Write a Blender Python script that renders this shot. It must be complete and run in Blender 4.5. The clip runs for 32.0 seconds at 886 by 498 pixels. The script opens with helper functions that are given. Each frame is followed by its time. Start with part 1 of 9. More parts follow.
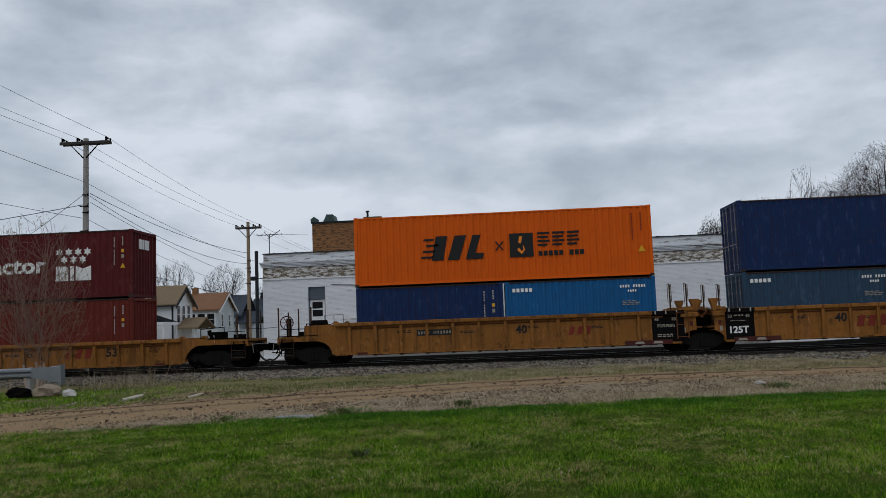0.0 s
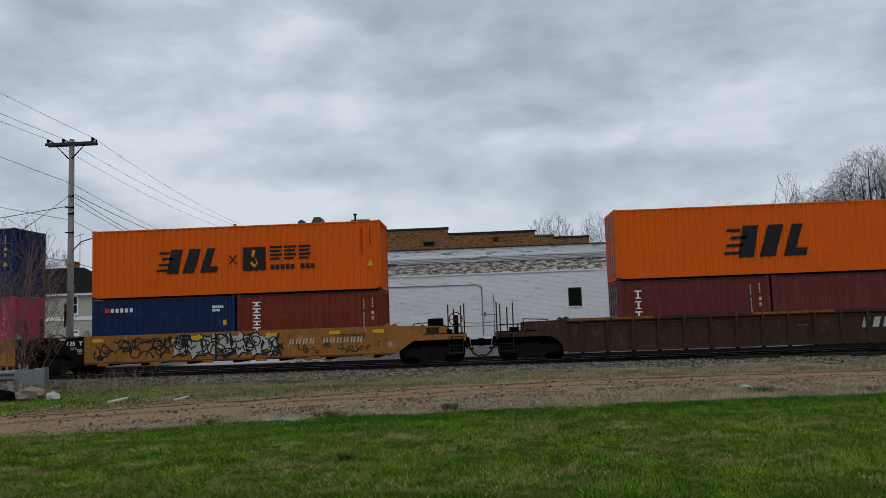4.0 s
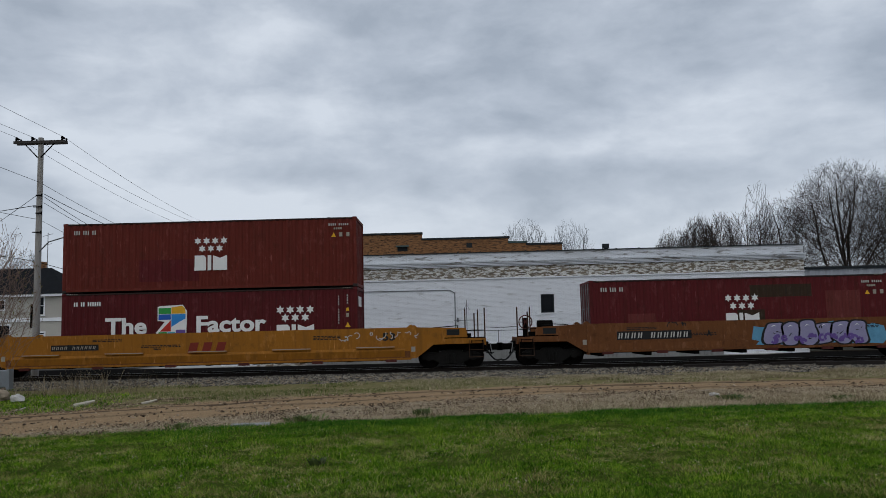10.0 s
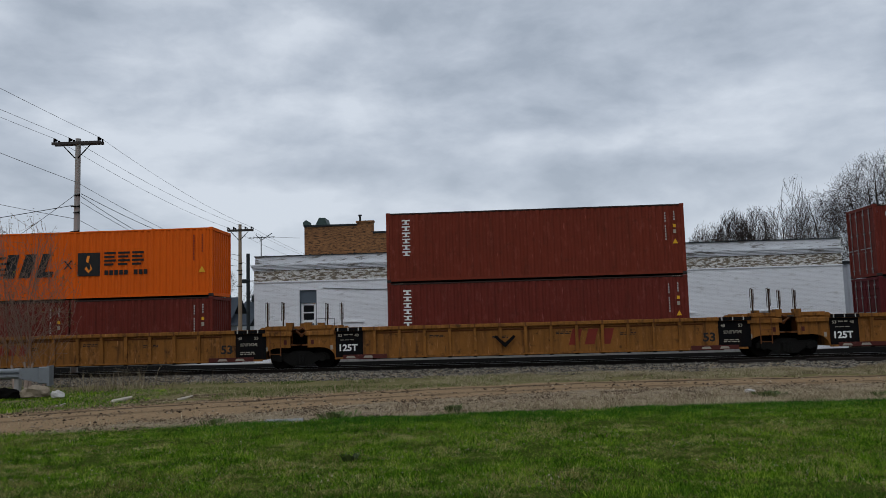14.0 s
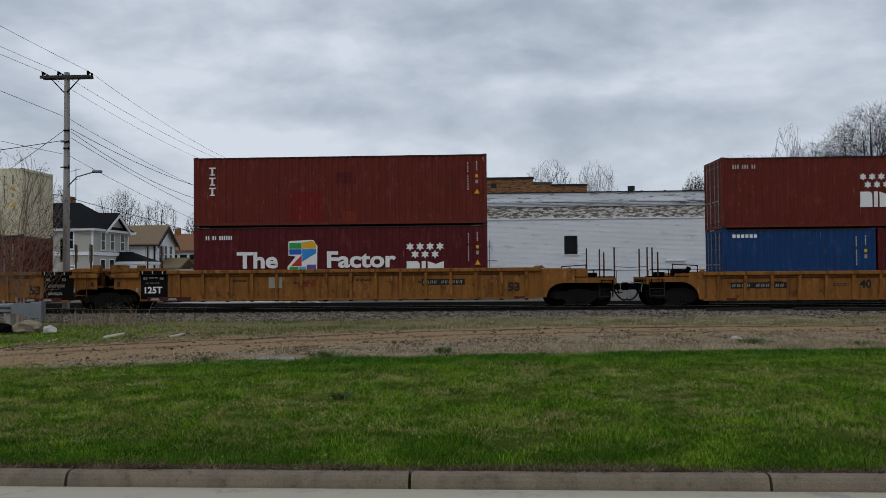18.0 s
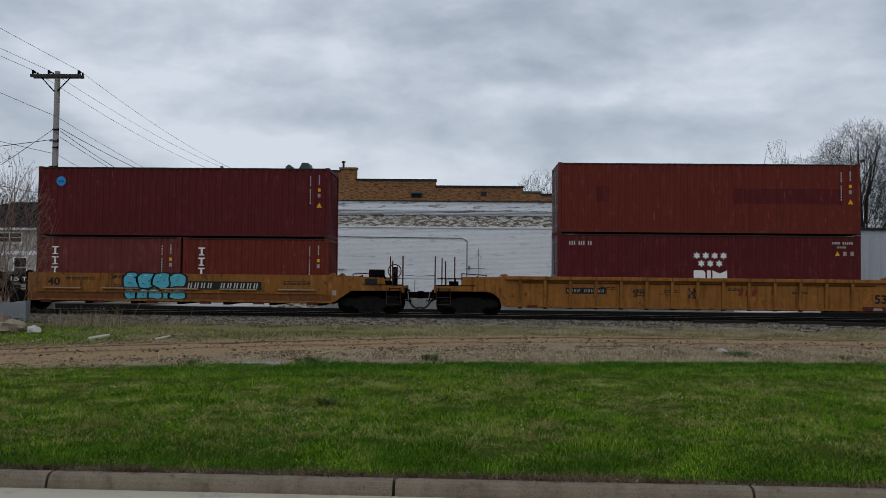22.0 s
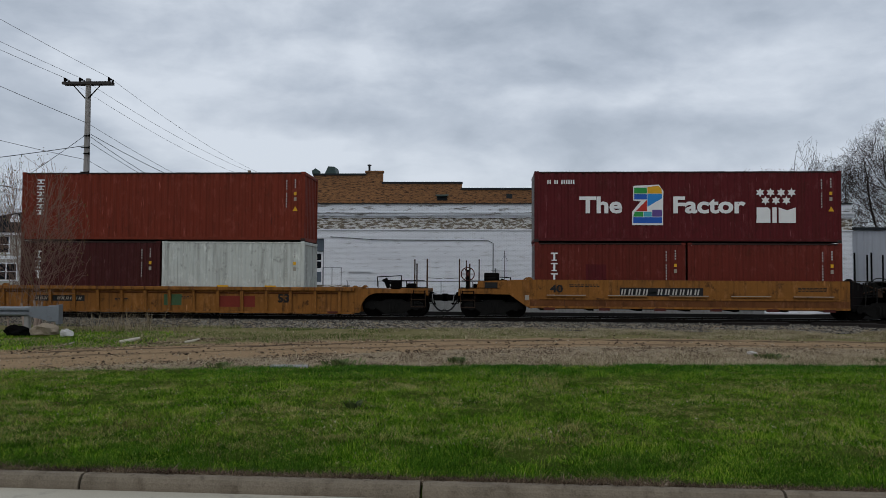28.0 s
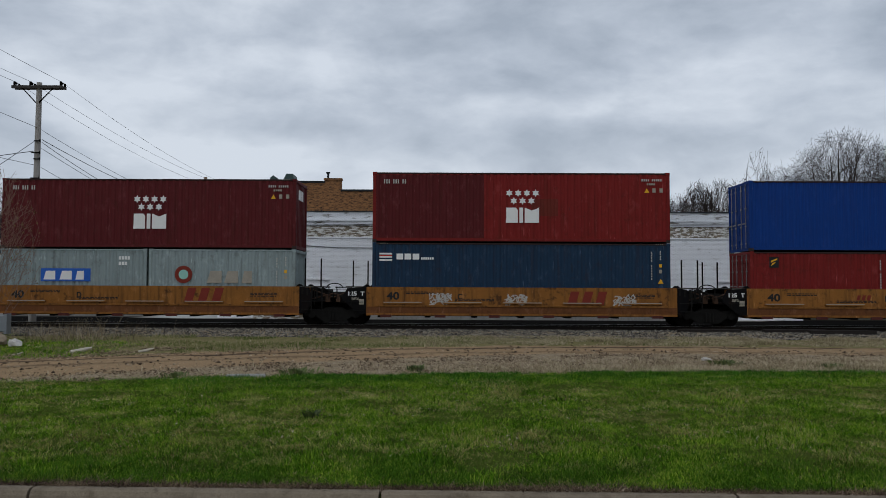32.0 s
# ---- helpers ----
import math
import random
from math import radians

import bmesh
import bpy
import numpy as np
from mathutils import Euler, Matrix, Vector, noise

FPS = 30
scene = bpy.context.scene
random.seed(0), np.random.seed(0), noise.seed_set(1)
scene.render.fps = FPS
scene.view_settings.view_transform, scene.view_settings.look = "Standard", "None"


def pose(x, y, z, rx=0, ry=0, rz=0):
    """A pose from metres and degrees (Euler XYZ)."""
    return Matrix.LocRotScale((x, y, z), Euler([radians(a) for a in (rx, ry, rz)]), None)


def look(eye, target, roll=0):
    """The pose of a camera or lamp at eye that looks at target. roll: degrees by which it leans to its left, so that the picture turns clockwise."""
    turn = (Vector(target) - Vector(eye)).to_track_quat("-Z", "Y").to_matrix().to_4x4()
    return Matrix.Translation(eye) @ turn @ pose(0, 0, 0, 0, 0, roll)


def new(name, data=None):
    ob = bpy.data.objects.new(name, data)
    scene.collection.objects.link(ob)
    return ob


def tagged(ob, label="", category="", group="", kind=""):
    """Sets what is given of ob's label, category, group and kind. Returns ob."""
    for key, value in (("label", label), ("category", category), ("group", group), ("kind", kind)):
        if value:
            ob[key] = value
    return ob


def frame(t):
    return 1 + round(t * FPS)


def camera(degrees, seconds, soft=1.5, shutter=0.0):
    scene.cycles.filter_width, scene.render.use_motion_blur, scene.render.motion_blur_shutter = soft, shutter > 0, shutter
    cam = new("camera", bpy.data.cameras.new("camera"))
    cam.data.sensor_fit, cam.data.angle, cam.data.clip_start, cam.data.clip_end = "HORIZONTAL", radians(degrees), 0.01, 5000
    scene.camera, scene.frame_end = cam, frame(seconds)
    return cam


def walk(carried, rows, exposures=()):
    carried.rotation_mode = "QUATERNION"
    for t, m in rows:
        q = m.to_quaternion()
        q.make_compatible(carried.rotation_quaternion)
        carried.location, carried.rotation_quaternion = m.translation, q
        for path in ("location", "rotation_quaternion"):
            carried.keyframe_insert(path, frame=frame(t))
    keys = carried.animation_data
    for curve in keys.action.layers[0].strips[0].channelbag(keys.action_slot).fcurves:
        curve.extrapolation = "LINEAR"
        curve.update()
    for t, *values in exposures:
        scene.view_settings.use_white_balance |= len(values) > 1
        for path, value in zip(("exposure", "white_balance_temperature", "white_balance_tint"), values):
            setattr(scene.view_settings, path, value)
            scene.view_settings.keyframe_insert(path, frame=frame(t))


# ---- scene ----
cam = camera(58.0, 32.0, soft=0.85)
EYE = (0.0, 0.0, 2.0)
PATH = [
    (0, 95.324, 2.190, 3.700),
    (0.5, 95.386, 2.181, 5.424),
    (1, 95.404, 2.282, 5.230),
    (1.5, 95.460, 2.285, 4.944),
    (2, 95.463, 2.189, 4.513),
    (2.5, 95.530, 2.065, 3.796),
    (4.5, 95.519, 1.984, 2.119),
    (5, 95.506, 1.919, 1.175),
    (5.5, 95.497, 1.934, 0.926),
    (6, 95.517, 2.102, 0.853),
    (6.5, 95.540, 2.035, 0.962),
    (7, 95.568, 1.822, 0.728),
    (7.5, 95.647, 1.811, 0.557),
    (8, 95.616, 1.823, 0.434),
    (8.5, 95.680, 1.928, 0.455),
    (9, 95.845, 1.824, 2.455),
    (9.5, 95.876, 1.754, 3.089),
    (10, 95.848, 1.420, 0.834),
    (10.5, 95.775, 1.481, -0.178),
    (11, 95.594, 1.424, 0.034),
    (11.5, 95.521, 1.390, 0.017),
    (12, 95.529, 1.531, 0.029),
    (12.5, 95.535, 1.658, 1.684),
    (13, 95.604, 1.569, 3.433),
    (13.5, 95.569, 1.612, 3.285),
    (15.5, 96.117, 1.936, 2.110),
    (16, 95.480, 2.413, 1.741),
    (16.5, 94.617, 2.654, 2.237),
    (17, 94.296, 2.682, 3.949),
    (17.5, 92.424, 1.530, 3.122),
    (18, 91.577, 0.504, 2.463),
    (18.5, 91.575, -0.530, 2.011),
    (19, 91.875, -0.772, 1.472),
    (19.5, 92.020, -0.655, 1.080),
    (20, 92.011, -0.393, 1.715),
    (20.5, 92.068, -0.461, 2.732),
    (21, 92.046, -0.574, 2.377),
    (21.5, 92.113, -0.519, 1.939),
    (22, 92.098, -0.602, 1.630),
    (22.5, 92.171, -0.686, 1.264),
    (23, 92.130, -0.603, 1.992),
    (23.5, 92.145, -0.415, 2.422),
    (24, 92.132, -0.321, 2.158),
    (24.5, 92.154, -0.307, 1.885),
    (25, 92.137, -0.284, 2.160),
    (25.5, 92.129, -0.308, 3.512),
    (26, 92.165, -0.320, 3.657),
    (26.5, 92.238, -0.357, 3.474),
    (28.5, 92.268, -0.358, 3.514),
    (29, 92.221, -0.447, 3.309),
    (29.5, 92.266, -0.418, 3.054),
    (30, 92.377, -0.512, 2.835),
    (30.5, 92.358, -0.518, 3.101),
    (31, 92.424, -0.315, 2.618),
    (31.5, 92.513, -0.273, 1.928),
    (32, 92.851, -0.277, 0.579),
]
walk(cam, [(t, pose(*EYE, rx, ry, rz)) for t, rx, ry, rz in PATH], exposures=[(0.0, 0.0), (13.5, 0.0), (15.5, -0.1), (16.2, -0.1), (17.0, 0.0), (32.0, 0.0)])

# ---- world: an overcast sky and a wide weak sun ----
TRACK_Y = 33.90      # centre line of the track
RAIL_Z = 0.496       # top of the rail


# clouds: bearing, altitude, half width and half height in degrees, lighter or darker
CLOUDS = (
    (-12.0, 17.9, 4.8, 2.0, -1.0), (2.4, 18.1, 5.6, 1.8, -1.1), (12.1, 16.3, 3.0, 1.3, -0.7), (-28.1, 19.7, 2.6, 2.4, -0.9), (-23.6, 14.7, 3.8, 1.4, -0.9),
    (3.5, 14.1, 4.2, 1.2, -0.7), (7.4, 9.7, 6.7, 1.6, -1.3), (-5.4, 21.8, 5.0, 1.5, -0.6), (18.3, 9.1, 5.7, 1.7, -0.5), (-13.6, 20.4, 3.4, 1.9, 1.0),
    (-11.6, 15.6, 5.5, 1.1, 0.9), (-5.6, 12.8, 5.4, 1.1, 0.8), (4.2, 11.8, 4.7, 0.9, 1.1), (-26.0, 18.1, 3.8, 1.6, 0.8), (-11.3, 9.5, 7.0, 1.3, 0.9),
    (-23.2, 10.2, 6.2, 1.7, 0.6), (15.1, 12.4, 5.8, 1.3, 0.7), (9.8, 18.2, 2.6, 1.0, 0.5), (22.0, 17.5, 8.0, 4.0, 0.6),
)


def build_world():
    world = bpy.data.worlds.new("overcast_sky")
    scene.world = world
    world.use_nodes = True
    nt = world.node_tree
    nt.nodes.clear()
    N, K = nt.nodes.new, nt.links.new
    out = N("ShaderNodeOutputWorld")
    bg = N("ShaderNodeBackground")
    sky = N("ShaderNodeTexSky")
    sky.sky_type = "NISHITA"
    sky.sun_disc = False
    sky.sun_elevation = radians(48)
    sky.sun_rotation = radians(200)
    dim = N("ShaderNodeMix")
    dim.data_type = "RGBA"
    dim.blend_type = "MULTIPLY"
    dim.inputs["Factor"].default_value = 1.0
    dim.inputs["B"].default_value = (0.07, 0.07, 0.07, 1)
    K(sky.outputs[0], dim.inputs["A"])
    co = N("ShaderNodeTexCoord")
    sep = N("ShaderNodeSeparateXYZ")
    K(co.outputs["Generated"], sep.inputs[0])
    flat = N("ShaderNodeVectorMath")
    flat.operation = "MULTIPLY"
    flat.inputs[1].default_value = (1.0, 1.0, 2.3)
    K(co.outputs["Generated"], flat.inputs[0])
    warp = N("ShaderNodeTexNoise")
    warp.inputs["Scale"].default_value = 2.4
    warp.inputs["Detail"].default_value = 4
    K(flat.outputs[0], warp.inputs["Vector"])
    wide = N("ShaderNodeVectorMath")
    wide.operation = "MULTIPLY_ADD"
    wide.inputs[1].default_value = (0.12, 0.12, 0.14)
    K(warp.outputs["Color"], wide.inputs[0])
    K(flat.outputs[0], wide.inputs[2])
    big = N("ShaderNodeTexNoise")
    big.inputs["Scale"].default_value = 3.6
    big.inputs["Detail"].default_value = 8
    big.inputs["Roughness"].default_value = 0.56
    K(wide.outputs[0], big.inputs["Vector"])
    ramp = N("ShaderNodeValToRGB")
    el = ramp.color_ramp.elements
    el[0].position, el[0].color = 0.30, (0.38, 0.437, 0.52, 1)
    el[1].position, el[1].color = 0.69, (0.695, 0.755, 0.84, 1)
    mid = el.new(0.47)
    mid.color = (0.50, 0.56, 0.65, 1)
    side = N("ShaderNodeMath")
    side.operation = "MULTIPLY_ADD"
    side.inputs[1].default_value = -0.06
    K(sep.outputs["X"], side.inputs[0])
    puff = N("ShaderNodeTexNoise")
    puff.inputs["Scale"].default_value = 9.5
    puff.inputs["Detail"].default_value = 6
    puff.inputs["Roughness"].default_value = 0.55
    K(wide.outputs[0], puff.inputs["Vector"])
    lump = N("ShaderNodeMath")
    lump.operation = "MULTIPLY_ADD"
    lump.inputs[1].default_value = 0.47
    K(puff.outputs["Fac"], lump.inputs[0])
    K(big.outputs["Fac"], lump.inputs[2])
    level = N("ShaderNodeMath")
    level.operation = "ADD"
    level.inputs[1].default_value = -0.23
    K(lump.outputs[0], level.inputs[0])
    K(level.outputs[0], side.inputs[2])
    # the larger cloud bellies and the bright gaps between them
    soft = N("ShaderNodeVectorMath")
    soft.operation = "MULTIPLY_ADD"
    soft.inputs[1].default_value = (0.14, 0.14, 0.10)
    soft.inputs[2].default_value = (-0.07, -0.07, -0.05)
    K(warp.outputs["Color"], soft.inputs[0])
    bent = N("ShaderNodeVectorMath")
    bent.operation = "ADD"
    K(soft.outputs[0], bent.inputs[0])
    K(co.outputs["Generated"], bent.inputs[1])
    total = side.outputs[0]
    for az, alt, wide_by, high_by, amount in CLOUDS:
        a, e = radians(az), radians(alt)
        off = N("ShaderNodeVectorMath")
        off.operation = "SUBTRACT"
        off.inputs[1].default_value = (math.sin(a) * math.cos(e), math.cos(a) * math.cos(e), math.sin(e))
        K(bent.outputs[0], off.inputs[0])
        size = N("ShaderNodeVectorMath")
        size.operation = "MULTIPLY"
        size.inputs[1].default_value = (1 / radians(wide_by), 1 / radians(wide_by), 1 / radians(high_by))
        K(off.outputs[0], size.inputs[0])
        far = N("ShaderNodeVectorMath")
        far.operation = "LENGTH"
        K(size.outputs[0], far.inputs[0])
        fall = N("ShaderNodeMapRange")
        fall.interpolation_type = "SMOOTHERSTEP"
        fall.inputs["From Min"].default_value, fall.inputs["From Max"].default_value = 0.1, 1.9
        fall.inputs["To Min"].default_value, fall.inputs["To Max"].default_value = (0.12 if amount > 0 else 0.085) * amount, 0.0
        K(far.outputs["Value"], fall.inputs["Value"])
        more = N("ShaderNodeMath")
        more.operation = "ADD"
        K(total, more.inputs[0])
        K(fall.outputs[0], more.inputs[1])
        total = more.outputs[0]
    K(total, ramp.inputs["Fac"])
    low = N("ShaderNodeMapRange")
    low.inputs["From Min"].default_value = 0.06
    low.inputs["From Max"].default_value = 0.26
    low.inputs["To Min"].default_value = 0.26
    low.inputs["To Max"].default_value = 0.0
    K(sep.outputs["Z"], low.inputs["Value"])
    glow = N("ShaderNodeMix")
    glow.data_type = "RGBA"
    glow.inputs["B"].default_value = (0.645, 0.685, 0.74, 1)
    K(low.outputs[0], glow.inputs["Factor"])
    K(ramp.outputs[0], glow.inputs["A"])
    tot = N("ShaderNodeMix")
    tot.data_type = "RGBA"
    tot.inputs["Factor"].default_value = 0.9
    K(dim.outputs["Result"], tot.inputs["A"])
    K(glow.outputs["Result"], tot.inputs["B"])
    K(tot.outputs["Result"], bg.inputs["Color"])
    bg.inputs["Strength"].default_value = 1.0
    K(bg.outputs[0], out.inputs[0])


build_world()
sun_data = bpy.data.lights.new("sun", "SUN")
sun_data.energy = 0.5
sun_data.angle = radians(60)
sun_data.color = (1.0, 0.97, 0.93)
sun = new("sun", sun_data)
sun.matrix_basis = look((-20, -60, 80), (0, 0, 0))


# ---- materials ----
def tree_of(m):
    m.use_nodes = True
    nt = m.node_tree
    return nt, nt.nodes.new, nt.links.new, nt.nodes["Principled BSDF"]


def tint(c, k):
    return tuple(min(1.0, max(0.0, v * k)) for v in c[:3]) + (1.0,)


def surface(name, color, rough=0.7, metal=0.0, spread=0.18, scale=2.0, fine=40.0, bump=0.15, streak=0.0, stain=(0.05, 0.04, 0.03), stain_amount=0.0, per=0.0, stretch=(1, 1, 1), gloss=0.2, scuff=0.0):
    """Base colour with wear at two scales, optional vertical streaks and stains, and fine relief."""
    m = bpy.data.materials.new(name)
    nt, N, K, bsdf = tree_of(m)
    co = N("ShaderNodeTexCoord")
    info = N("ShaderNodeObjectInfo")
    shift = N("ShaderNodeVectorMath")
    shift.operation = "MULTIPLY_ADD"
    shift.inputs[1].default_value = stretch
    K(co.outputs["Object"], shift.inputs[0])
    off = N("ShaderNodeMath")
    off.operation = "MULTIPLY"
    off.inputs[1].default_value = 37.0
    K(info.outputs["Random"], off.inputs[0])
    K(off.outputs[0], shift.inputs[2])
    wide = N("ShaderNodeTexNoise")
    wide.inputs["Scale"].default_value = scale
    wide.inputs["Detail"].default_value = 6
    wide.inputs["Roughness"].default_value = 0.62
    K(shift.outputs[0], wide.inputs["Vector"])
    grain = N("ShaderNodeTexNoise")
    grain.inputs["Scale"].default_value = fine
    grain.inputs["Detail"].default_value = 3
    K(shift.outputs[0], grain.inputs["Vector"])
    mix = N("ShaderNodeMix")
    mix.data_type = "RGBA"
    mix.inputs["A"].default_value = tint(color, 1 - spread)
    mix.inputs["B"].default_value = tint(color, 1 + spread)
    K(wide.outputs["Fac"], mix.inputs["Factor"])
    last = mix.outputs["Result"]
    g = N("ShaderNodeMix")
    g.data_type = "RGBA"
    g.blend_type = "OVERLAY"
    g.inputs["Factor"].default_value = min(0.5, spread)
    K(last, g.inputs["A"])
    K(grain.outputs["Fac"], g.inputs["B"])
    last = g.outputs["Result"]
    if per:
        p = N("ShaderNodeMapRange")
        p.inputs["To Min"].default_value = 1 - per
        p.inputs["To Max"].default_value = 1 + per
        K(info.outputs["Random"], p.inputs["Value"])
        pm = N("ShaderNodeVectorMath")
        pm.operation = "SCALE"
        K(last, pm.inputs[0])
        K(p.outputs[0], pm.inputs["Scale"])
        last = pm.outputs[0]
    if streak:
        run = N("ShaderNodeVectorMath")
        run.operation = "MULTIPLY"
        run.inputs[1].default_value = (5.0, 5.0, 0.35)
        K(shift.outputs[0], run.inputs[0])
        drip = N("ShaderNodeTexNoise")
        drip.inputs["Scale"].default_value = 1.3
        drip.inputs["Detail"].default_value = 5
        K(run.outputs[0], drip.inputs["Vector"])
        r = N("ShaderNodeMapRange")
        r.inputs["From Min"].default_value = 0.5
        r.inputs["From Max"].default_value = 0.78
        r.inputs["To Max"].default_value = streak
        K(drip.outputs["Fac"], r.inputs["Value"])
        s = N("ShaderNodeMix")
        s.data_type = "RGBA"
        s.inputs["B"].default_value = (*stain, 1)
        K(r.outputs[0], s.inputs["Factor"])
        K(last, s.inputs["A"])
        last = s.outputs["Result"]
    if stain_amount:
        blot = N("ShaderNodeTexNoise")
        blot.inputs["Scale"].default_value = scale * 2.7
        blot.inputs["Detail"].default_value = 8
        blot.inputs["Roughness"].default_value = 0.7
        K(shift.outputs[0], blot.inputs["Vector"])
        r = N("ShaderNodeMapRange")
        r.inputs["From Min"].default_value = 0.56
        r.inputs["From Max"].default_value = 0.66
        r.inputs["To Max"].default_value = stain_amount
        K(blot.outputs["Fac"], r.inputs["Value"])
        s = N("ShaderNodeMix")
        s.data_type = "RGBA"
        s.inputs["B"].default_value = (*stain, 1)
        K(r.outputs[0], s.inputs["Factor"])
        K(last, s.inputs["A"])
        last = s.outputs["Result"]
    if scuff:
        flat = N("ShaderNodeVectorMath")
        flat.operation = "MULTIPLY"
        flat.inputs[1].default_value = (2.2, 1.0, 1.0)
        K(shift.outputs[0], flat.inputs[0])
        chip = N("ShaderNodeTexNoise")
        chip.inputs["Scale"].default_value, chip.inputs["Detail"].default_value, chip.inputs["Roughness"].default_value = 1.7, 9, 0.72
        K(flat.outputs[0], chip.inputs["Vector"])
        r = N("ShaderNodeMapRange")
        r.inputs["From Min"].default_value, r.inputs["From Max"].default_value, r.inputs["To Max"].default_value = 0.54, 0.70, scuff
        K(chip.outputs["Fac"], r.inputs["Value"])
        s = N("ShaderNodeMix")
        s.data_type = "RGBA"
        s.inputs["B"].default_value = tuple(min(1.0, v * 1.7 + 0.035) for v in color[:3]) + (1.0,)
        K(r.outputs[0], s.inputs["Factor"])
        K(last, s.inputs["A"])
        last = s.outputs["Result"]
    if scuff:
        # short upright scratches, some bare and some rusty
        for k, (grid, tone) in enumerate((((9.0, 3.0, 0.9), tuple(min(1.0, v * 2.2 + 0.06) for v in color[:3])), ((7.0, 3.0, 0.7), tuple(v * 0.4 + 0.012 for v in color[:3])))):
            run = N("ShaderNodeVectorMath")
            run.operation = "MULTIPLY_ADD"
            run.inputs[1].default_value, run.inputs[2].default_value = grid, (11.0 * k, 3.0, 5.0)
            K(shift.outputs[0], run.inputs[0])
            line = N("ShaderNodeTexNoise")
            line.inputs["Scale"].default_value, line.inputs["Detail"].default_value, line.inputs["Roughness"].default_value = 1.6, 3, 0.5
            K(run.outputs[0], line.inputs["Vector"])
            r = N("ShaderNodeMapRange")
            r.inputs["From Min"].default_value, r.inputs["From Max"].default_value, r.inputs["To Max"].default_value = 0.69, 0.75, min(0.7, 1.6 * scuff)
            K(line.outputs["Fac"], r.inputs["Value"])
            s = N("ShaderNodeMix")
            s.data_type = "RGBA"
            s.inputs["B"].default_value = (*tone, 1.0)
            K(r.outputs[0], s.inputs["Factor"])
            K(last, s.inputs["A"])
            last = s.outputs["Result"]
    K(last, bsdf.inputs["Base Color"])
    rr = N("ShaderNodeMapRange")
    rr.inputs["To Min"].default_value = max(0.05, rough - 0.12)
    rr.inputs["To Max"].default_value = min(1.0, rough + 0.12)
    K(wide.outputs["Fac"], rr.inputs["Value"])
    K(rr.outputs[0], bsdf.inputs["Roughness"])
    bsdf.inputs["Metallic"].default_value = metal
    bsdf.inputs["Specular IOR Level"].default_value = gloss
    if bump:
        b = N("ShaderNodeBump")
        b.inputs["Strength"].default_value = bump
        b.inputs["Distance"].default_value = 0.02
        K(grain.outputs["Fac"], b.inputs["Height"])
        K(b.outputs[0], bsdf.inputs["Normal"])
    return m


RUST = (0.10, 0.04, 0.018)
PAINT = {}


def paint(key, color, streak=0.45, stain_amount=0.35, spread=0.14, dirt=None):
    color = tuple(c * 0.85 for c in color)
    PAINT[key] = surface("paint_" + key, color, rough=0.65, gloss=0.12 if max(color) > 0.015 else 0.04, spread=spread, scale=0.9, fine=60, bump=0.05, streak=streak, stain=dirt or tuple(0.5 * c * 0.45 + 0.5 * r * 0.5 for c, r in zip(color, RUST)), stain_amount=stain_amount, per=0.07, scuff=min(0.5, 1.3 * stain_amount) if max(color) > 0.03 else 0.0)


paint("orange", (0.74, 0.118, 0.006), 0.06, 0.06)
paint("maroon", (0.104, 0.0138, 0.0158))
paint("dark_maroon", (0.06885, 0.0162, 0.01539))
paint("dull_green", (0.045, 0.03, 0.018))
paint("oxide", (0.1439, 0.02398, 0.01598))
paint("brick_red", (0.1911, 0.03276, 0.01716))
paint("faded_red", (0.15, 0.03375, 0.03), 0.4)
paint("bright_red", (0.192, 0.016, 0.0144))
paint("navy", (0.010, 0.029, 0.100))
paint("slate_navy", (0.01404, 0.039, 0.078))
paint("blue", (0.004, 0.041, 0.215), 0.15, 0.1)
paint("sky_blue", (0.0108, 0.1125, 0.297), 0.2, 0.15)
paint("sky_blue_faded", (0.0144, 0.135, 0.333), 0.2, 0.15)
paint("sky_blue_deep", (0.0072, 0.0765, 0.2205), 0.2, 0.15)
paint("mid_blue", (0.00936, 0.0468, 0.1482))
paint("steel_blue", (0.03, 0.066, 0.115), 0.5)
paint("cream", (0.75, 0.69, 0.50), 0.08, 0.06)
paint("magenta", (0.72, 0.036, 0.195), 0.10, 0.05)
paint("grey", (0.28, 0.34, 0.34), 0.5, 0.4)
paint("off_white", (0.58, 0.60, 0.55), 0.65, 0.5)
paint("car_yellow", (0.268, 0.110, 0.0235), 0.85, 0.8, 0.36, (0.045, 0.02, 0.009))
paint("car_tan", (0.345, 0.148, 0.034), 0.4, 0.4, 0.28, (0.09, 0.04, 0.015))
paint("car_gold", (0.31, 0.122, 0.0135), 0.5, 0.4, 0.2, (0.10, 0.045, 0.012))
paint("car_brown", (0.058, 0.031, 0.018), 0.6, 0.6, 0.35, (0.016, 0.009, 0.006))
paint("car_rust", (0.155, 0.058, 0.019), 0.55, 0.6, 0.3)
paint("car_black", (0.0065, 0.0065, 0.007), 0.3, 0.3, 0.3)
paint("panel_red", (0.085, 0.022, 0.018), 0.3, 0.3)
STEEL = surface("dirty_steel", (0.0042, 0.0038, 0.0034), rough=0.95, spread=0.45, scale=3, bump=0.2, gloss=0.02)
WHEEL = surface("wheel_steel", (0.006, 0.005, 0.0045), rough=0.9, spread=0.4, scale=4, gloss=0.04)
ROD = surface("galvanised_rod", (0.25, 0.25, 0.25), rough=0.5, metal=0.6, spread=0.2, scale=6)
# grime plus the shade of the seam below the rail, put into one colour
RAILSHADE = surface("grimy_shaded_rail_paint", (0.03, 0.017, 0.015), rough=0.8, spread=0.5, scale=6, fine=20)
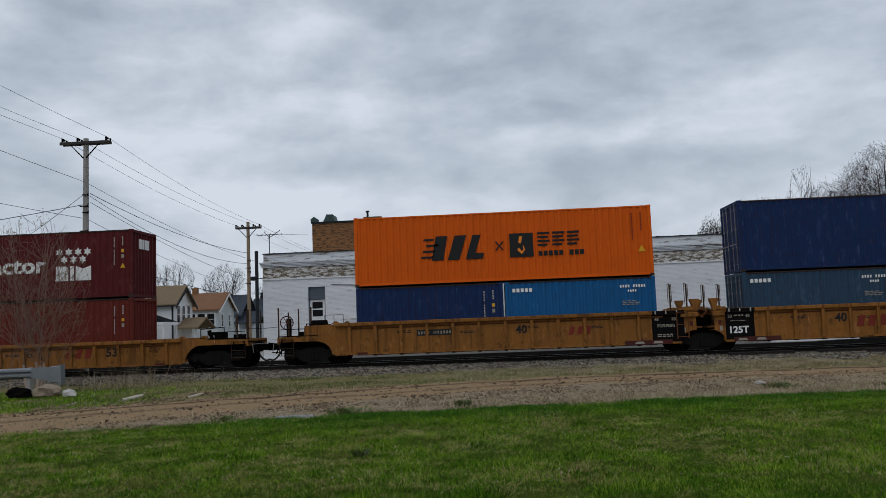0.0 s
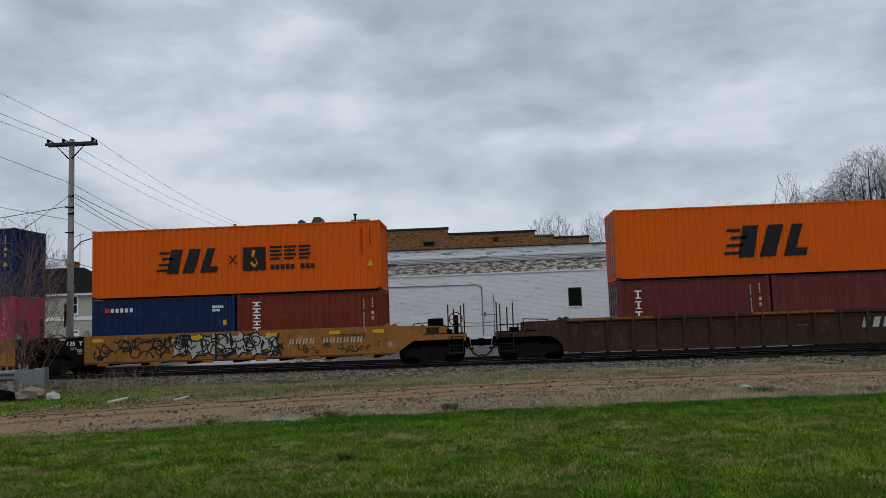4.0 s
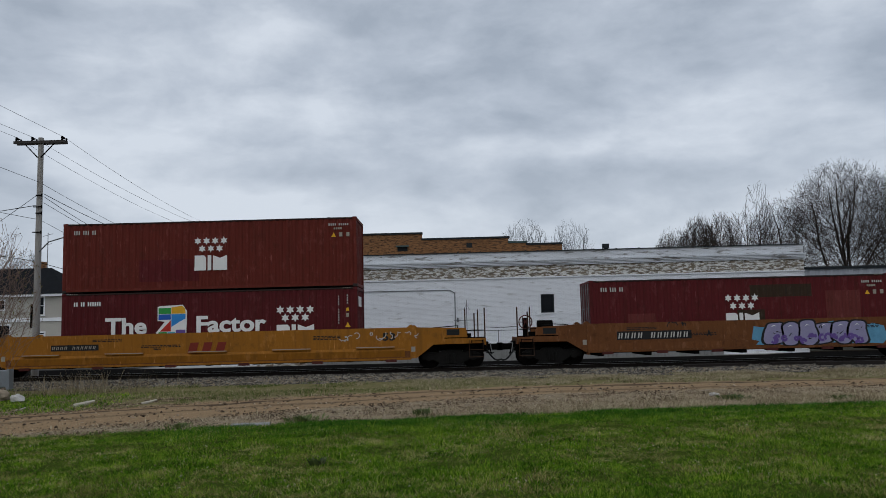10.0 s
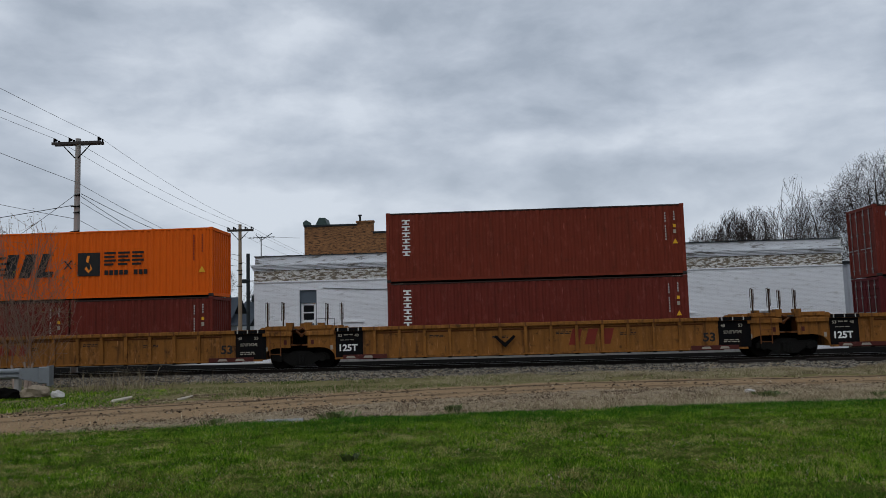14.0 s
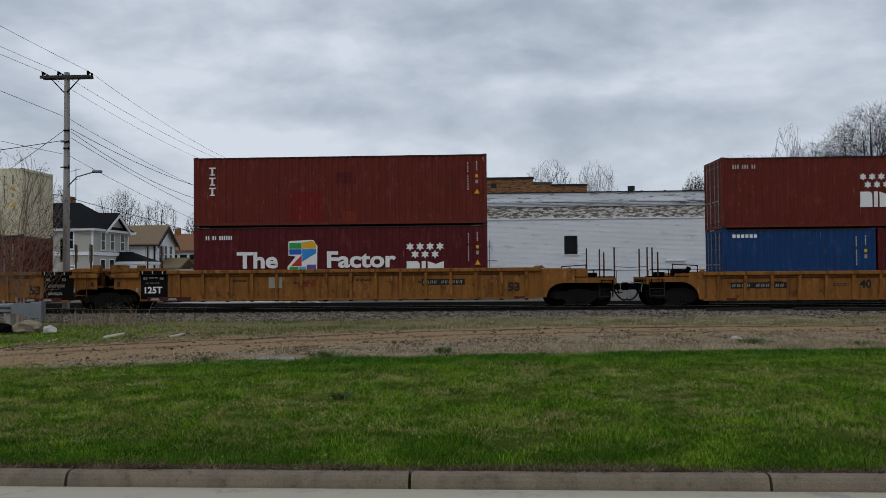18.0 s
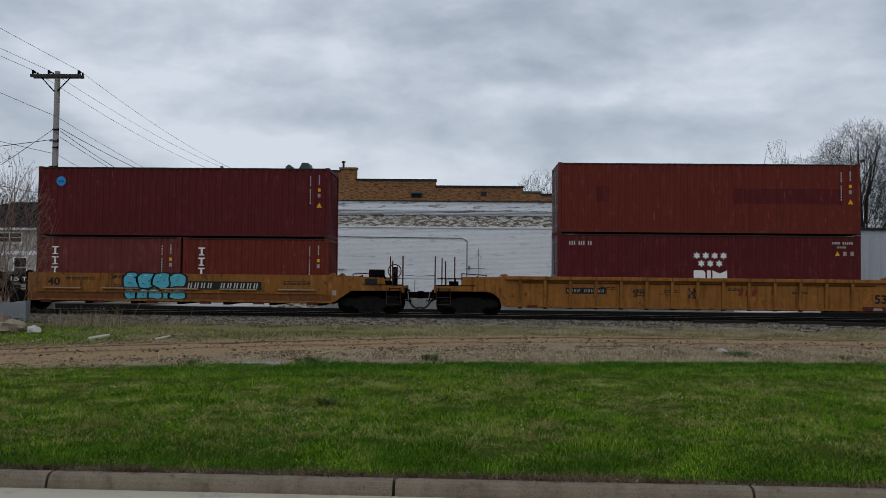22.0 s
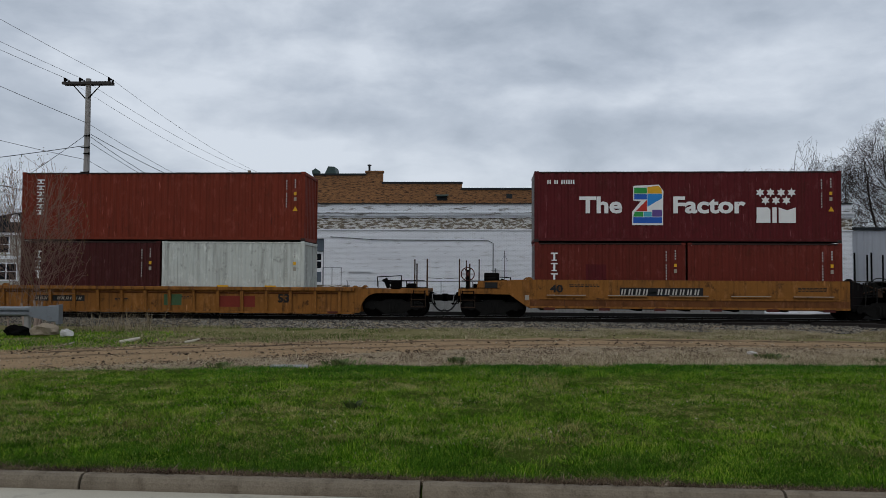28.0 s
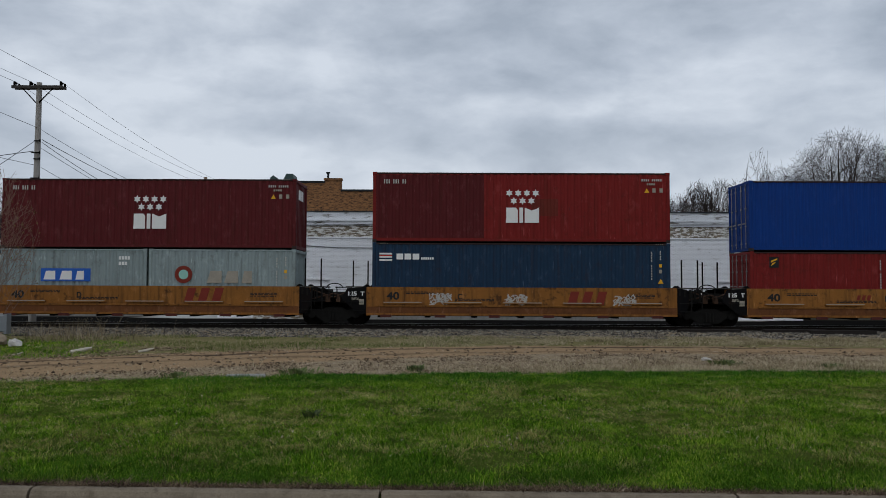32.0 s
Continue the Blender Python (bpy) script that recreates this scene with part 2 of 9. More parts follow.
# lighter than the other steel: dust and lit edges are put into the colour
EQUIP = surface("dusty_lit_equipment", (0.011, 0.0105, 0.0095), rough=0.85, spread=0.5, scale=5, fine=30, bump=0.3, gloss=0.08)
# pale tan includes the light that the grating's edges catch
TREAD = surface("dusty_lit_grating", (0.085, 0.078, 0.064), rough=0.85, spread=0.4, scale=5, fine=30, bump=0.3, gloss=0.08)
CAST = surface("casting_steel", (0.03, 0.022, 0.02), rough=0.7, spread=0.3, scale=6)
INK = {
    "white": surface("white_lettering", (0.72, 0.72, 0.70), rough=0.6, spread=0.08, scale=3, bump=0.03),
    "black": surface("black_lettering", (0.012, 0.012, 0.012), rough=0.5, spread=0.2, scale=3, bump=0.03),
    "yellow": surface("yellow_lettering", (0.66, 0.35, 0.02), rough=0.6, spread=0.1, scale=3, bump=0.03),
    "blue": surface("blue_lettering", (0.02, 0.10, 0.42), rough=0.6, spread=0.1, scale=3, bump=0.03),
    "light_blue": surface("light_blue_lettering", (0.03, 0.22, 0.55), rough=0.6, spread=0.1, scale=3, bump=0.03),
    "red": surface("red_lettering", (0.42, 0.03, 0.02), rough=0.6, spread=0.1, scale=3, bump=0.03),
    "rust_red": surface("faded_red_lettering", (0.17, 0.024, 0.014), rough=0.7, spread=0.25, scale=3, bump=0.03),
    "green": surface("green_lettering", (0.03, 0.28, 0.06), rough=0.6, spread=0.1, scale=3, bump=0.03),
    "dull_green": surface("faded_green_paint", (0.05, 0.10, 0.045), rough=0.7, spread=0.3, scale=4, bump=0.03),
    "turquoise": surface("turquoise_spray", (0.075, 0.36, 0.46), rough=0.6, spread=0.34, scale=2.6, bump=0.03, stain=(0.26, 0.46, 0.45), stain_amount=0.5),
    "mint": surface("mint_spray", (0.27, 0.52, 0.44), rough=0.6, spread=0.15, scale=2, bump=0.03),
    "lilac": surface("lilac_spray", (0.25, 0.235, 0.36), rough=0.6, spread=0.2, scale=2, bump=0.03),
    "haze_blue": surface("pale_blue_spray", (0.10, 0.27, 0.40), rough=0.6, spread=0.3, scale=3, bump=0.03),
    "purple": surface("purple_spray", (0.12, 0.07, 0.25), rough=0.6, spread=0.2, scale=2, bump=0.03),
    "dark_teal": surface("dark_teal_spray", (0.006, 0.016, 0.022), rough=0.6, spread=0.3, scale=2, bump=0.03),
    "olive": surface("olive_spray", (0.11, 0.14, 0.03), rough=0.6, spread=0.3, scale=2, bump=0.03),
    "silver": surface("silver_spray", (0.4, 0.39, 0.36), rough=0.6, spread=0.25, scale=4, bump=0.03),
    "magenta": surface("magenta_spray", (0.22, 0.02, 0.10), rough=0.6, spread=0.25, scale=2, bump=0.03),
    "orange": surface("orange_lettering", (0.75, 0.22, 0.02), rough=0.6, spread=0.1, scale=3, bump=0.03),
}
GREY_INK = surface("worn_lettering", (0.3, 0.27, 0.22), rough=0.7, spread=0.25, scale=5, bump=0.03)
INK["worn"] = GREY_INK


# ---- mesh helpers ----
class Shape:
    """Collects vertices and faces; one Shape becomes one mesh."""

    def __init__(self):
        self.v, self.f = [], []

    def add(self, verts, faces):
        n = len(self.v)
        self.v += verts
        self.f += [tuple(i + n for i in f) for f in faces]
        return self

    def box(self, x0, x1, y0, y1, z0, z1):
        return self.add([(x0, y0, z0), (x1, y0, z0), (x1, y1, z0), (x0, y1, z0), (x0, y0, z1), (x1, y0, z1), (x1, y1, z1), (x0, y1, z1)],
                        [(0, 3, 2, 1), (4, 5, 6, 7), (0, 1, 5, 4), (1, 2, 6, 5), (2, 3, 7, 6), (3, 0, 4, 7)])

    def bevel_box(self, x0, x1, y0, y1, z0, z1, b):
        """A box with chamfered long edges all round."""
        pts, ring = [], []
        for z, k in ((z0, b), (z0 + b, 0), (z1 - b, 0), (z1, b)):
            ring.append([(x0 + k + b, y0 + k, z), (x1 - k - b, y0 + k, z), (x1 - k, y0 + k + b, z), (x1 - k, y1 - k - b, z),
                         (x1 - k - b, y1 - k, z), (x0 + k + b, y1 - k, z), (x0 + k, y1 - k - b, z), (x0 + k, y0 + k + b, z)])
        for r in ring:
            pts += r
        faces = [tuple(range(7, -1, -1)), tuple(range(24, 32))]
        for a in range(3):
            for i in range(8):
                j = (i + 1) % 8
                faces.append((a * 8 + i, a * 8 + j, a * 8 + 8 + j, a * 8 + 8 + i))
        return self.add(pts, faces)

    def prism_y(self, poly, y0, y1):
        """A polygon in x, z drawn out along y."""
        n = len(poly)
        area = sum(poly[i][0] * poly[(i + 1) % n][1] - poly[(i + 1) % n][0] * poly[i][1] for i in range(n))
        if area < 0:
            poly = poly[::-1]
        v = [(x, y0, z) for x, z in poly] + [(x, y1, z) for x, z in poly]
        f = [tuple(range(n)), tuple(range(2 * n - 1, n - 1, -1))]
        f += [(i, i + n, (i + 1) % n + n, (i + 1) % n) for i in range(n)]
        return self.add(v, f)

    def prism_x(self, poly, x0, x1):
        """A polygon in y, z drawn out along x."""
        n = len(poly)
        area = sum(poly[i][0] * poly[(i + 1) % n][1] - poly[(i + 1) % n][0] * poly[i][1] for i in range(n))
        if area < 0:
            poly = poly[::-1]
        v = [(x0, y, z) for y, z in poly] + [(x1, y, z) for y, z in poly]
        f = [tuple(range(n - 1, -1, -1)), tuple(range(n, 2 * n))]
        f += [(i, (i + 1) % n, (i + 1) % n + n, i + n) for i in range(n)]
        return self.add(v, f)

    def tube(self, a, b, r0, r1=None, n=8, caps=True):
        r1 = r0 if r1 is None else r1
        a, b = Vector(a), Vector(b)
        q = (b - a).to_track_quat("Z", "Y")
        v = []
        for p, r in ((a, r0), (b, r1)):
            for i in range(n):
                w = 2 * math.pi * i / n
                v.append(tuple(p + q @ Vector((r * math.cos(w), r * math.sin(w), 0))))
        f = [(i, (i + 1) % n, (i + 1) % n + n, i + n) for i in range(n)]
        if caps:
            f += [tuple(range(n - 1, -1, -1)), tuple(range(n, 2 * n))]
        return self.add(v, f)

    def lathe_y(self, prof, cx, cz, n=20):
        """A ring profile of (radius, y) turned about the y axis through cx, cz."""
        v = []
        for r, y in prof:
            for i in range(n):
                w = 2 * math.pi * i / n
                v.append((cx + r * math.cos(w), y, cz + r * math.sin(w)))
        f = []
        for a in range(len(prof) - 1):
            for i in range(n):
                j = (i + 1) % n
                f.append((a * n + i, a * n + j, a * n + n + j, a * n + n + i))
        f.append(tuple(range(n)))
        f.append(tuple(range((len(prof) - 1) * n, len(prof) * n))[::-1])
        return self.add(v, f)

    def mesh(self, name, smooth=False):
        me = bpy.data.meshes.new(name)
        me.from_pydata(self.v, [], self.f)
        me.update()
        if smooth:
            me.polygons.foreach_set("use_smooth", [True] * len(me.polygons))
        return me


def part(name, shape, material, parent=None, label="", at=None):
    """Links a Shape or a shared mesh as one object with its own material."""
    me = shape if isinstance(shape, bpy.types.Mesh) else shape.mesh(name)
    if not me.materials:
        me.materials.append(None)
    ob = new(name, me)
    ob.material_slots[0].link = "OBJECT"
    ob.material_slots[0].material = material
    if parent is not None:
        ob.parent = parent
    if at is not None:
        ob.matrix_basis = at if isinstance(at, Matrix) else Matrix.Translation(at)
    if label:
        ob["label"] = label
    return ob


def empty(name, at=(0, 0, 0)):
    ob = new(name)
    ob.empty_display_size = 0.3
    ob.matrix_basis = at if isinstance(at, Matrix) else Matrix.Translation(at)
    return ob


TEXTS = {}


def words(text, size, width=None):
    """A mesh of lettering that stands in x, z and faces -y, its lower left corner at the origin."""
    key = (text, size, width)
    if key not in TEXTS:
        cu = bpy.data.curves.new("lettering", "FONT")
        cu.body, cu.size, cu.extrude, cu.resolution_u, cu.offset = text, size, 0.002, 3, 0.032 * size
        ob = bpy.data.objects.new("lettering", cu)
        me = bpy.data.meshes.new_from_object(ob)
        bpy.data.objects.remove(ob)
        co = np.empty(len(me.vertices) * 3, dtype=np.float32)
        me.vertices.foreach_get("co", co)
        co = co.reshape(-1, 3)
        lo, hi = co.min(0), co.max(0)
        k = (width / (hi[0] - lo[0])) if width else 1.0
        h = size / (hi[1] - lo[1])
        out = np.stack([(co[:, 0] - lo[0]) * k, -co[:, 2], (co[:, 1] - lo[1]) * h], -1)
        me.vertices.foreach_set("co", out.astype(np.float32).ravel())
        me.materials.clear()
        me.update()
        TEXTS[key] = me
    return TEXTS[key]


# ---- the train ----
L40, L20, WID, HC, STD = 12.192, 6.058, 2.438, 2.896, 2.591
FLOOR = 0.50         # loaded height of the well floor over the rail
SPEED = (14.15388, -0.014766, 0.00013604, -0.0000019467)


def run(t):
    """Metres that the train has rolled since the start."""
    return sum(c * t ** (i + 1) for i, c in enumerate(SPEED))


BOX_MESHES = {}
MOVERS = []


def corrugated(x0, x1, z0, z1, y_out, y_in, pitch=0.278):
    """A trapezoidal sheet in x, z whose ribs run upright; two skins."""
    s = Shape()
    n = max(1, round((x1 - x0) / pitch))
    p = (x1 - x0) / n
    line = []
    for i in range(n):
        a = x0 + i * p
        line += [(a, y_out), (a + p * 0.30, y_out), (a + p * 0.5, y_in), (a + p * 0.80, y_in)]
    line.append((x1, y_out))
    v = [(x, y, z0) for x, y in line] + [(x, y, z1) for x, y in line]
    m = len(line)
    return s.add(v, [(i, i + 1, i + 1 + m, i + m) for i in range(m - 1)])


def box_meshes(length, height):
    """The meshes of a container of one size, made once: origin at its lower left near corner, x along it, y into it."""
    key = (length, height)
    if key in BOX_MESHES:
        return BOX_MESHES[key]
    d = {}
    L, H, W = length, height, WID
    fr = Shape()
    for y0, y1 in ((0.0, 0.06), (W - 0.06, W)):
        if length > 8:
            fr.box(0.16, L - 0.16, y0 + 0.008, y1 - 0.008, 0.055, 0.16)
        else:
            a, b = L / 2 - 1.22, L / 2 + 0.86
            for p, q in ((0.16, a), (a + 0.36, b), (b + 0.36, L - 0.16)):
                fr.box(p, q, y0 + 0.008, y1 - 0.008, 0.055, 0.16)
            fr.box(a, a + 0.36, y0 + 0.012, y1 - 0.012, 0.135, 0.16)
            fr.box(b, b + 0.36, y0 + 0.012, y1 - 0.012, 0.135, 0.16)
    for x0, x1 in ((0.0, 0.15), (L - 0.15, L)):
        for y0, y1 in ((0.0, 0.10), (W - 0.10, W)):
            fr.bevel_box(x0 + 0.006, x1 - 0.006, y0 + 0.006, y1 - 0.006, 0.11, H - 0.11, 0.014)
    for x0, x1 in ((0.01, 0.12), (L - 0.12, L - 0.01)):
        fr.box(x0, x1, 0.16, W - 0.16, 0.02, 0.15)
        fr.box(x0, x1, 0.16, W - 0.16, H - 0.13, H - 0.01)
    d["frame"] = fr.mesh("frame")
    d["top_rail"] = Shape().bevel_box(0.16, L - 0.16, 0.004, 0.056, -0.085, -0.022, 0.012).mesh("top_rail")
    d["near"] = corrugated(0.15, L - 0.15, 0.16, H - 0.07, 0.012, 0.048).mesh("side_panel")
    d["far"] = corrugated(0.15, L - 0.15, 0.16, H - 0.07, W - 0.012, W - 0.048).mesh("side_panel")
    end = Shape()
    n = 8
    p = (W - 0.2) / n
    line = []
    for i in range(n):
        a = 0.1 + i * p
        line += [(L - 0.05, a), (L - 0.05, a + p * 0.35), (L - 0.10, a + p * 0.5), (L - 0.10, a + p * 0.85)]
    line.append((L - 0.05, W - 0.1))
    m = len(line)
    end.add([(x, y, 0.14) for x, y in line] + [(x, y, H - 0.12) for x, y in line], [(i, i + 1, i + 1 + m, i + m) for i in range(m - 1)])
    d["front_wall"] = end.mesh("front_wall")
    k = round(L / 1.1)
    line = []
    for i in range(k):
        p, q, z = 0.16 + (L - 0.32) * i / k, 0.16 + (L - 0.32) * (i + 1) / k - 0.05, H - 0.014 - 0.004 * (i % 2)
        line += [(p, H - 0.03), (p, z), (q, z), (q, H - 0.03)]
    line.append((L - 0.16, H - 0.03))
    m = len(line)
    rf = Shape().add([(x, 0.05, z) for x, z in line] + [(x, W - 0.05, z) for x, z in line], [(i, i + 1, i + 1 + m, i + m) for i in range(m - 1)])
    d["roof"] = rf.mesh("roof")
    d["floor"] = Shape().box(0.12, L - 0.12, 0.05, W - 0.05, 0.045, 0.15).mesh("floor")
    dr = Shape()
    half = W / 2 - 0.1
    dr.box(0.055, 0.095, 0.0, half - 0.012, 0.15, H - 0.13)
    for z in (0.2, 0.75, 1.3, 1.85, H - 0.5):
        dr.box(0.035, 0.055, 0.04, half - 0.05, z, z + 0.28)
    d["door"] = dr.mesh("door")
    rd = Shape().tube((0.012, 0, 0.12), (0.012, 0, H - 0.1), 0.017, n=6)
    for z in (0.3, 1.0, 1.75, H - 0.35):
        rd.box(-0.012, 0.04, -0.05, 0.05, z, z + 0.05)
    rd.box(-0.01, 0.02, 0.0, 0.35, 1.14, 1.18)
    d["rod"] = rd.mesh("lock_rod")
    d["casting"] = Shape().bevel_box(0, 0.178, 0, 0.162, 0, 0.118, 0.012).mesh("corner_casting")
    BOX_MESHES[key] = d
    return d


def bars(thing, x, z, w, h, ink, n=1, gap=0.0, upright=False, skip=()):
    """A row or column of plain bars in one mesh on the near side."""
    s = Shape()
    for i in range(n):
        if i in skip:
            continue
        a, b = (x, z - i * (h + gap)) if upright else (x + i * (w + gap), z)
        s.box(a, a + w, -0.006, 0.004, b, b + h)
    return tagged(part("marking", s, INK[ink], thing), kind="stuff" if n > 1 else "")


def poly(thing, pts, ink, depth=0.006, name="marking", lift=0.0):
    return part(name, Shape().prism_y(list(pts), -depth - lift, 0.004 - lift), INK[ink], thing)


def star(cx, cz, r):
    return [(cx + (r if i % 2 == 0 else r * 0.52) * math.sin(math.pi * i / 6), cz + (r if i % 2 == 0 else r * 0.52) * math.cos(math.pi * i / 6)) for i in range(12)]


def stars(thing, x, z, w):
    """Seven six-pointed stars in two rows, and three plain white blocks below them."""
    p = w / 3.75
    for i in range(7):
        cx, cz = (x + p * (0.4 + i * 0.99), z + 1.22) if i < 4 else (x + p * (0.9 + (i - 4) * 0.99), z + 0.90)
        part("star", Shape().prism_y(star(cx, cz, p * 0.44), -0.006, 0.004), INK["white"], thing, "white painted star")
    poly(thing, [(x, z), (x + w * 0.36, z), (x + w * 0.36, z + 0.52), (x + w * 0.30, z + 0.62), (x + 0.02, z + 0.62), (x + 0.02, z + 0.2)], "white")
    poly(thing, [(x + w * 0.41, z), (x + w * 0.52, z), (x + w * 0.52, z + 0.62), (x + w * 0.41, z + 0.62)], "white")
    a = x + w * 0.57
    poly(thing, [(a, z), (a + w * 0.43, z), (a + w * 0.43, z + 0.62), (a + w * 0.215, z + 0.5), (a, z + 0.62)], "white")


def plates(thing, L, H, top=False):
    """Number columns, data plates and the warning triangle near the right end."""
    ink = "black" if thing["label"].startswith("cream") else "silver"
    if top:
        bars(thing, L - 1.16, H - 0.36, 0.05, 0.09, "silver", 11, 0.035, skip=(4, 10))
        bars(thing, L - 0.95, H - 0.52, 0.07, 0.08, "worn", 4, 0.02)
        poly(thing, [(L - 1.05, H - 0.83), (L - 0.85, H - 0.83), (L - 0.95, H - 0.65)], "yellow")
        bars(thing, L - 0.72, H - 0.82, 0.13, 0.17, "worn", 2, 0.16)
    else:
        bars(thing, L - 0.80, H - 0.42, 0.045, 0.07, ink, 11, 0.037, True, skip=(4,))
        bars(thing, L - 0.44, H - 0.38, 0.05, 0.07, ink, 4, 0.03, True)
        bars(thing, L - 0.47, H - 0.98, 0.11, 0.13, "yellow")
        bars(thing, L - 0.47, H - 1.22, 0.11, 0.15, "worn")
        if L > 8:
            poly(thing, [(L - 0.52, H - 1.64), (L - 0.30, H - 1.64), (L - 0.41, H - 1.44)], "yellow")
    if H > 2.7:
        for x in (0.32, L - 0.62):
            s = Shape()
            for i in range(4):
                s.prism_y([(x + i * 0.09, H - 0.05), (x + i * 0.09 + 0.04, H - 0.05), (x + i * 0.09 + 0.08, H - 0.02), (x + i * 0.09 + 0.04, H - 0.02)], -0.008, 0.002)
            tagged(part("height_stripe", s, INK["worn"], thing), kind="stuff")


def patch(thing, x, z, w, h, key, L=L40):
    """Newer paint laid over the ribs, a little proud of them."""
    n = round((L - 0.3) / 0.278)
    p = (L - 0.3) / n
    i, k = round((x - 0.15) / p), max(1, round(w / p))
    sheet = corrugated(0.15 + i * p, 0.15 + (i + k) * p, z, z + h, 0.009, 0.045, p)
    part("repainted_patch", sheet, PAINT[key], thing, "patch of other paint")


# each kind of lettering on a container's near side
def mark_slogan(th, L, H):
    bars(th, 0.52, H - 0.53, 0.055, 0.17, "white", 12, 0.04, skip=(2, 5))
    z = H - 1.73
    part("lettering", words("The", 0.69, 1.72), INK["white"], th, "white painted word", (1.82, -0.004, z))
    part("lettering", words("Factor", 0.69, 2.86), INK["white"], th, "white painted word", (5.58, -0.004, z))
    x, w, b, t = 3.98, 1.15, H - 2.16, H - 0.62
    poly(th, [(x - 0.04, b - 0.04), (x + w + 0.04, b - 0.04), (x + w + 0.04, b + 0.62), (x + w + 0.06, t - 0.2), (x + w - 0.12, t + 0.06), (x + 0.08, t + 0.02), (x, t - 0.02), (x, t - 0.58), (x + 0.3, t - 0.62), (x - 0.04, b + 0.5)], "white")
    k = dict(depth=0.010)
    poly(th, [(x + 0.04, t - 0.30), (x + 0.55, t - 0.30), (x + 0.55, t - 0.06), (x + 0.04, t - 0.06)], "green", **k)
    poly(th, [(x + 0.57, t - 0.30), (x + w, t - 0.30), (x + w - 0.02, t - 0.1), (x + w - 0.14, t + 0.02), (x + 0.57, t - 0.04)], "yellow", **k)
    poly(th, [(x + 0.04, t - 0.54), (x + 0.55, t - 0.54), (x + 0.55, t - 0.32), (x + 0.04, t - 0.32)], "blue", **k)
    poly(th, [(x + 0.57, t - 0.84), (x + w, t - 0.5), (x + w, t - 0.32), (x + 0.57, t - 0.32)], "light_blue", **k)
    poly(th, [(x + 0.1, t - 1.02), (x + 0.55, t - 0.56), (x + 0.55, t - 1.02)], "red", **k)
    poly(th, [(x + 0.57, t - 0.88), (x + 0.95, t - 0.6), (x + 0.62, t - 1.0), (x + 0.57, t - 1.0)], "white", depth=0.013)
    poly(th, [(x, t - 1.24), (x + 0.4, t - 1.24), (x + 0.4, t - 1.04), (x + 0.06, t - 1.04)], "green", **k)
    poly(th, [(x + 0.42, t - 1.24), (x + 0.74, t - 1.24), (x + 0.74, t - 1.04), (x + 0.42, t - 1.04)], "turquoise", **k)
    poly(th, [(x + 0.76, t - 1.24), (x + w, t - 1.24), (x + w, t - 0.96), (x + 0.76, t - 0.96)], "purple", **k)
    poly(th, [(x, t - 1.50), (x + w, t - 1.50), (x + w, t - 1.26), (x, t - 1.26)], "blue", **k)
    stars(th, 8.85, H - 2.1, 1.55)
    plates(th, L, H)


def mark_web(th, L, H):
    bars(th, 0.46, H - 0.48, 0.05, 0.17, "silver", 10, 0.045, skip=(3, 7))
    stars(th, 5.47, H - 2.08, 1.36)
    plates(th, L, H, top=H > 2.7)


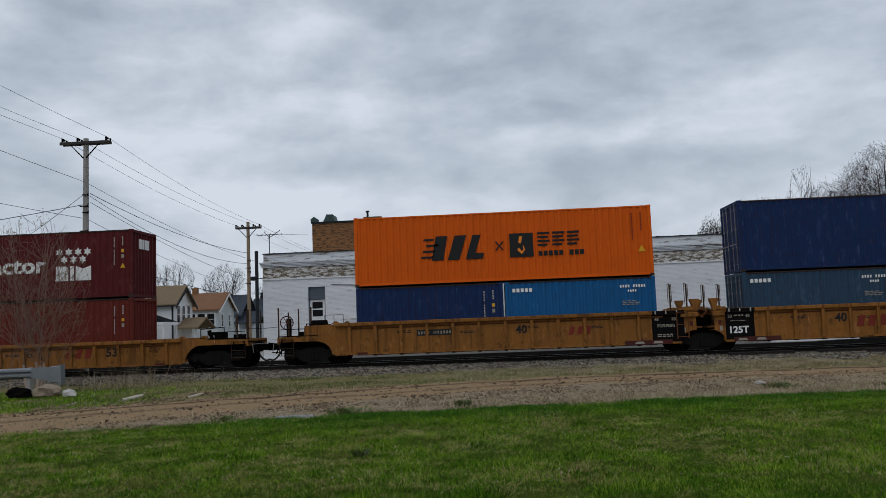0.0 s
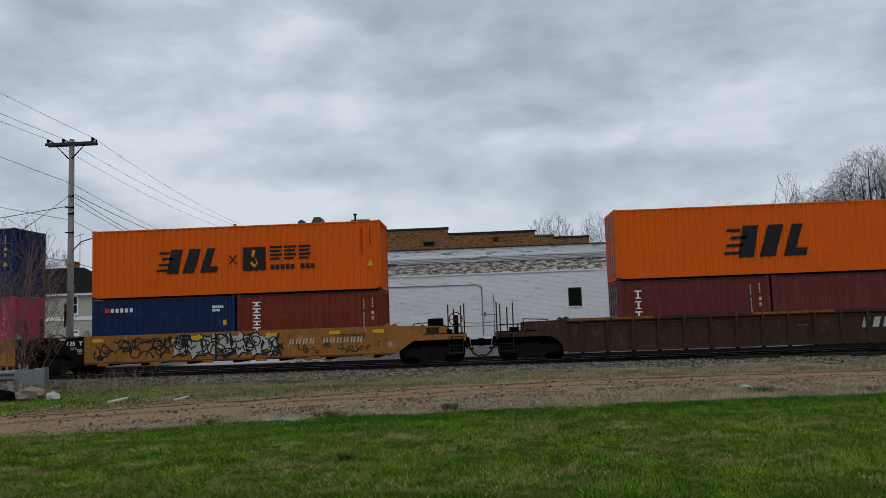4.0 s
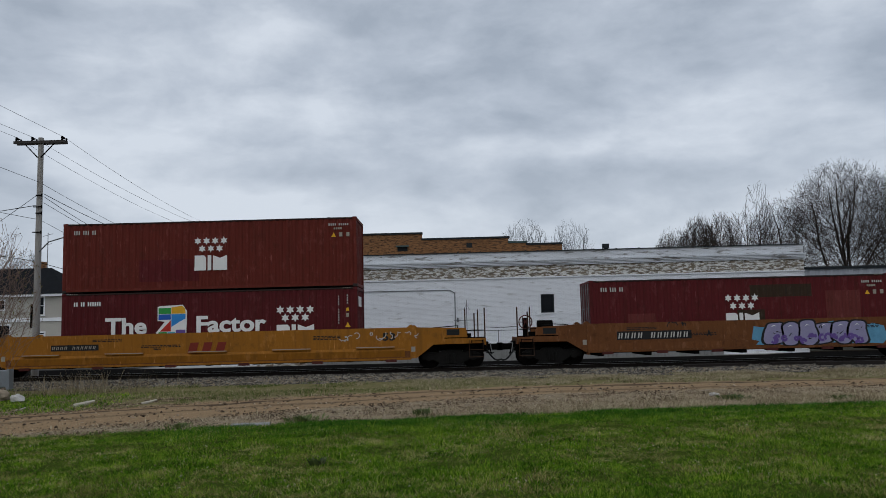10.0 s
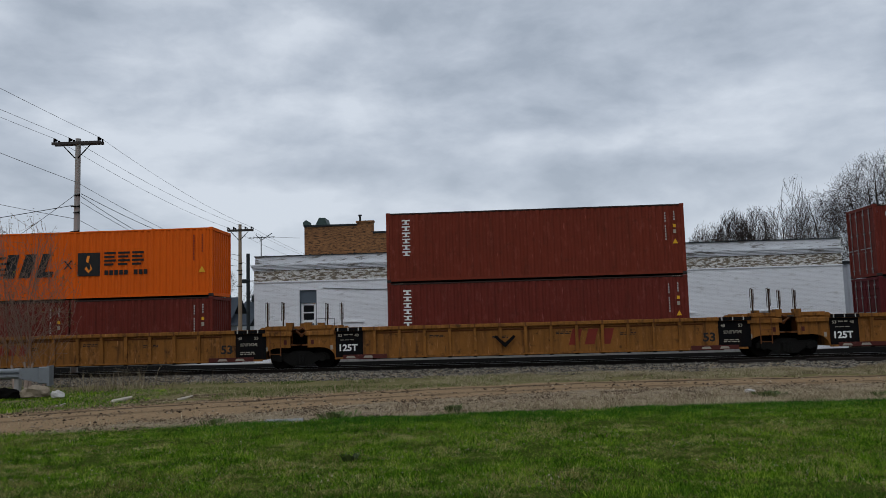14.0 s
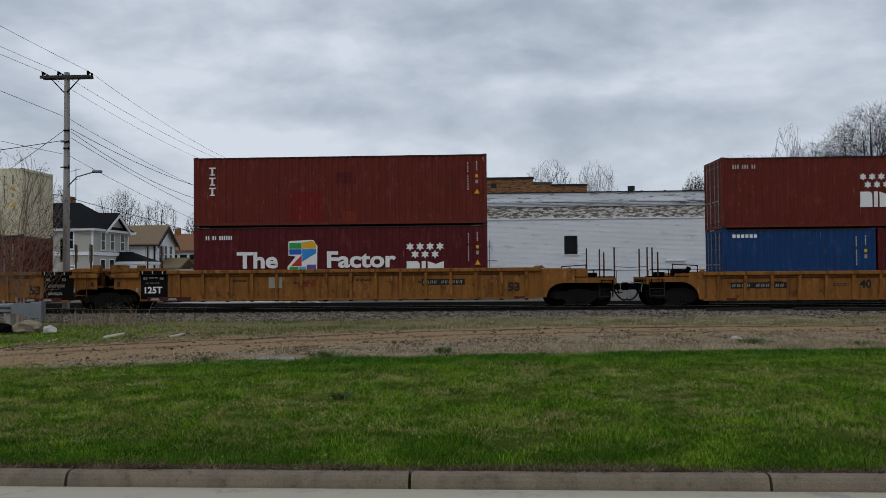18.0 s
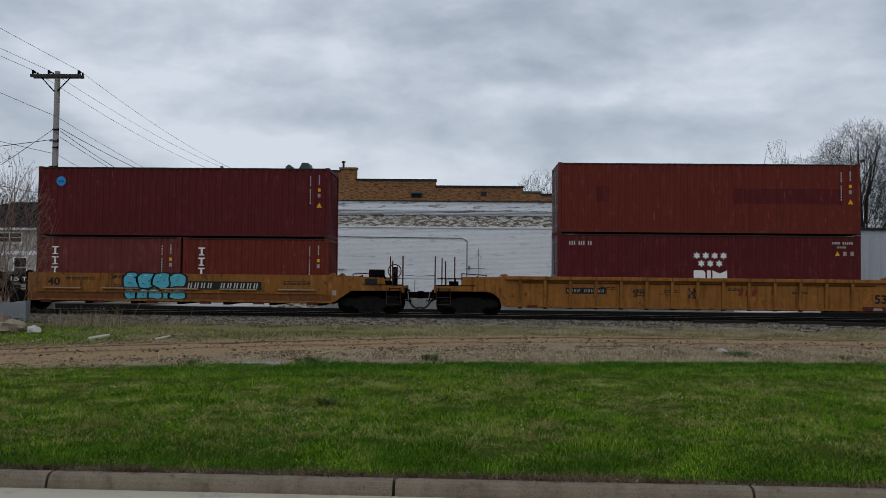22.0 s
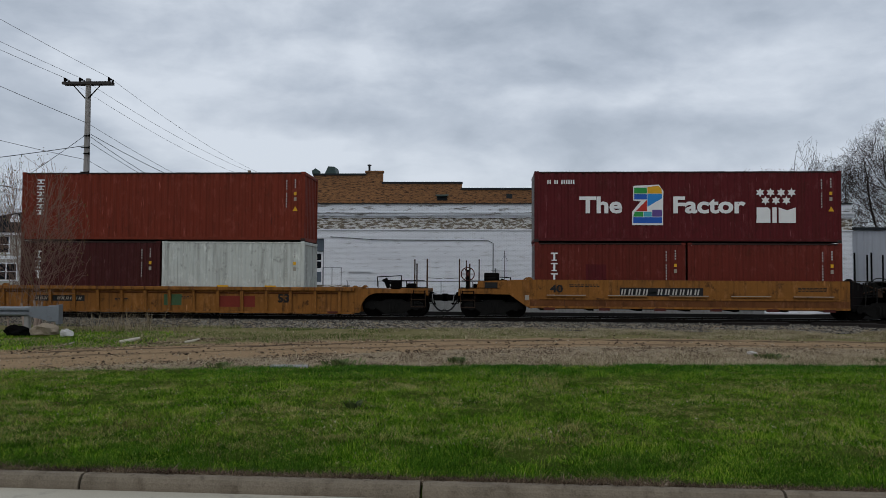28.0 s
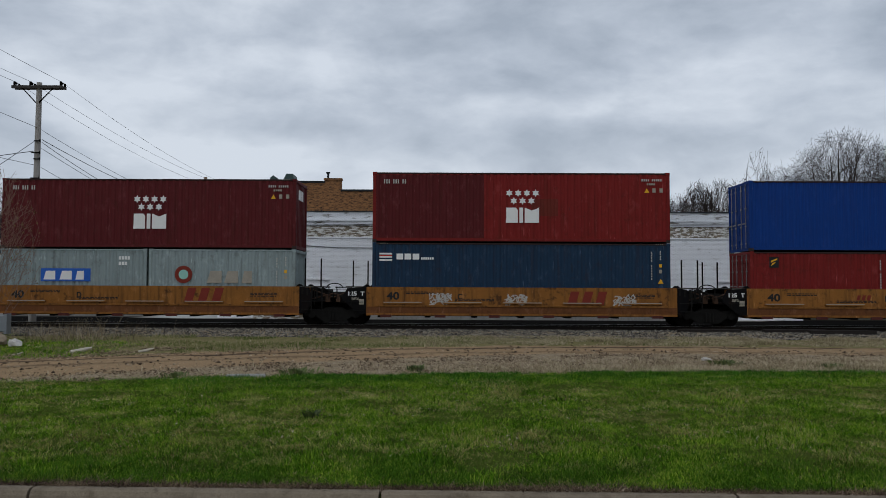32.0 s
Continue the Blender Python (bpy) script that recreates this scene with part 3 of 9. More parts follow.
def mark_slant(th, L, H, x=2.8, z=0.98, k=1.0, pair=True):
    """Black slanted blocks with speed lines, and beside them a square emblem with bars."""
    s = Shape()
    for i, (a, w) in enumerate(((0.06, 0.42), (0.16, 0.5), (0.02, 0.5), (-0.06, 0.5))):
        zz = z + k * (0.82 - i * 0.24)
        s.prism_y([(x + a * k, zz), (x + (a + w) * k, zz), (x + (a + w + 0.06) * k, zz + 0.09 * k), (x + (a + 0.06) * k, zz + 0.09 * k)], -0.006, 0.004)
    for pts in ([(0.40, 0), (0.88, 0), (1.08, 1.0), (0.60, 1.0)],
                [(1.06, 0), (1.54, 0), (1.86, 1.0), (1.38, 1.0)],
                [(1.80, 0), (2.50, 0), (2.56, 0.24), (2.2, 0.24), (2.46, 1.0), (2.12, 1.0)]):
        s.prism_y([(x + a * k, z + b * k) for a, b in pts], -0.006, 0.004)
    part("slanted_marking", s, INK["black"], th, "black painted blocks with speed lines")
    if pair:
        a, b = 5.82, z + 0.32
        s = Shape()
        s.prism_y([(a, b), (a + 0.05, b - 0.02), (a + 0.36, b + 0.34), (a + 0.31, b + 0.37)], -0.006, 0.004)
        s.prism_y([(a + 0.31, b - 0.02), (a + 0.36, b), (a + 0.05, b + 0.37), (a, b + 0.34)], -0.0075, 0.004)
        part("cross_marking", s, INK["black"], th)
        poly(th, [(6.42, z), (7.38, z), (7.38, z + 0.98), (6.42, z + 0.98)], "black")
        poly(th, [(6.82, z + 0.85), (6.95, z + 0.85), (6.88, z + 0.55), (6.78, z + 0.6)], "orange", depth=0.01)
        poly(th, [(6.72, z + 0.3), (6.9, z + 0.12), (7.05, z + 0.3), (6.95, z + 0.52), (6.98, z + 0.3), (6.9, z + 0.24), (6.8, z + 0.4)], "orange", depth=0.01)
        s = Shape()
        for i in range(3):
            c = 7.56 + i * 0.6
            for dz, w in ((0.5, 0.5), (0.34, 0.44), (0.18, 0.5), (0.02, 0.4)):
                s.box(c, c + w, -0.006, 0.004, z + 0.4 + dz, z + 0.49 + dz)
        part("emblem_marking", s, INK["black"], th)
        bars(th, 7.58, z + 0.02, 0.16, 0.2, "black", 9, 0.05, skip=(5,))
    bars(th, L - 0.82, H - 0.4, 0.05, 0.08, "rust_red", 10, 0.03, True)
    bars(th, L - 0.46, H - 0.38, 0.05, 0.08, "rust_red", 7, 0.03, True)
    poly(th, [(L - 0.60, 1.0), (L - 0.30, 1.0), (L - 0.45, 1.26)], "yellow")


def mark_slant_big(th, L, H):
    mark_slant(th, L, H, 4.4, 0.75, 1.28, False)


def mark_upright(th, L, H, n=6, x=0.66, z=None, w=0.34, h=0.19, gap=0.07):
    """White serif-like blocks one below another."""
    z = H - 0.5 if z is None else z
    s = Shape()
    for i in range(n):
        b = z - i * (h + gap)
        s.box(x + w * 0.36, x + w * 0.64, -0.006, 0.004, b, b + h)
        s.box(x, x + w, -0.0075, 0.004, b + h - 0.05, b + h)
        s.box(x + w * 0.1, x + w * 0.9, -0.0075, 0.004, b, b + 0.04)
    part("upright_marking", s, INK["white"], th, "column of white painted marks")
    plates(th, L, H)


def mark_upright4(th, L, H):
    mark_upright(th, L, H, 6 if L > 8 else 5)


def mark_three(th, L, H):
    mark_upright(th, L, H, 3, 0.66, H - 0.75, 0.28, 0.33, 0.09)


def mark_name(th, L, H, ink="yellow", x=0.55):
    bars(th, x, H - 0.62, 0.17, 0.22, ink, 5, 0.10)
    bars(th, x + 0.02, H - 1.95, 0.08, 0.1, "worn")
    plates(th, L, H)


def mark_name_white(th, L, H):
    bars(th, 0.55, H - 0.56, 0.22, 0.2, "red", 1)
    bars(th, 0.82, H - 0.55, 0.12, 0.17, "white", 5, 0.08)
    bars(th, L - 0.95, H - 0.5, 0.06, 0.1, "white", 6, 0.02)
    bars(th, L - 0.95, H - 0.64, 0.06, 0.1, "white", 4, 0.02)
    bars(th, L - 0.5, H - 1.2, 0.14, 0.2, "yellow")


def mark_frames(th, L, H):
    """A big hollow square and two block figures in pale paint."""
    x, b, t = 3.98, H - 1.9, H - 0.42
    s = Shape()
    for q in ((x, x + 0.24, b, t), (x + 1.15, x + 1.4, b, t), (x + 0.24, x + 1.15, t - 0.24, t), (x + 0.24, x + 1.15, b, b + 0.2)):
        s.box(q[0], q[1], -0.006, 0.004, q[2], q[3])
    part("frame_marking", s, INK["silver"], th, "pale painted hollow square")
    n = x + 1.56
    poly(th, [(n, b), (n + 0.7, b), (n + 1.22, t), (n + 0.52, t)], "silver")
    e = n + 1.36
    for k in range(3):
        zz = b + k * (t - b - 0.3) / 2
        poly(th, [(e, zz), (e + 1.26, zz), (e + 1.26, zz + 0.3), (e, zz + 0.3)], "silver")
    plates(th, L, H)


def disc(th, x, z, r, ink):
    poly(th, [(x + r * math.cos(i * math.pi / 9), z + r * math.sin(i * math.pi / 9)) for i in range(18)], ink)
    bars(th, x - r * 0.6, z - 0.03, r * 0.16, 0.06, "worn", 5, r * 0.08)


def mark_disc(th, L, H):
    disc(th, 0.98, H - 0.62, 0.2, "light_blue")
    plates(th, L, H)


def mark_plain(th, L, H):
    plates(th, L, H)


def mark_label(th, L, H):
    bars(th, L - 1.42, H - 0.42, 0.06, 0.11, "white", 11, 0.045, skip=(4, 10))
    bars(th, L - 1.12, H - 0.60, 0.055, 0.09, "white", 4, 0.04)
    bars(th, L - 1.36, H - 0.98, 0.15, 0.03, "worn", 3, 0.05)
    bars(th, L - 1.36, H - 1.05, 0.2, 0.03, "worn", 3, 0.05)
    bars(th, L - 1.36, H - 1.12, 0.12, 0.03, "worn", 4, 0.05)
    bars(th, 0.3, H - 0.44, 0.12, 0.15, "white", 5, 0.05)
    bars(th, 0.2, 0.2, 0.08, 0.3, "worn")


def mark_small(th, L, H):
    bars(th, 0.4, H - 0.36, 0.12, 0.14, "white", 6, 0.05)
    plates(th, L, H)


def mark_board(th, L, H):
    """A small pale board with a yellow upper half."""
    poly(th, [(0.62, H - 0.82), (1.9, H - 0.82), (1.9, H - 0.24), (0.62, H - 0.24)], "silver")
    poly(th, [(0.8, H - 0.5), (1.88, H - 0.3), (1.88, H - 0.26), (0.8, H - 0.26)], "yellow", depth=0.009)
    bars(th, 0.86, H - 0.78, 0.13, 0.2, "blue", 6, 0.03)
    part("mast_marking", Shape().box(0.66, 0.76, -0.009, 0.004, H - 0.8, H - 0.3), INK["blue"], th)
    patch(th, 3.1, 0.95, 2.2, 1.2, "sky_blue_faded")
    patch(th, 7.0, 0.65, 2.3, 1.5, "sky_blue_faded")
    patch(th, 5.55, 0.32, 1.35, 1.4, "sky_blue_deep")
    patch(th, 4.0, 0.2, 1.0, 0.7, "sky_blue_deep")
    plates(th, L, H)


def mark_flag(th, L, H):
    s = Shape()
    for i in range(3):
        s.box(0.3, 0.82, -0.006, 0.004, H - 0.5 - i * 0.13, H - 0.43 - i * 0.13)
    part("flag_marking", s, INK["white"], th, "white and red striped flag")
    bars(th, 0.3, H - 0.57, 0.52, 0.05, "red")
    bars(th, 1.0, H - 0.7, 0.27, 0.24, "white", 3, 0.06)
    bars(th, 2.0, H - 0.7, 0.07, 0.09, "white", 6, 0.02)
    plates(th, L, H)


def mark_square(th, L, H):
    poly(th, [(0.78, H - 0.66), (1.16, H - 0.66), (1.16, H - 0.22), (0.78, H - 0.22)], "black")
    poly(th, [(0.84, H - 0.46), (1.1, H - 0.34), (1.1, H - 0.28), (0.84, H - 0.38)], "yellow", depth=0.009)
    poly(th, [(0.84, H - 0.6), (0.98, H - 0.5), (1.05, H - 0.44), (0.92, H - 0.46)], "yellow", depth=0.009)
    plates(th, L, H)


def mark_board_blue(th, L, H):
    poly(th, [(1.7, H - 1.35), (3.75, H - 1.35), (3.75, H - 0.82), (1.7, H - 0.82)], "blue")
    for i, w in enumerate((0.48, 0.5, 0.34)):
        x = 1.82 + i * 0.66
        poly(th, [(x, H - 1.28), (x + w, H - 1.28), (x + w, H - 0.92), (x + w * 0.2, H - 0.92)], "white", depth=0.009)
    bars(th, L - 1.15, H - 0.45, 0.09, 0.14, "white", 4, 0.03)
    bars(th, L - 1.15, H - 0.68, 0.09, 0.14, "white", 3, 0.03)


def mark_ring_grey(th, L, H):
    r = [(1.45 + 0.36 * math.cos(i * math.pi / 9), H - 1.05 + 0.36 * math.sin(i * math.pi / 9)) for i in range(18)]
    poly(th, r, "rust_red")
    poly(th, [(1.45 + 0.2 * math.cos(i * math.pi / 9), H - 1.05 + 0.2 * math.sin(i * math.pi / 9)) for i in range(18)], "mint", depth=0.009)
    for i, w in enumerate((0.62, 0.58, 0.42)):
        x = 2.4 + i * 0.72
        poly(th, [(x, H - 1.4), (x + w, H - 1.4), (x + w, H - 0.9), (x + w * 0.25, H - 0.9)], "worn")
    plates(th, L, H)


LABELS = {
    "orange": "bright orange", "maroon": "dark maroon", "dark_maroon": "brownish maroon", "oxide": "oxide red", "brick_red": "brick red", "faded_red": "faded red",
    "bright_red": "red", "navy": "navy blue", "slate_navy": "slate navy blue", "blue": "royal blue", "sky_blue": "light blue", "mid_blue": "mid blue",
    "steel_blue": "weathered steel blue", "cream": "cream", "magenta": "magenta pink", "grey": "weathered pale grey", "off_white": "rust-streaked off-white"}


def container(color, length, height, mark, x, z, top):
    """A corrugated freight container; x: its left end along the train, z: its underside over the rail."""
    what = "forty-foot" if length > 8 else "twenty-foot"
    th = empty("shipping_container")
    where = "stacked on another container" if top else "sunk in a well car"
    tagged(th, f"{LABELS[color]} {what} corrugated steel container {where}", "shipping container", "containers on the train")
    d, m = box_meshes(length, height), PAINT[color]
    part("frame", d["frame"], m, th)
    for y in (0.0, WID - 0.06):
        if color in ("cream", "off_white", "orange", "magenta", "grey"):
            part("top_rail", d["top_rail"], m, th, at=(0, y, height))
        else:
            part("top_rail", d["top_rail"], RAILSHADE, th, "grimy top rail with the seam's shade painted in", (0, y, height))
    part("side_panel", d["near"], m, th)
    part("side_panel", d["far"], m, th)
    part("front_wall", d["front_wall"], m, th)
    part("roof", d["roof"], m, th)
    part("floor", d["floor"], CAST, th)
    half = WID / 2 - 0.1
    for y in (0.1, WID / 2 + 0.006):
        leaf = part("door", d["door"], m, th, at=(0, y, 0))
        for k in (0.3, 0.75):
            part("lock_rod", d["rod"], ROD, leaf, "galvanised lock rod", at=(0, half * k, 0))
    for cx in (0.0, length - 0.178):
        for cy in (0.0, WID - 0.162):
            for cz in (0.0, height - 0.118):
                part("corner_casting", d["casting"], m if cz else CAST, th, at=(cx, cy, cz))
    mark(th, length, height)
    if mark in (mark_web, mark_slogan):
        ends = Shape()
        for y0, y1 in ((0.75, 1.1), (1.16, 1.26), (1.32, 1.75)):
            ends.box(length - 0.06, length - 0.044, y0, y1, height - 0.78, height - 0.36)
        part("end_marking", ends, INK["white"], th, "white blocks painted on the end wall")
    if color == "cream":
        for k in (0.36, 0.53):
            part("lifting_pocket", Shape().box(length * k - 0.17, length * k + 0.17, -0.004, 0.05, 0.03, 0.15), CAST, th, "dark pocket in the bottom rail")
    MOVERS.append((th, x, -WID / 2, z))
    return th


# ---- well cars ----
def wheelset():
    s = Shape()
    for sign in (-1, 1):
        y = 0.717 * sign
        s.lathe_y([(0.14, y - 0.07), (0.40, y - 0.065), (0.425, y - 0.06), (0.425, y + 0.05), (0.46, y + 0.062) if sign < 0 else (0.425, y + 0.062), (0.39, y + 0.07), (0.14, y + 0.07)] if sign < 0 else
                  [(0.14, y - 0.07), (0.39, y - 0.07), (0.46, y - 0.062), (0.425, y - 0.05), (0.425, y + 0.06), (0.40, y + 0.065), (0.14, y + 0.07)], 0, 0, 20)
        s.lathe_y([(0.09, y - 0.3 if sign < 0 else y + 0.07), (0.09, y - 0.07 if sign < 0 else y + 0.3)], 0, 0, 10)
        for i in range(3):
            w = i * 2 * math.pi / 3
            s.box(0.26 * math.cos(w) - 0.03, 0.26 * math.cos(w) + 0.03, y - 0.085, y + 0.085, 0.26 * math.sin(w) - 0.03, 0.26 * math.sin(w) + 0.03)
    s.lathe_y([(0.085, -0.7), (0.085, 0.7)], 0, 0, 10)
    return s.mesh("wheelset")


WHEELSET = wheelset()


def side_frame_mesh():
    s = Shape()
    s.prism_y([(-1.2, 0.36), (-1.2, 0.56), (-0.95, 0.66), (-0.5, 0.62), (-0.35, 0.72), (0.35, 0.72), (0.5, 0.62), (0.95, 0.66), (1.2, 0.56), (1.2, 0.36), (0.72, 0.34), (0.4, 0.14), (-0.4, 0.14), (-0.72, 0.34)], -0.09, 0.09)
    s.box(-0.22, 0.22, -0.13, 0.13, 0.22, 0.58)
    for x in (-0.9, 0.9):
        s.lathe_y([(0.15, -0.15), (0.15, 0.12)], x, 0.44, 10)
    for x in (-0.14, 0.0, 0.14):
        s.tube((x, -0.12, 0.2), (x, -0.12, 0.56), 0.055, n=8)
    return s.mesh("side_frame")


SIDE_FRAME = side_frame_mesh()
TRUCK_BOLSTER = Shape().box(-0.2, 0.2, -1.0, 1.0, 0.42, 0.74).box(-0.45, 0.45, -0.25, 0.25, 0.55, 0.86).mesh("bolster")
WHEELS = []


def truck(car, x):
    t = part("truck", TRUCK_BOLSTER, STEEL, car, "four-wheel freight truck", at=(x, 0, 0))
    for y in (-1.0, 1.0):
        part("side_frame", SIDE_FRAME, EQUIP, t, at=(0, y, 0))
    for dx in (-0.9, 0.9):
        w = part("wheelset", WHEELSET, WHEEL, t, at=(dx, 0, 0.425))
        WHEELS.append((w, car, x + dx, dx))
    return t


POST = {}


def post_mesh(h, loop):
    if (h, loop) not in POST:
        s = Shape().box(-0.027, 0.027, -0.025, 0.025, 0, h)
        if loop:
            s.tube((-0.08, 0, h - 0.75), (-0.08, 0, h + 0.02), 0.013, n=5).tube((-0.08, 0, h), (0.0, 0, h + 0.03), 0.013, n=5).tube((0.06, 0, h - 0.7), (0.06, 0, h), 0.013, n=5)
        POST[(h, loop)] = s.mesh("guide_post")
    return POST[(h, loop)]


def ladder(parent, x, y, z0, z1, mat):
    s = Shape()
    for dx in (0.0, 0.44):
        s.box(x + dx, x + dx + 0.035, y - 0.03, y, z0, z1)
    n = max(2, int((z1 - z0) / 0.3))
    for i in range(n):
        z = z0 + 0.06 + i * (z1 - z0 - 0.1) / (n - 1)
        s.box(x, x + 0.47, y - 0.034, y - 0.008, z, z + 0.025)
    part("ladder", s, mat, parent)


def brake_gear(car, x, mat, sign):
    """Air reservoir, brake cylinder and hand-brake wheel on an end platform."""
    part("air_reservoir", Shape().tube((x - 0.3, 0.5, 1.62), (x + 0.35, 0.5, 1.62), 0.24, n=14), STEEL, car, "dusty steel air tank")
    part("brake_cylinder", Shape().tube((x - 0.2, -0.4, 1.5), (x + 0.2, -0.4, 1.5), 0.17, n=12).box(x + 0.2, x + 0.5, -0.45, -0.35, 1.45, 1.55), STEEL, car)
    wheel = Shape()
    hx = x + sign * 0.95
    yw = -1.28
    for i in range(14):
        a, b = i * math.pi / 7, (i + 1) * math.pi / 7
        wheel.tube((hx + 0.27 * math.cos(a), yw, 1.78 + 0.27 * math.sin(a)), (hx + 0.27 * math.cos(b), yw, 1.78 + 0.27 * math.sin(b)), 0.022, n=5, caps=False)
    for i in range(3):
        a = i * math.pi / 3
        wheel.tube((hx - 0.27 * math.cos(a), yw, 1.78 - 0.27 * math.sin(a)), (hx + 0.27 * math.cos(a), yw, 1.78 + 0.27 * math.sin(a)), 0.016, n=5)
    wheel.tube((hx, yw, 1.78), (hx, yw + 0.3, 1.78), 0.03, n=6)
    part("hand_brake_wheel", wheel, PAINT["panel_red"], car, "hand-brake wheel")
    part("brake_stand", Shape().box(hx - 0.09, hx + 0.09, -1.0, -0.85, 1.1, 1.95), STEEL, car)


def coupler(car, x, sign):
    s = Shape()
    s.box(min(x - sign * 0.75, x - sign * 0.1), max(x - sign * 0.75, x - sign * 0.1), -0.11, 0.11, 0.66, 0.92)
    s.bevel_box(min(x - sign * 0.14, x + sign * 0.1), max(x - sign * 0.14, x + sign * 0.1), -0.2, 0.16, 0.64, 0.96, 0.04)
    part("coupler", s, STEEL, car, "cast steel knuckle coupler")
    h = Shape()
    last = None
    for i in range(9):
        u = i / 8
        p = (x - sign * (0.62 - 0.62 * u), -0.35, 0.80 - 0.56 * math.sin(u * math.pi * 0.62))
        if last:
            h.tube(last, p, 0.04, n=6, caps=False)
        last = p
    part("brake_hose", h, INK["black"], car, "rubber air hose")
    part("draft_gear", Shape().box(min(x - sign * 1.1, x - sign * 0.5), max(x - sign * 1.1, x - sign * 0.5), -0.35, 0.35, 0.6, 1.02).tube((x - sign * 0.7, -0.95, 0.86), (x - sign * 0.7, 0.95, 0.86), 0.07, n=8).box(min(x - sign * 0.62, x - sign * 0.5), max(x - sign * 0.62, x - sign * 0.5), -0.7, 0.7, 0.78, 1.0), STEEL, car)
    part("brake_pipe", Shape().tube((x - sign * 0.5, -0.62, 0.84), (x - sign * 0.36, -0.62, 0.5), 0.03, n=6), STEEL, car)
    part("sill_step", Shape().tube((x - sign * 0.62, -1.1, 1.0), (x - sign * 0.62, -1.1, 0.58), 0.02, n=5).tube((x - sign * 0.62, -1.1, 0.58), (x - sign * 0.3, -1.1, 0.58), 0.02, n=5), STEEL, car)
    part("uncoupling_lever", Shape().tube((x - sign * 0.45, -1.3, 0.95), (x - sign * 0.45, 1.3, 0.95), 0.016, n=5).tube((x - sign * 0.45, -1.3, 0.95), (x - sign * 0.4, -1.3, 0.6), 0.016, n=5), ROD, car)


def arch(x0, x1, zlo, zhi, sign):
    """A run of points from the low edge up into a wheel arch."""
    pts = []
    for i in range(7):
        a = i / 6 * math.pi / 2
        pts.append((x0 + (x1 - x0) * (1 - math.cos(a)), zlo + (zhi - zlo) * math.sin(a)))
    return pts


def scribble(car, x, z, w, h, ink, seed, n=9, y=-1.4, wd=0.035):
    """Loose curling sprayed strokes with no readable meaning."""
    rnd = random.Random(seed)
    s = Shape()
    for k in range(n):
        px, pz = x + w * (k + rnd.random()) / n, z + h * rnd.uniform(0.15, 0.85)
        a, bend = rnd.uniform(0, 6.28), rnd.choice((-1, 1)) * rnd.uniform(0.25, 0.75)
        step = max(0.035, h * rnd.uniform(0.10, 0.17))
        for i in range(rnd.randint(7, 12)):
            if rnd.random() < 0.14:
                a, bend = a + rnd.uniform(1.2, 2.4), -bend
            a += bend
            qx, qz = px + step * math.cos(a), pz + step * math.sin(a)
            if not (x <= qx <= x + w and z <= qz <= z + h):
                a += 2.2
                qx, qz = min(x + w, max(x, px + step * math.cos(a))), min(z + h, max(z, pz + step * math.sin(a)))
            dx, dz = qx - px, qz - pz
            ln = math.hypot(dx, dz)
            if ln > 0.012:
                nx, nz = -dz / ln * wd / 2, dx / ln * wd / 2
                ex, ez = dx / ln * wd * 0.3, dz / ln * wd * 0.3
                s.prism_y([(px + nx - ex, pz + nz - ez), (px - nx - ex, pz - nz - ez), (qx - nx + ex, qz - nz + ez), (qx + nx + ex, qz + nz + ez)], y - 0.006 - 0.0003 * ((k * 3 + i) % 9), y)
            px, pz = qx, qz
    return tagged(part("spray_scrawl", s, INK[ink], car, "sprayed scrawl"), kind="stuff")


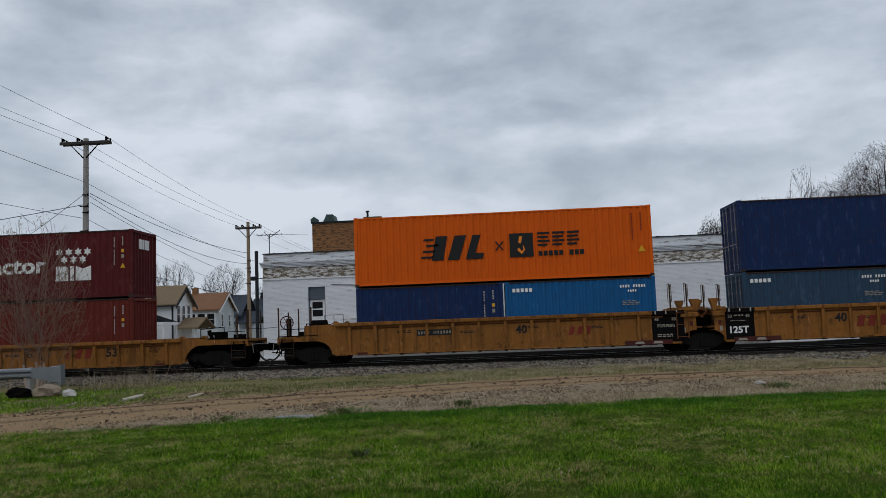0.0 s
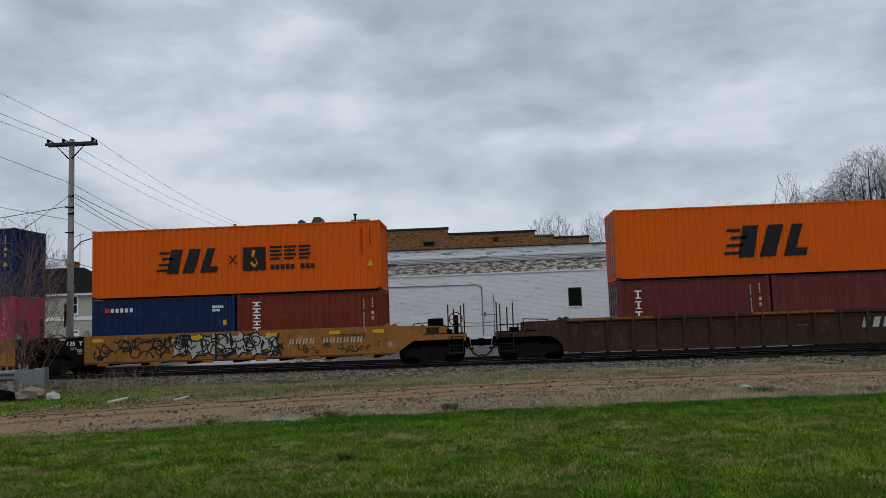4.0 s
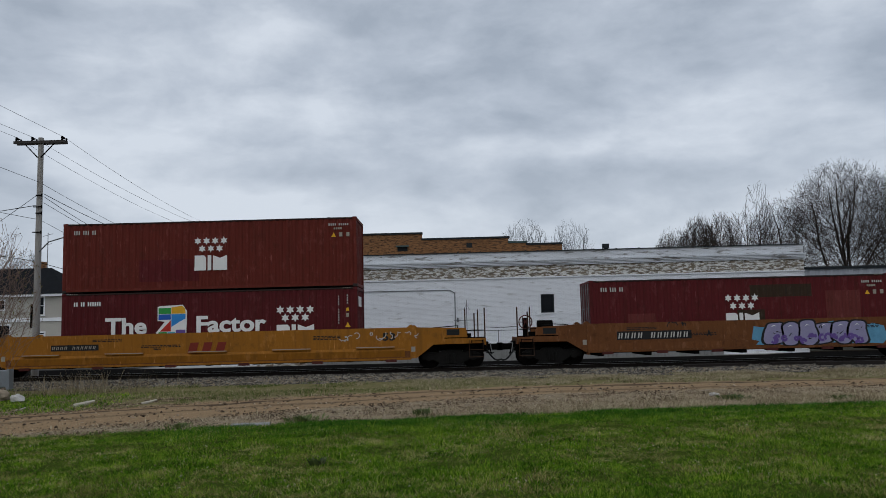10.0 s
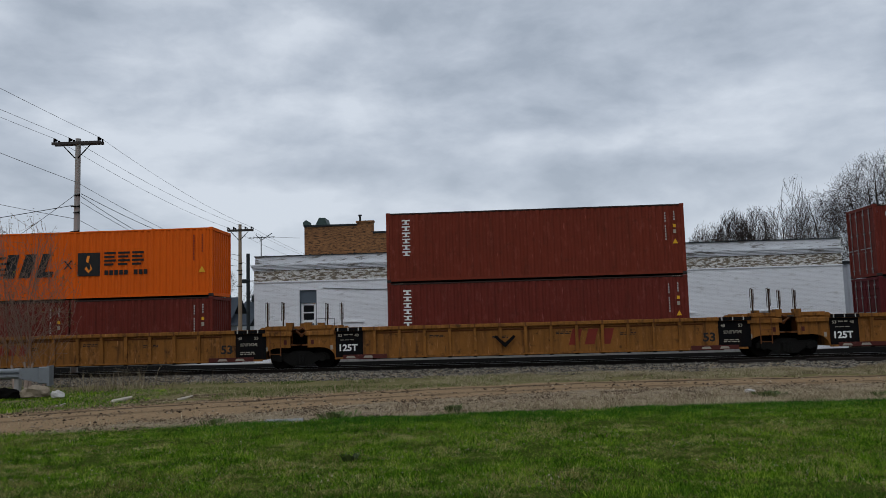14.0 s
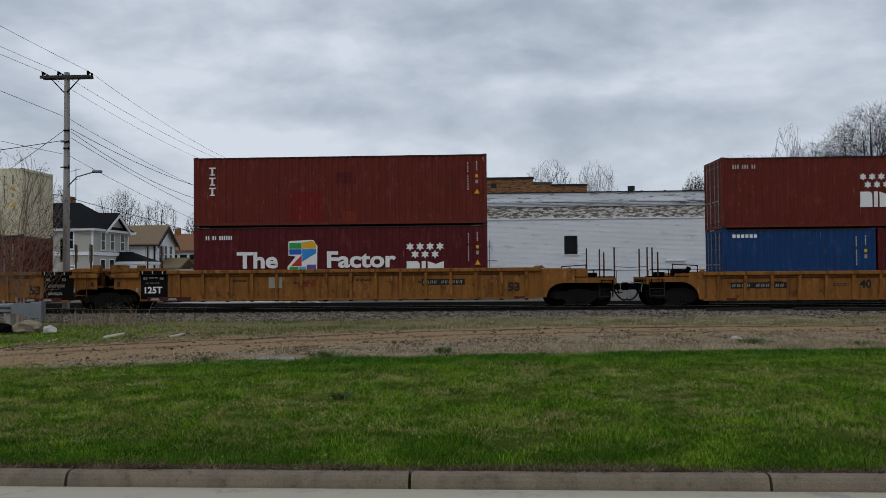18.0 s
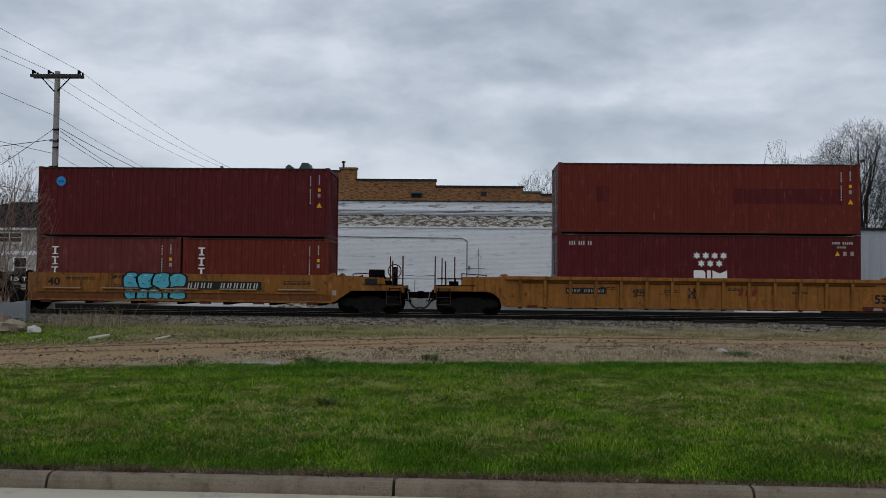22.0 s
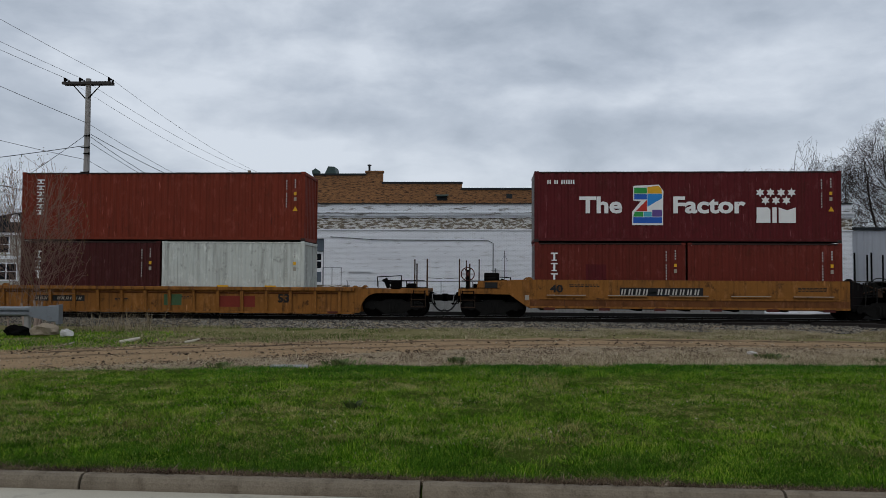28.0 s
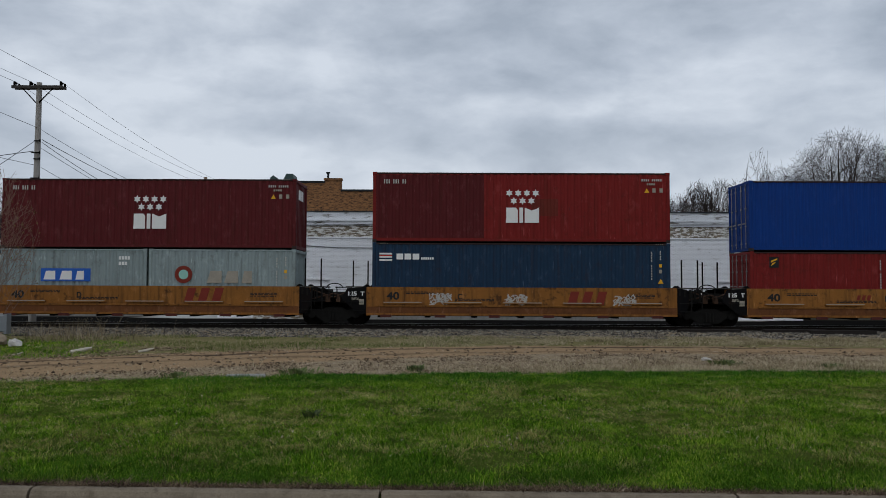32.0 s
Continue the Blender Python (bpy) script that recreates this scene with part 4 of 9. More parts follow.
def blobs(car, x, z, w, h, ink, edge, seed, n, y=-1.4):
    """A row of fat rounded sprayed shapes with dark rims and inner strokes; no letters."""
    rnd = random.Random(seed)
    rim, fill, line, shine = Shape(), Shape(), Shape(), Shape()
    p = w / n
    for k in range(n):
        cx, cz = x + p * (k + 0.5), z + h * 0.5
        ph = [rnd.uniform(0, 6.28) for _ in range(3)]
        ra, rb = p * rnd.uniform(0.52, 0.6), h * rnd.uniform(0.42, 0.48)
        pts = []
        for i in range(26):
            q = i * math.pi / 13
            c, s = math.cos(q), math.sin(q)
            r = 1 + 0.10 * math.sin(2 * q + ph[0]) + 0.08 * math.sin(3 * q + ph[1]) + 0.05 * math.sin(5 * q + ph[2])
            pts.append((cx + ra * r * math.copysign(abs(c) ** 0.7, c), cz + rb * min(1.12, r) * math.copysign(abs(s) ** 0.6, s)))
        o = 0.0015 * (k % 3)
        fill.prism_y(pts, y - 0.013 - o, y - 0.004)
        rim.prism_y([(cx + (a - cx) * (1 + 0.09 / max(0.3, ra)), cz + (b - cz) * (1 + 0.055 / max(0.3, rb))) for a, b in pts], y - 0.0115 - o, y - 0.002)
        for _ in range(2):
            a0, b0 = cx + rnd.uniform(-0.35, 0.2) * p, cz + rnd.uniform(-0.25, 0.25) * h
            an, ln = rnd.uniform(-0.6, 2.0), rnd.uniform(0.18, 0.34) * min(p, h)
            dx, dz = ln * math.cos(an), ln * math.sin(an)
            line.prism_y([(a0 - dz * 0.12, b0 + dx * 0.12), (a0 + dz * 0.12, b0 - dx * 0.12), (a0 + dx, b0 + dz)], y - 0.019, y - 0.004)
        a0, b0 = cx - 0.2 * p, cz + rb * 0.62
        shine.prism_y([(a0, b0), (a0 + 0.16 * p, b0 + 0.05 * h), (a0 + 0.3 * p, b0 + 0.03 * h), (a0 + 0.14 * p, b0 + 0.09 * h)], y - 0.019, y - 0.004)
    part("spray_rim", rim, INK[edge], car, "dark sprayed outline")
    part("spray_fill", fill, INK[ink], car, "sprayed graffiti fill")
    tagged(part("spray_stroke", line, INK[edge], car), kind="stuff")
    tagged(part("spray_shine", shine, INK["white"], car), kind="stuff")


def shards(car, x, z, w, h, ink, edge, seed, n, y=-1.4):
    """A run of overlapping jagged splashes with dark rims and pale streaks; no letters."""
    rnd = random.Random(seed)
    rim, fill, line = Shape(), Shape(), Shape()
    p = w / n
    for k in range(n):
        cx, cz = x + p * (k + 0.5), z + h * rnd.uniform(0.44, 0.56)
        m = rnd.choice((9, 11, 13))
        turn = rnd.uniform(0, 1)
        pts = []
        for i in range(m):
            q = (i + turn) * 2 * math.pi / m
            r = rnd.uniform(0.95, 1.25) if i % 2 else rnd.uniform(0.55, 0.8)
            pts.append((cx + r * p * 0.58 * math.cos(q), max(z, min(z + h, cz + r * h * 0.46 * math.sin(q)))))
        o = 0.0008 * (k % 4)
        fill.prism_y(pts, y - 0.016 - o, y - 0.003)
        rim.prism_y([(cx + (a - cx) * 1.24 + 0.03, cz + (b - cz) * 1.12 - 0.03) for a, b in pts], y - 0.0115 - o, y - 0.002)
        for _ in range(4):
            a0, b0 = cx + rnd.uniform(-0.4, 0.3) * p, cz + rnd.uniform(-0.3, 0.3) * h
            an, ln = rnd.choice((0.5, 0.7, 0.9)), rnd.uniform(0.12, 0.3) * h
            dx, dz = ln * math.cos(an), ln * math.sin(an)
            line.prism_y([(a0 - dz * 0.1, b0 + dx * 0.1), (a0 + dz * 0.1, b0 - dx * 0.1), (a0 + dx, b0 + dz)], y - 0.022, y - 0.004)
    tagged(part("spray_rim", rim, INK[edge], car, "dark sprayed outline"), kind="stuff")
    tagged(part("spray_fill", fill, INK[ink], car, "sprayed graffiti splashes"), kind="stuff")
    tagged(part("spray_stroke", line, INK[edge], car), kind="stuff")


GLYPHS = {
    "K": ((0.22, 0.02, 0.30, 0.98), (0.28, 0.45, 0.78, 0.98), (0.34, 0.55, 0.98, 0.05)),
    "A": ((0.10, 0.02, 0.42, 0.95), (0.42, 0.95, 0.62, 0.95), (0.62, 0.95, 0.92, 0.02), (0.22, 0.36, 0.80, 0.36)),
    "R": ((0.14, 0.02, 0.18, 0.96), (0.18, 0.93, 0.75, 0.90), (0.75, 0.90, 0.72, 0.56), (0.72, 0.54, 0.18, 0.48), (0.45, 0.52, 1.0, 0.04)),
    "E": ((0.22, 0.06, 0.18, 0.94), (0.18, 0.93, 0.9, 0.93), (0.2, 0.52, 0.72, 0.54), (0.2, 0.08, 0.95, 0.12)),
    "H": ((0.18, 0.02, 0.12, 0.96), (0.82, 0.02, 0.86, 0.92), (0.15, 0.48, 0.84, 0.50)),
    "i": ((0.5, 0.10, 0.42, 0.52), (0.40, 0.76, 0.44, 0.84)),
    "W": ((0.10, 0.95, 0.26, 0.08), (0.26, 0.08, 0.50, 0.72), (0.50, 0.72, 0.76, 0.08), (0.76, 0.08, 0.92, 0.98)),
    "X": ((0.06, 0.06, 0.62, 0.98), (0.10, 0.96, 0.98, 0.06)),
}


def sprayed(car, text, z, h, ink, edge, seed, wd=0.17, y=-1.4):
    """Fat sprayed letters, each with its left and right ends, over a dark outline that drips."""
    rnd = random.Random(seed)
    for k, (ch, x0, x1) in enumerate(text):
        fill, rim, fleck = Shape(), Shape(), Shape()
        o = 0.0012 * (k % 3)
        for j, (a, b, c, d) in enumerate(GLYPHS[ch]):
            p, q = Vector((x0 + a * (x1 - x0), z + b * h)), Vector((x0 + c * (x1 - x0), z + d * h))
            t = (q - p).normalized()
            n = Vector((-t.y, t.x))
            e = 0.0003 * j

            def quad(w0, w1, ext, lo=0.0):
                pts = [p - n * w0 - t * ext, q - n * w1 + t * ext, q + n * w1 * 0.4 + t * (ext + 0.05), q + n * w1 + t * ext * 0.6, p + n * w0 - t * ext * 0.7, p - t * (ext + 0.04)]
                return [(v.x + lo, max(z - 0.03, min(z + h + 0.06, v.y - lo))) for v in pts]
            w0, w1 = wd * rnd.uniform(0.85, 1.1), wd * rnd.uniform(0.85, 1.15)
            rim.prism_y(quad(w0 + 0.06, w1 + 0.06, 0.08, 0.025), y - 0.0105 - o - e, y - 0.002)
            fill.prism_y(quad(w0, w1, 0.03), y - 0.0155 - o - e, y - 0.003)
            for _ in range(3):
                u, s, r = rnd.random(), rnd.uniform(-0.8, 0.8) * wd, rnd.uniform(0.015, 0.04)
                f = p + (q - p) * u + n * s
                fleck.prism_y([(f.x + r * math.cos(i * 1.05), f.y + r * math.sin(i * 1.05)) for i in range(6)], y - 0.021, y - 0.004)
        part("spray_rim", rim, INK[edge], car, "dark sprayed outline")
        part("sprayed_letter", fill, INK[ink], car, "fat sprayed letter")
        tagged(part("spray_fleck", fleck, INK["mint"], car), kind="stuff")


def wordmark(car, x, z, h, ink, y=-1.4, panel=None):
    """Three plain slanted blocks."""
    if panel:
        poly(car, [(x - 0.12 * h - 0.15, z - 0.14), (x + 3.2 * h, z - 0.14), (x + 3.2 * h, z + h + 0.12), (x - 0.12 * h - 0.15, z + h + 0.12)], panel, lift=-y)
    s = Shape()
    for i in range(3):
        a = x + i * 1.02 * h
        s.prism_y([(a, z), (a + h * 0.62, z), (a + h * 0.9, z + h), (a + h * 0.28, z + h)], y - 0.012, y)
    part("block_marking", s, INK[ink], car, "faded painted block marks" if ink == "rust_red" else "")


def number_bar(car, x, z, w, y=-1.4, ink="worn", panel="black", h=0.24):
    if panel:
        part("number_panel", Shape().box(x, x + w, y - 0.006, y + 0.002, z, z + h), INK[panel], car, "black number panel")
    s = Shape()
    n = 11
    p = (w - 0.12) / n
    for i in range(n):
        if i != 4:
            for e in (0.0, 0.4):
                q = x + 0.05 + (i + e) * p
                s.prism_y([(q, z + 0.06), (q + 0.2 * p, z + 0.06), (q + 0.34 * p, z + h - 0.06), (q + 0.14 * p, z + h - 0.06)], y - 0.011, y)
    tagged(part("number_marking", s, INK[ink], car), kind="stuff")


def stencil(car, x, z, w, rows, y=-1.4, ink="black", h=0.035):
    """Small worn stencil lines."""
    rnd = random.Random(int(x * 100))
    s = Shape()
    for r in range(rows):
        a = x
        while a < x + w:
            b = a + rnd.uniform(0.06, 0.2)
            s.box(a, min(b, x + w), y - 0.006, y + 0.001, z - r * h * 1.7, z - r * h * 1.7 + h)
            a = b + 0.04
    tagged(part("stencil_marking", s, INK[ink], car), kind="stuff")


def well_car(s, left, right, kind, paintkey, zt, zb, size, text="", joint_l=False, joint_r=False, extra=None, brake=0, label=""):
    """One well car or platform. s: left end of its container; left, right: its joints, along the train."""
    car = empty("well_car")
    m = PAINT[paintkey]
    tagged(car, label, "rail car", "well cars of the train")
    xl, xr = left - s, right - s
    pad = {53: 2.15, 40: 0.85, 41: 0.2}[size]
    a, b = -pad, L40 + pad
    Y = 1.40
    smooth = kind == "smooth"
    # the two long side walls of the well
    for sign in (-1, 1):
        y0, y1 = (-Y, -Y + 0.09) if sign < 0 else (Y - 0.09, Y)
        side = part("side_sill", Shape().prism_y([(a, zb + 0.05), (a + 0.05, zb), (b - 0.05, zb), (b, zb + 0.05), (b, zt - 0.02), (b - 0.03, zt), (a + 0.03, zt), (a, zt - 0.02)], y0, y1), m, car)
        o = -1 if sign < 0 else 1
        yo = o * Y
        if smooth and extra in PLAIN_SIDES:
            part("bottom_lip", Shape().box(a, b, min(yo, yo + o * 0.03), max(yo, yo + o * 0.03), zb, zb + 0.07), PAINT["car_rust"], car)
            for i in range(6):
                x = a + 0.8 + i * (b - a - 1.6) / 5
                part("bottom_bracket", Shape().box(x - 0.22, x + 0.22, min(yo - o * 0.06, yo + o * 0.05), max(yo - o * 0.06, yo + o * 0.05), zb - 0.08, zb + 0.03), m, car)
        elif smooth:
            proud = o * (0.001 if extra is deco_8 and o < 0 else 0.045)
            rail = Shape().box(a + 0.4, b - 0.4, min(yo, yo + proud), max(yo, yo + proud), zb + 0.36, zb + 0.42)
            rail.box(a, b, min(yo, yo + o * 0.02), max(yo, yo + o * 0.02), zb + 0.0, zb + 0.08)
            part("side_rib", rail, m, car)
            for i in range(0 if extra is deco_8 and o < 0 else 5):
                x = a + 0.7 + i * (b - a - 2.9) / 4
                part("step_rail", Shape().box(x, x + 1.55, min(yo, yo + o * 0.10), max(yo, yo + o * 0.10), zb + 0.48, zb + 0.54), m, car)
                if o < 0:
                    part("tread_edge", Shape().box(x, x + 1.55, yo - 0.104, yo - 0.1, zb + 0.515, zb + 0.545), INK["worn"], car, "pale strip along the tread edge")
            for i in range(6):
                x = a + 0.8 + i * (b - a - 1.6) / 5
                part("bottom_bracket", Shape().box(x - 0.22, x + 0.22, min(yo - o * 0.06, yo + o * 0.05), max(yo - o * 0.06, yo + o * 0.05), zb - 0.08, zb + 0.03), PAINT["panel_red"], car)
        else:
            part("top_chord", Shape().bevel_box(a, b, min(yo - o * 0.12, yo + o * 0.15), max(yo - o * 0.12, yo + o * 0.15), zt - 0.13, zt + 0.02, 0.02), m, car)
            part("bottom_chord", Shape().box(a, b, min(yo, yo + o * 0.06), max(yo, yo + o * 0.06), zb, zb + 0.07), m, car)
            n = 16 if size == 53 else 13
            for i in range(n):
                x = a + 0.6 + i * (b - a - 1.2) / (n - 1)
                if (joint_l and x < a + 1.15) or (joint_r and x > b - 1.25):
                    continue
                if size == 53 and (joint_l or joint_r) and L40 + (0.3 if joint_r else 0.68) < x < L40 + (0.98 if joint_r else 1.36):
                    continue
                part("side_post", Shape().prism_x([(yo, zb + 0.04), (yo + o * 0.05, zb + 0.06), (yo + o * 0.13, zt - 0.14), (yo, zt - 0.14)], x - 0.06, x + 0.06), m, car)
                if o < 0:
                    step = (b - a - 1.2) / (n - 1)
                    part("post_foot", Shape().box(x - 0.075, x + 0.075, yo - 0.075, yo - 0.01, zb - 0.045, zb + 0.01), STEEL, car)
                    if x + step < b - 0.5:
                        part("bay_shelf", Shape().prism_x([(yo, zt - 0.27), (yo - 0.055, zt - 0.215), (yo - 0.055, zt - 0.195), (yo, zt - 0.195)], x + 0.075, x + step - 0.075), PAINT["car_rust"], car, "rusty shelf under the top chord")
                    part("chord_strap", Shape().box(x - 0.03, x + 0.03, yo - 0.158, yo - 0.13, zt - 0.135, zt + 0.026), PAINT["car_rust"], car)
    # low angle irons that carry the floor ties
    if zb > 0.3:
        for y in (-Y + 0.12, Y - 0.2):
            part("floor_angle", Shape().box(a + 0.9, b - 0.9, y, y + 0.08, zb - 0.03, zb + 0.1), STEEL, car, "grimy lower angle iron")
    # floor ties under the boxes
    for i in range(7):
        x = 0.25 + i * (L40 - 0.7) / 6
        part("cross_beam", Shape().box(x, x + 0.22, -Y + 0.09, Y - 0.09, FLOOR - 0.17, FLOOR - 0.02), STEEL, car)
    for x0 in (a, b - 0.12):
        part("end_bulkhead", Shape().box(x0, x0 + 0.12, -Y + 0.09, Y - 0.09, FLOOR - 0.1, zt - 0.1), m, car)
    # ends
    for sign, end, edge, art in ((-1, xl, a, joint_l), (1, xr, b, joint_r)):
        black = smooth and art
        em = PAINT["car_black"] if black else m
        stop = end - sign * (0.12 if art else 0.62)
        deck = 1.08 if not art else 1.0
        top = zt if art or smooth else zt - 0.02
        for y0, y1 in ((-Y + 0.02, -Y + 0.08), (Y - 0.08, Y - 0.02)):
            if black:
                pts = [(edge, zb + 0.06), (edge + 0.26, zb + 0.06), (edge + 0.5, zb + 0.45), (edge + 0.5, zt - 0.35), (edge + 0.4, zt - 0.06), (edge, zt)] if sign > 0 else [(edge, zb + 0.06), (edge + sign * 0.32, zb + 0.06), (edge + sign * 0.98, zb + 0.62), (edge + sign * 1.0, zt - 0.42), (edge + sign * 0.78, zt - 0.06), (edge, zt)]
            elif art:
                gap = end - sign * 0.36
                pts = [(edge, zb + 0.06)] + arch(edge + sign * 0.02, edge + sign * 0.62, zb + 0.08, 0.87, sign) + [(gap, 0.87), (gap, top - 0.02), (edge, top)]
            else:
                inner = end - sign * 3.45
                if (inner - edge) * sign < 0.1:
                    inner = edge + sign * 0.1
                if smooth:
                    rise = [(inner + sign * 0.05, zb + 0.08), (inner + sign * 0.7, 0.96)]
                else:
                    rise = arch(inner + sign * 0.05, inner + sign * 0.75, zb + 0.08, 0.98, sign)
                pts = [(edge, zb + 0.05), (inner, zb + 0.05)] + rise + [(stop, 0.98), (stop, 1.16)] + ([(end - sign * 1.36, 1.2), (end - sign * 1.42, top - 0.08)] if smooth else [(end - sign * 1.72, 1.2), (end - sign * 1.76, top - 0.02)]) + [(edge, top)]
            part("end_sill", Shape().prism_y(pts, y0, y1), em, car)
        lo, hi = min(edge, stop), max(edge, stop)
        part("end_deck", Shape().box(lo, hi, -Y + 0.08, Y - 0.08, deck - 0.06, deck), em if black else PAINT["car_rust"], car)
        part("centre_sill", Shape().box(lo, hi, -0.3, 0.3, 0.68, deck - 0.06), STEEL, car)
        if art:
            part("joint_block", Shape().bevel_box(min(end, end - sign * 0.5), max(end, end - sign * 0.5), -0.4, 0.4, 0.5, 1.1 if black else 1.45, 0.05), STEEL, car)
            if not black:
                def span(p, q):
                    return min(end - sign * p, end - sign * q), max(end - sign * p, end - sign * q)
                far = abs(end - edge) - 0.12
                for o in (-1, 1):
                    yy = sorted((o * (Y + 0.04), o * (Y - 0.22)))
                    part("coaming", Shape().bevel_box(*span(0.3, far), *yy, zt - 0.02, zt + 0.14, 0.015), em, car)
                    yy = sorted((o * (Y + 0.13), o * (Y - 0.02)))
                    part("ledge", Shape().bevel_box(*span(0.28, far + 0.1), *yy, zt - 0.27, zt - 0.09, 0.02), em, car)
                    yy = sorted((o * (Y + 0.05), o * (Y - 0.26)))
                    p, q = span(0.24, 0.52)
                    if size == 40:
                        horn = [(p + 0.07, zt - 0.05), (q - 0.07, zt - 0.05), (q - 0.06, zt + 0.14), (q + 0.02, zt + 0.36), (q + 0.02, zt + 0.44), (p - 0.02, zt + 0.44), (p - 0.02, zt + 0.36), (p + 0.06, zt + 0.14)]
                    else:
                        horn = [(p + 0.04, zt - 0.05), (q - 0.04, zt - 0.05), (q, zt + 0.16), (q, zt + 0.27), (p, zt + 0.27), (p, zt + 0.16)]
                    part("end_horn", Shape().prism_y(horn, *yy), em, car, "upright steel end horn")
                p, q = span(0.5, 0.62)
                part("slot_cover", Shape().box(p, q, -Y + 0.008, -Y + 0.019, zt - 0.62, zt - 0.44), PAINT["panel_red"], car)
                p, q = span(far - 0.08, far + 0.02)
                part("data_plate", Shape().box(p, q, -Y + 0.008, -Y + 0.019, zt - 0.86, zt - 0.68), INK["worn"], car)
                part("joint_link", Shape().tube((end - sign * 0.36, -0.85, zt + 0.02), (end + sign * 0.05, -0.85, zt - 0.3), 0.05, n=6).tube((end - sign * 0.4, -0.7, zt - 0.12), (end, -0.7, zt + 0.04), 0.06, n=6), PAINT["car_rust"], car, "rusty diagonal linkage")
            else:
                part("brake_rigging", Shape().tube((min(stop, edge) + 0.1, -0.7, 0.95), (max(stop, edge) - 0.1, -0.7, 1.2), 0.05, n=6).tube((stop, -0.9, 1.25), (stop - sign * 0.9, -0.9, 0.9), 0.04, n=6), STEEL, car)
            if black and sign > 0:
                cl = Shape().bevel_box(end - 0.72, end - 0.25, -0.95, 0.5, 0.98, 1.46, 0.04).tube((end - 0.1, -0.6, 1.2), (end + 0.62, -0.6, 1.2), 0.17, n=10)
                cl.tube((end - 0.5, -1.05, 1.52), (end + 0.55, -1.05, 1.08), 0.045, n=6).box(end + 0.25, end + 0.7, -1.1, -0.8, 0.9, 1.34)
                part("brake_equipment", cl, EQUIP, car, "black brake valves and tank between platforms")
            if black:
                lit = Shape()
                for k in range(5):
                    q = edge + sign * (0.12 + 0.2 * k)
                    lit.box(q - 0.03, q + 0.03, -Y + 0.0, -Y + 0.025, zt - 0.3 - 0.06 * k, zt - 0.05)
                near = -Y + 0.06
                clutter = Shape().tube((edge + sign * 0.55, near, zt - 0.12), (end - sign * 0.05, near, zt - 0.42), 0.03, n=6)
                clutter.tube((edge + sign * 0.5, near + 0.15, zt - 0.5), (end - sign * 0.02, near + 0.15, zt - 0.28), 0.035, n=6)
                clutter.box(min(end - sign * 0.3, end - sign * 0.12), max(end - sign * 0.3, end - sign * 0.12), near, near + 0.2, zt - 0.62, zt - 0.36)
                part("brake_linkage", clutter, PAINT["car_brown"], car, "rusty brown rods and links")
                frame_bars = Shape().tube((edge + sign * 0.62, near - 0.05, 0.8), (edge + sign * 0.62, near - 0.05, zt + 0.02), 0.02, n=5)
                frame_bars.tube((edge + sign * 0.62, near - 0.05, zt - 0.02), (end - sign * 0.1, near - 0.05, zt - 0.02), 0.022, n=5)
                frame_bars.tube((end - sign * 0.16, near - 0.05, zt - 0.02), (end - sign * 0.16, near - 0.05, zt - 0.5), 0.018, n=5)
                part("deck_frame", frame_bars, EQUIP, car, "dusty pipe frame, lit tone painted in, under the walkway")
                if sign < 0:
                    stencil(car, edge - 0.62, zt - 0.46, 0.3, 3, -Y + 0.016, "worn", 0.022)
                    part("valve_wheel", Shape().tube((end + 0.34, near - 0.02, zt - 0.34), (end + 0.34, near + 0.02, zt - 0.34), 0.1, n=12), EQUIP, car)
                if sign > 0:
                    part("stiffener", lit, EQUIP, car, "upright stiffeners on the end plate")
                loop = Shape()
                for k in range(8):
                    u, w = k / 8 * math.pi, (k + 1) / 8 * math.pi
                    loop.tube((end - sign * 0.34 * math.cos(u), -0.9, zt - 0.06 + 0.2 * math.sin(u)), (end - sign * 0.34 * math.cos(w), -0.9, zt - 0.06 + 0.2 * math.sin(w)), 0.022, n=5, caps=False)
                if sign > 0:
                    part("air_hose", loop, INK["black"], car, "rubber hose arched between platforms")
                part("grab_rail", Shape().tube((edge + sign * 0.1, -Y - 0.04, 0.95), (edge + sign * 0.75, -Y - 0.04, 0.95), 0.014, n=5).tube((edge + sign * 0.1, -Y - 0.04, 0.62), (edge + sign * 0.6, -Y - 0.04, 0.62), 0.014, n=5), EQUIP, car)
            # cast guide cones, ladder, walkway
            part("walkway", Shape().box(lo + (0.1 if sign > 0 or not black else 0.4), hi - (0.1 if sign < 0 or not black else 0.4), -Y + 0.1, Y - 0.1, zt - 0.03, zt + 0.02), TREAD, car, "dusty steel grating walkway with its lit tone painted in")
            if sign > 0:
                ladder(car, (edge + 0.5) if black else stop - 1.05, -Y - 0.14, 0.55, zt - 0.04, EQUIP if black else PAINT["car_rust"])
            for dx in ((0.5, 1.15) if smooth else (0.66, 1.31)):
                y = -Y + 0.12 if sign > 0 else Y - 0.12
                part("guide_post", post_mesh((2.36 if extra in PLAIN_SIDES else 2.72) - zt, not smooth or extra in PLAIN_SIDES), PAINT["car_black"] if smooth else PAINT["car_brown"], car, at=(end - sign * dx, y, zt))
        else:
            for dx, y, h in ((0.66, -Y + 0.1, 1.3), (0.86, Y - 0.1, 1.3), (1.08, -Y + 0.1, 1.1), (1.42, Y - 0.1, 1.35)):
                part("guide_post", post_mesh(h, False), PAINT["car_brown"], car, at=(end - sign * dx, y, 1.1))
            part("end_rail", Shape().box(min(stop, stop - sign * 0.06), max(stop, stop - sign * 0.06), -Y, Y, 0.9, 1.18), m, car)
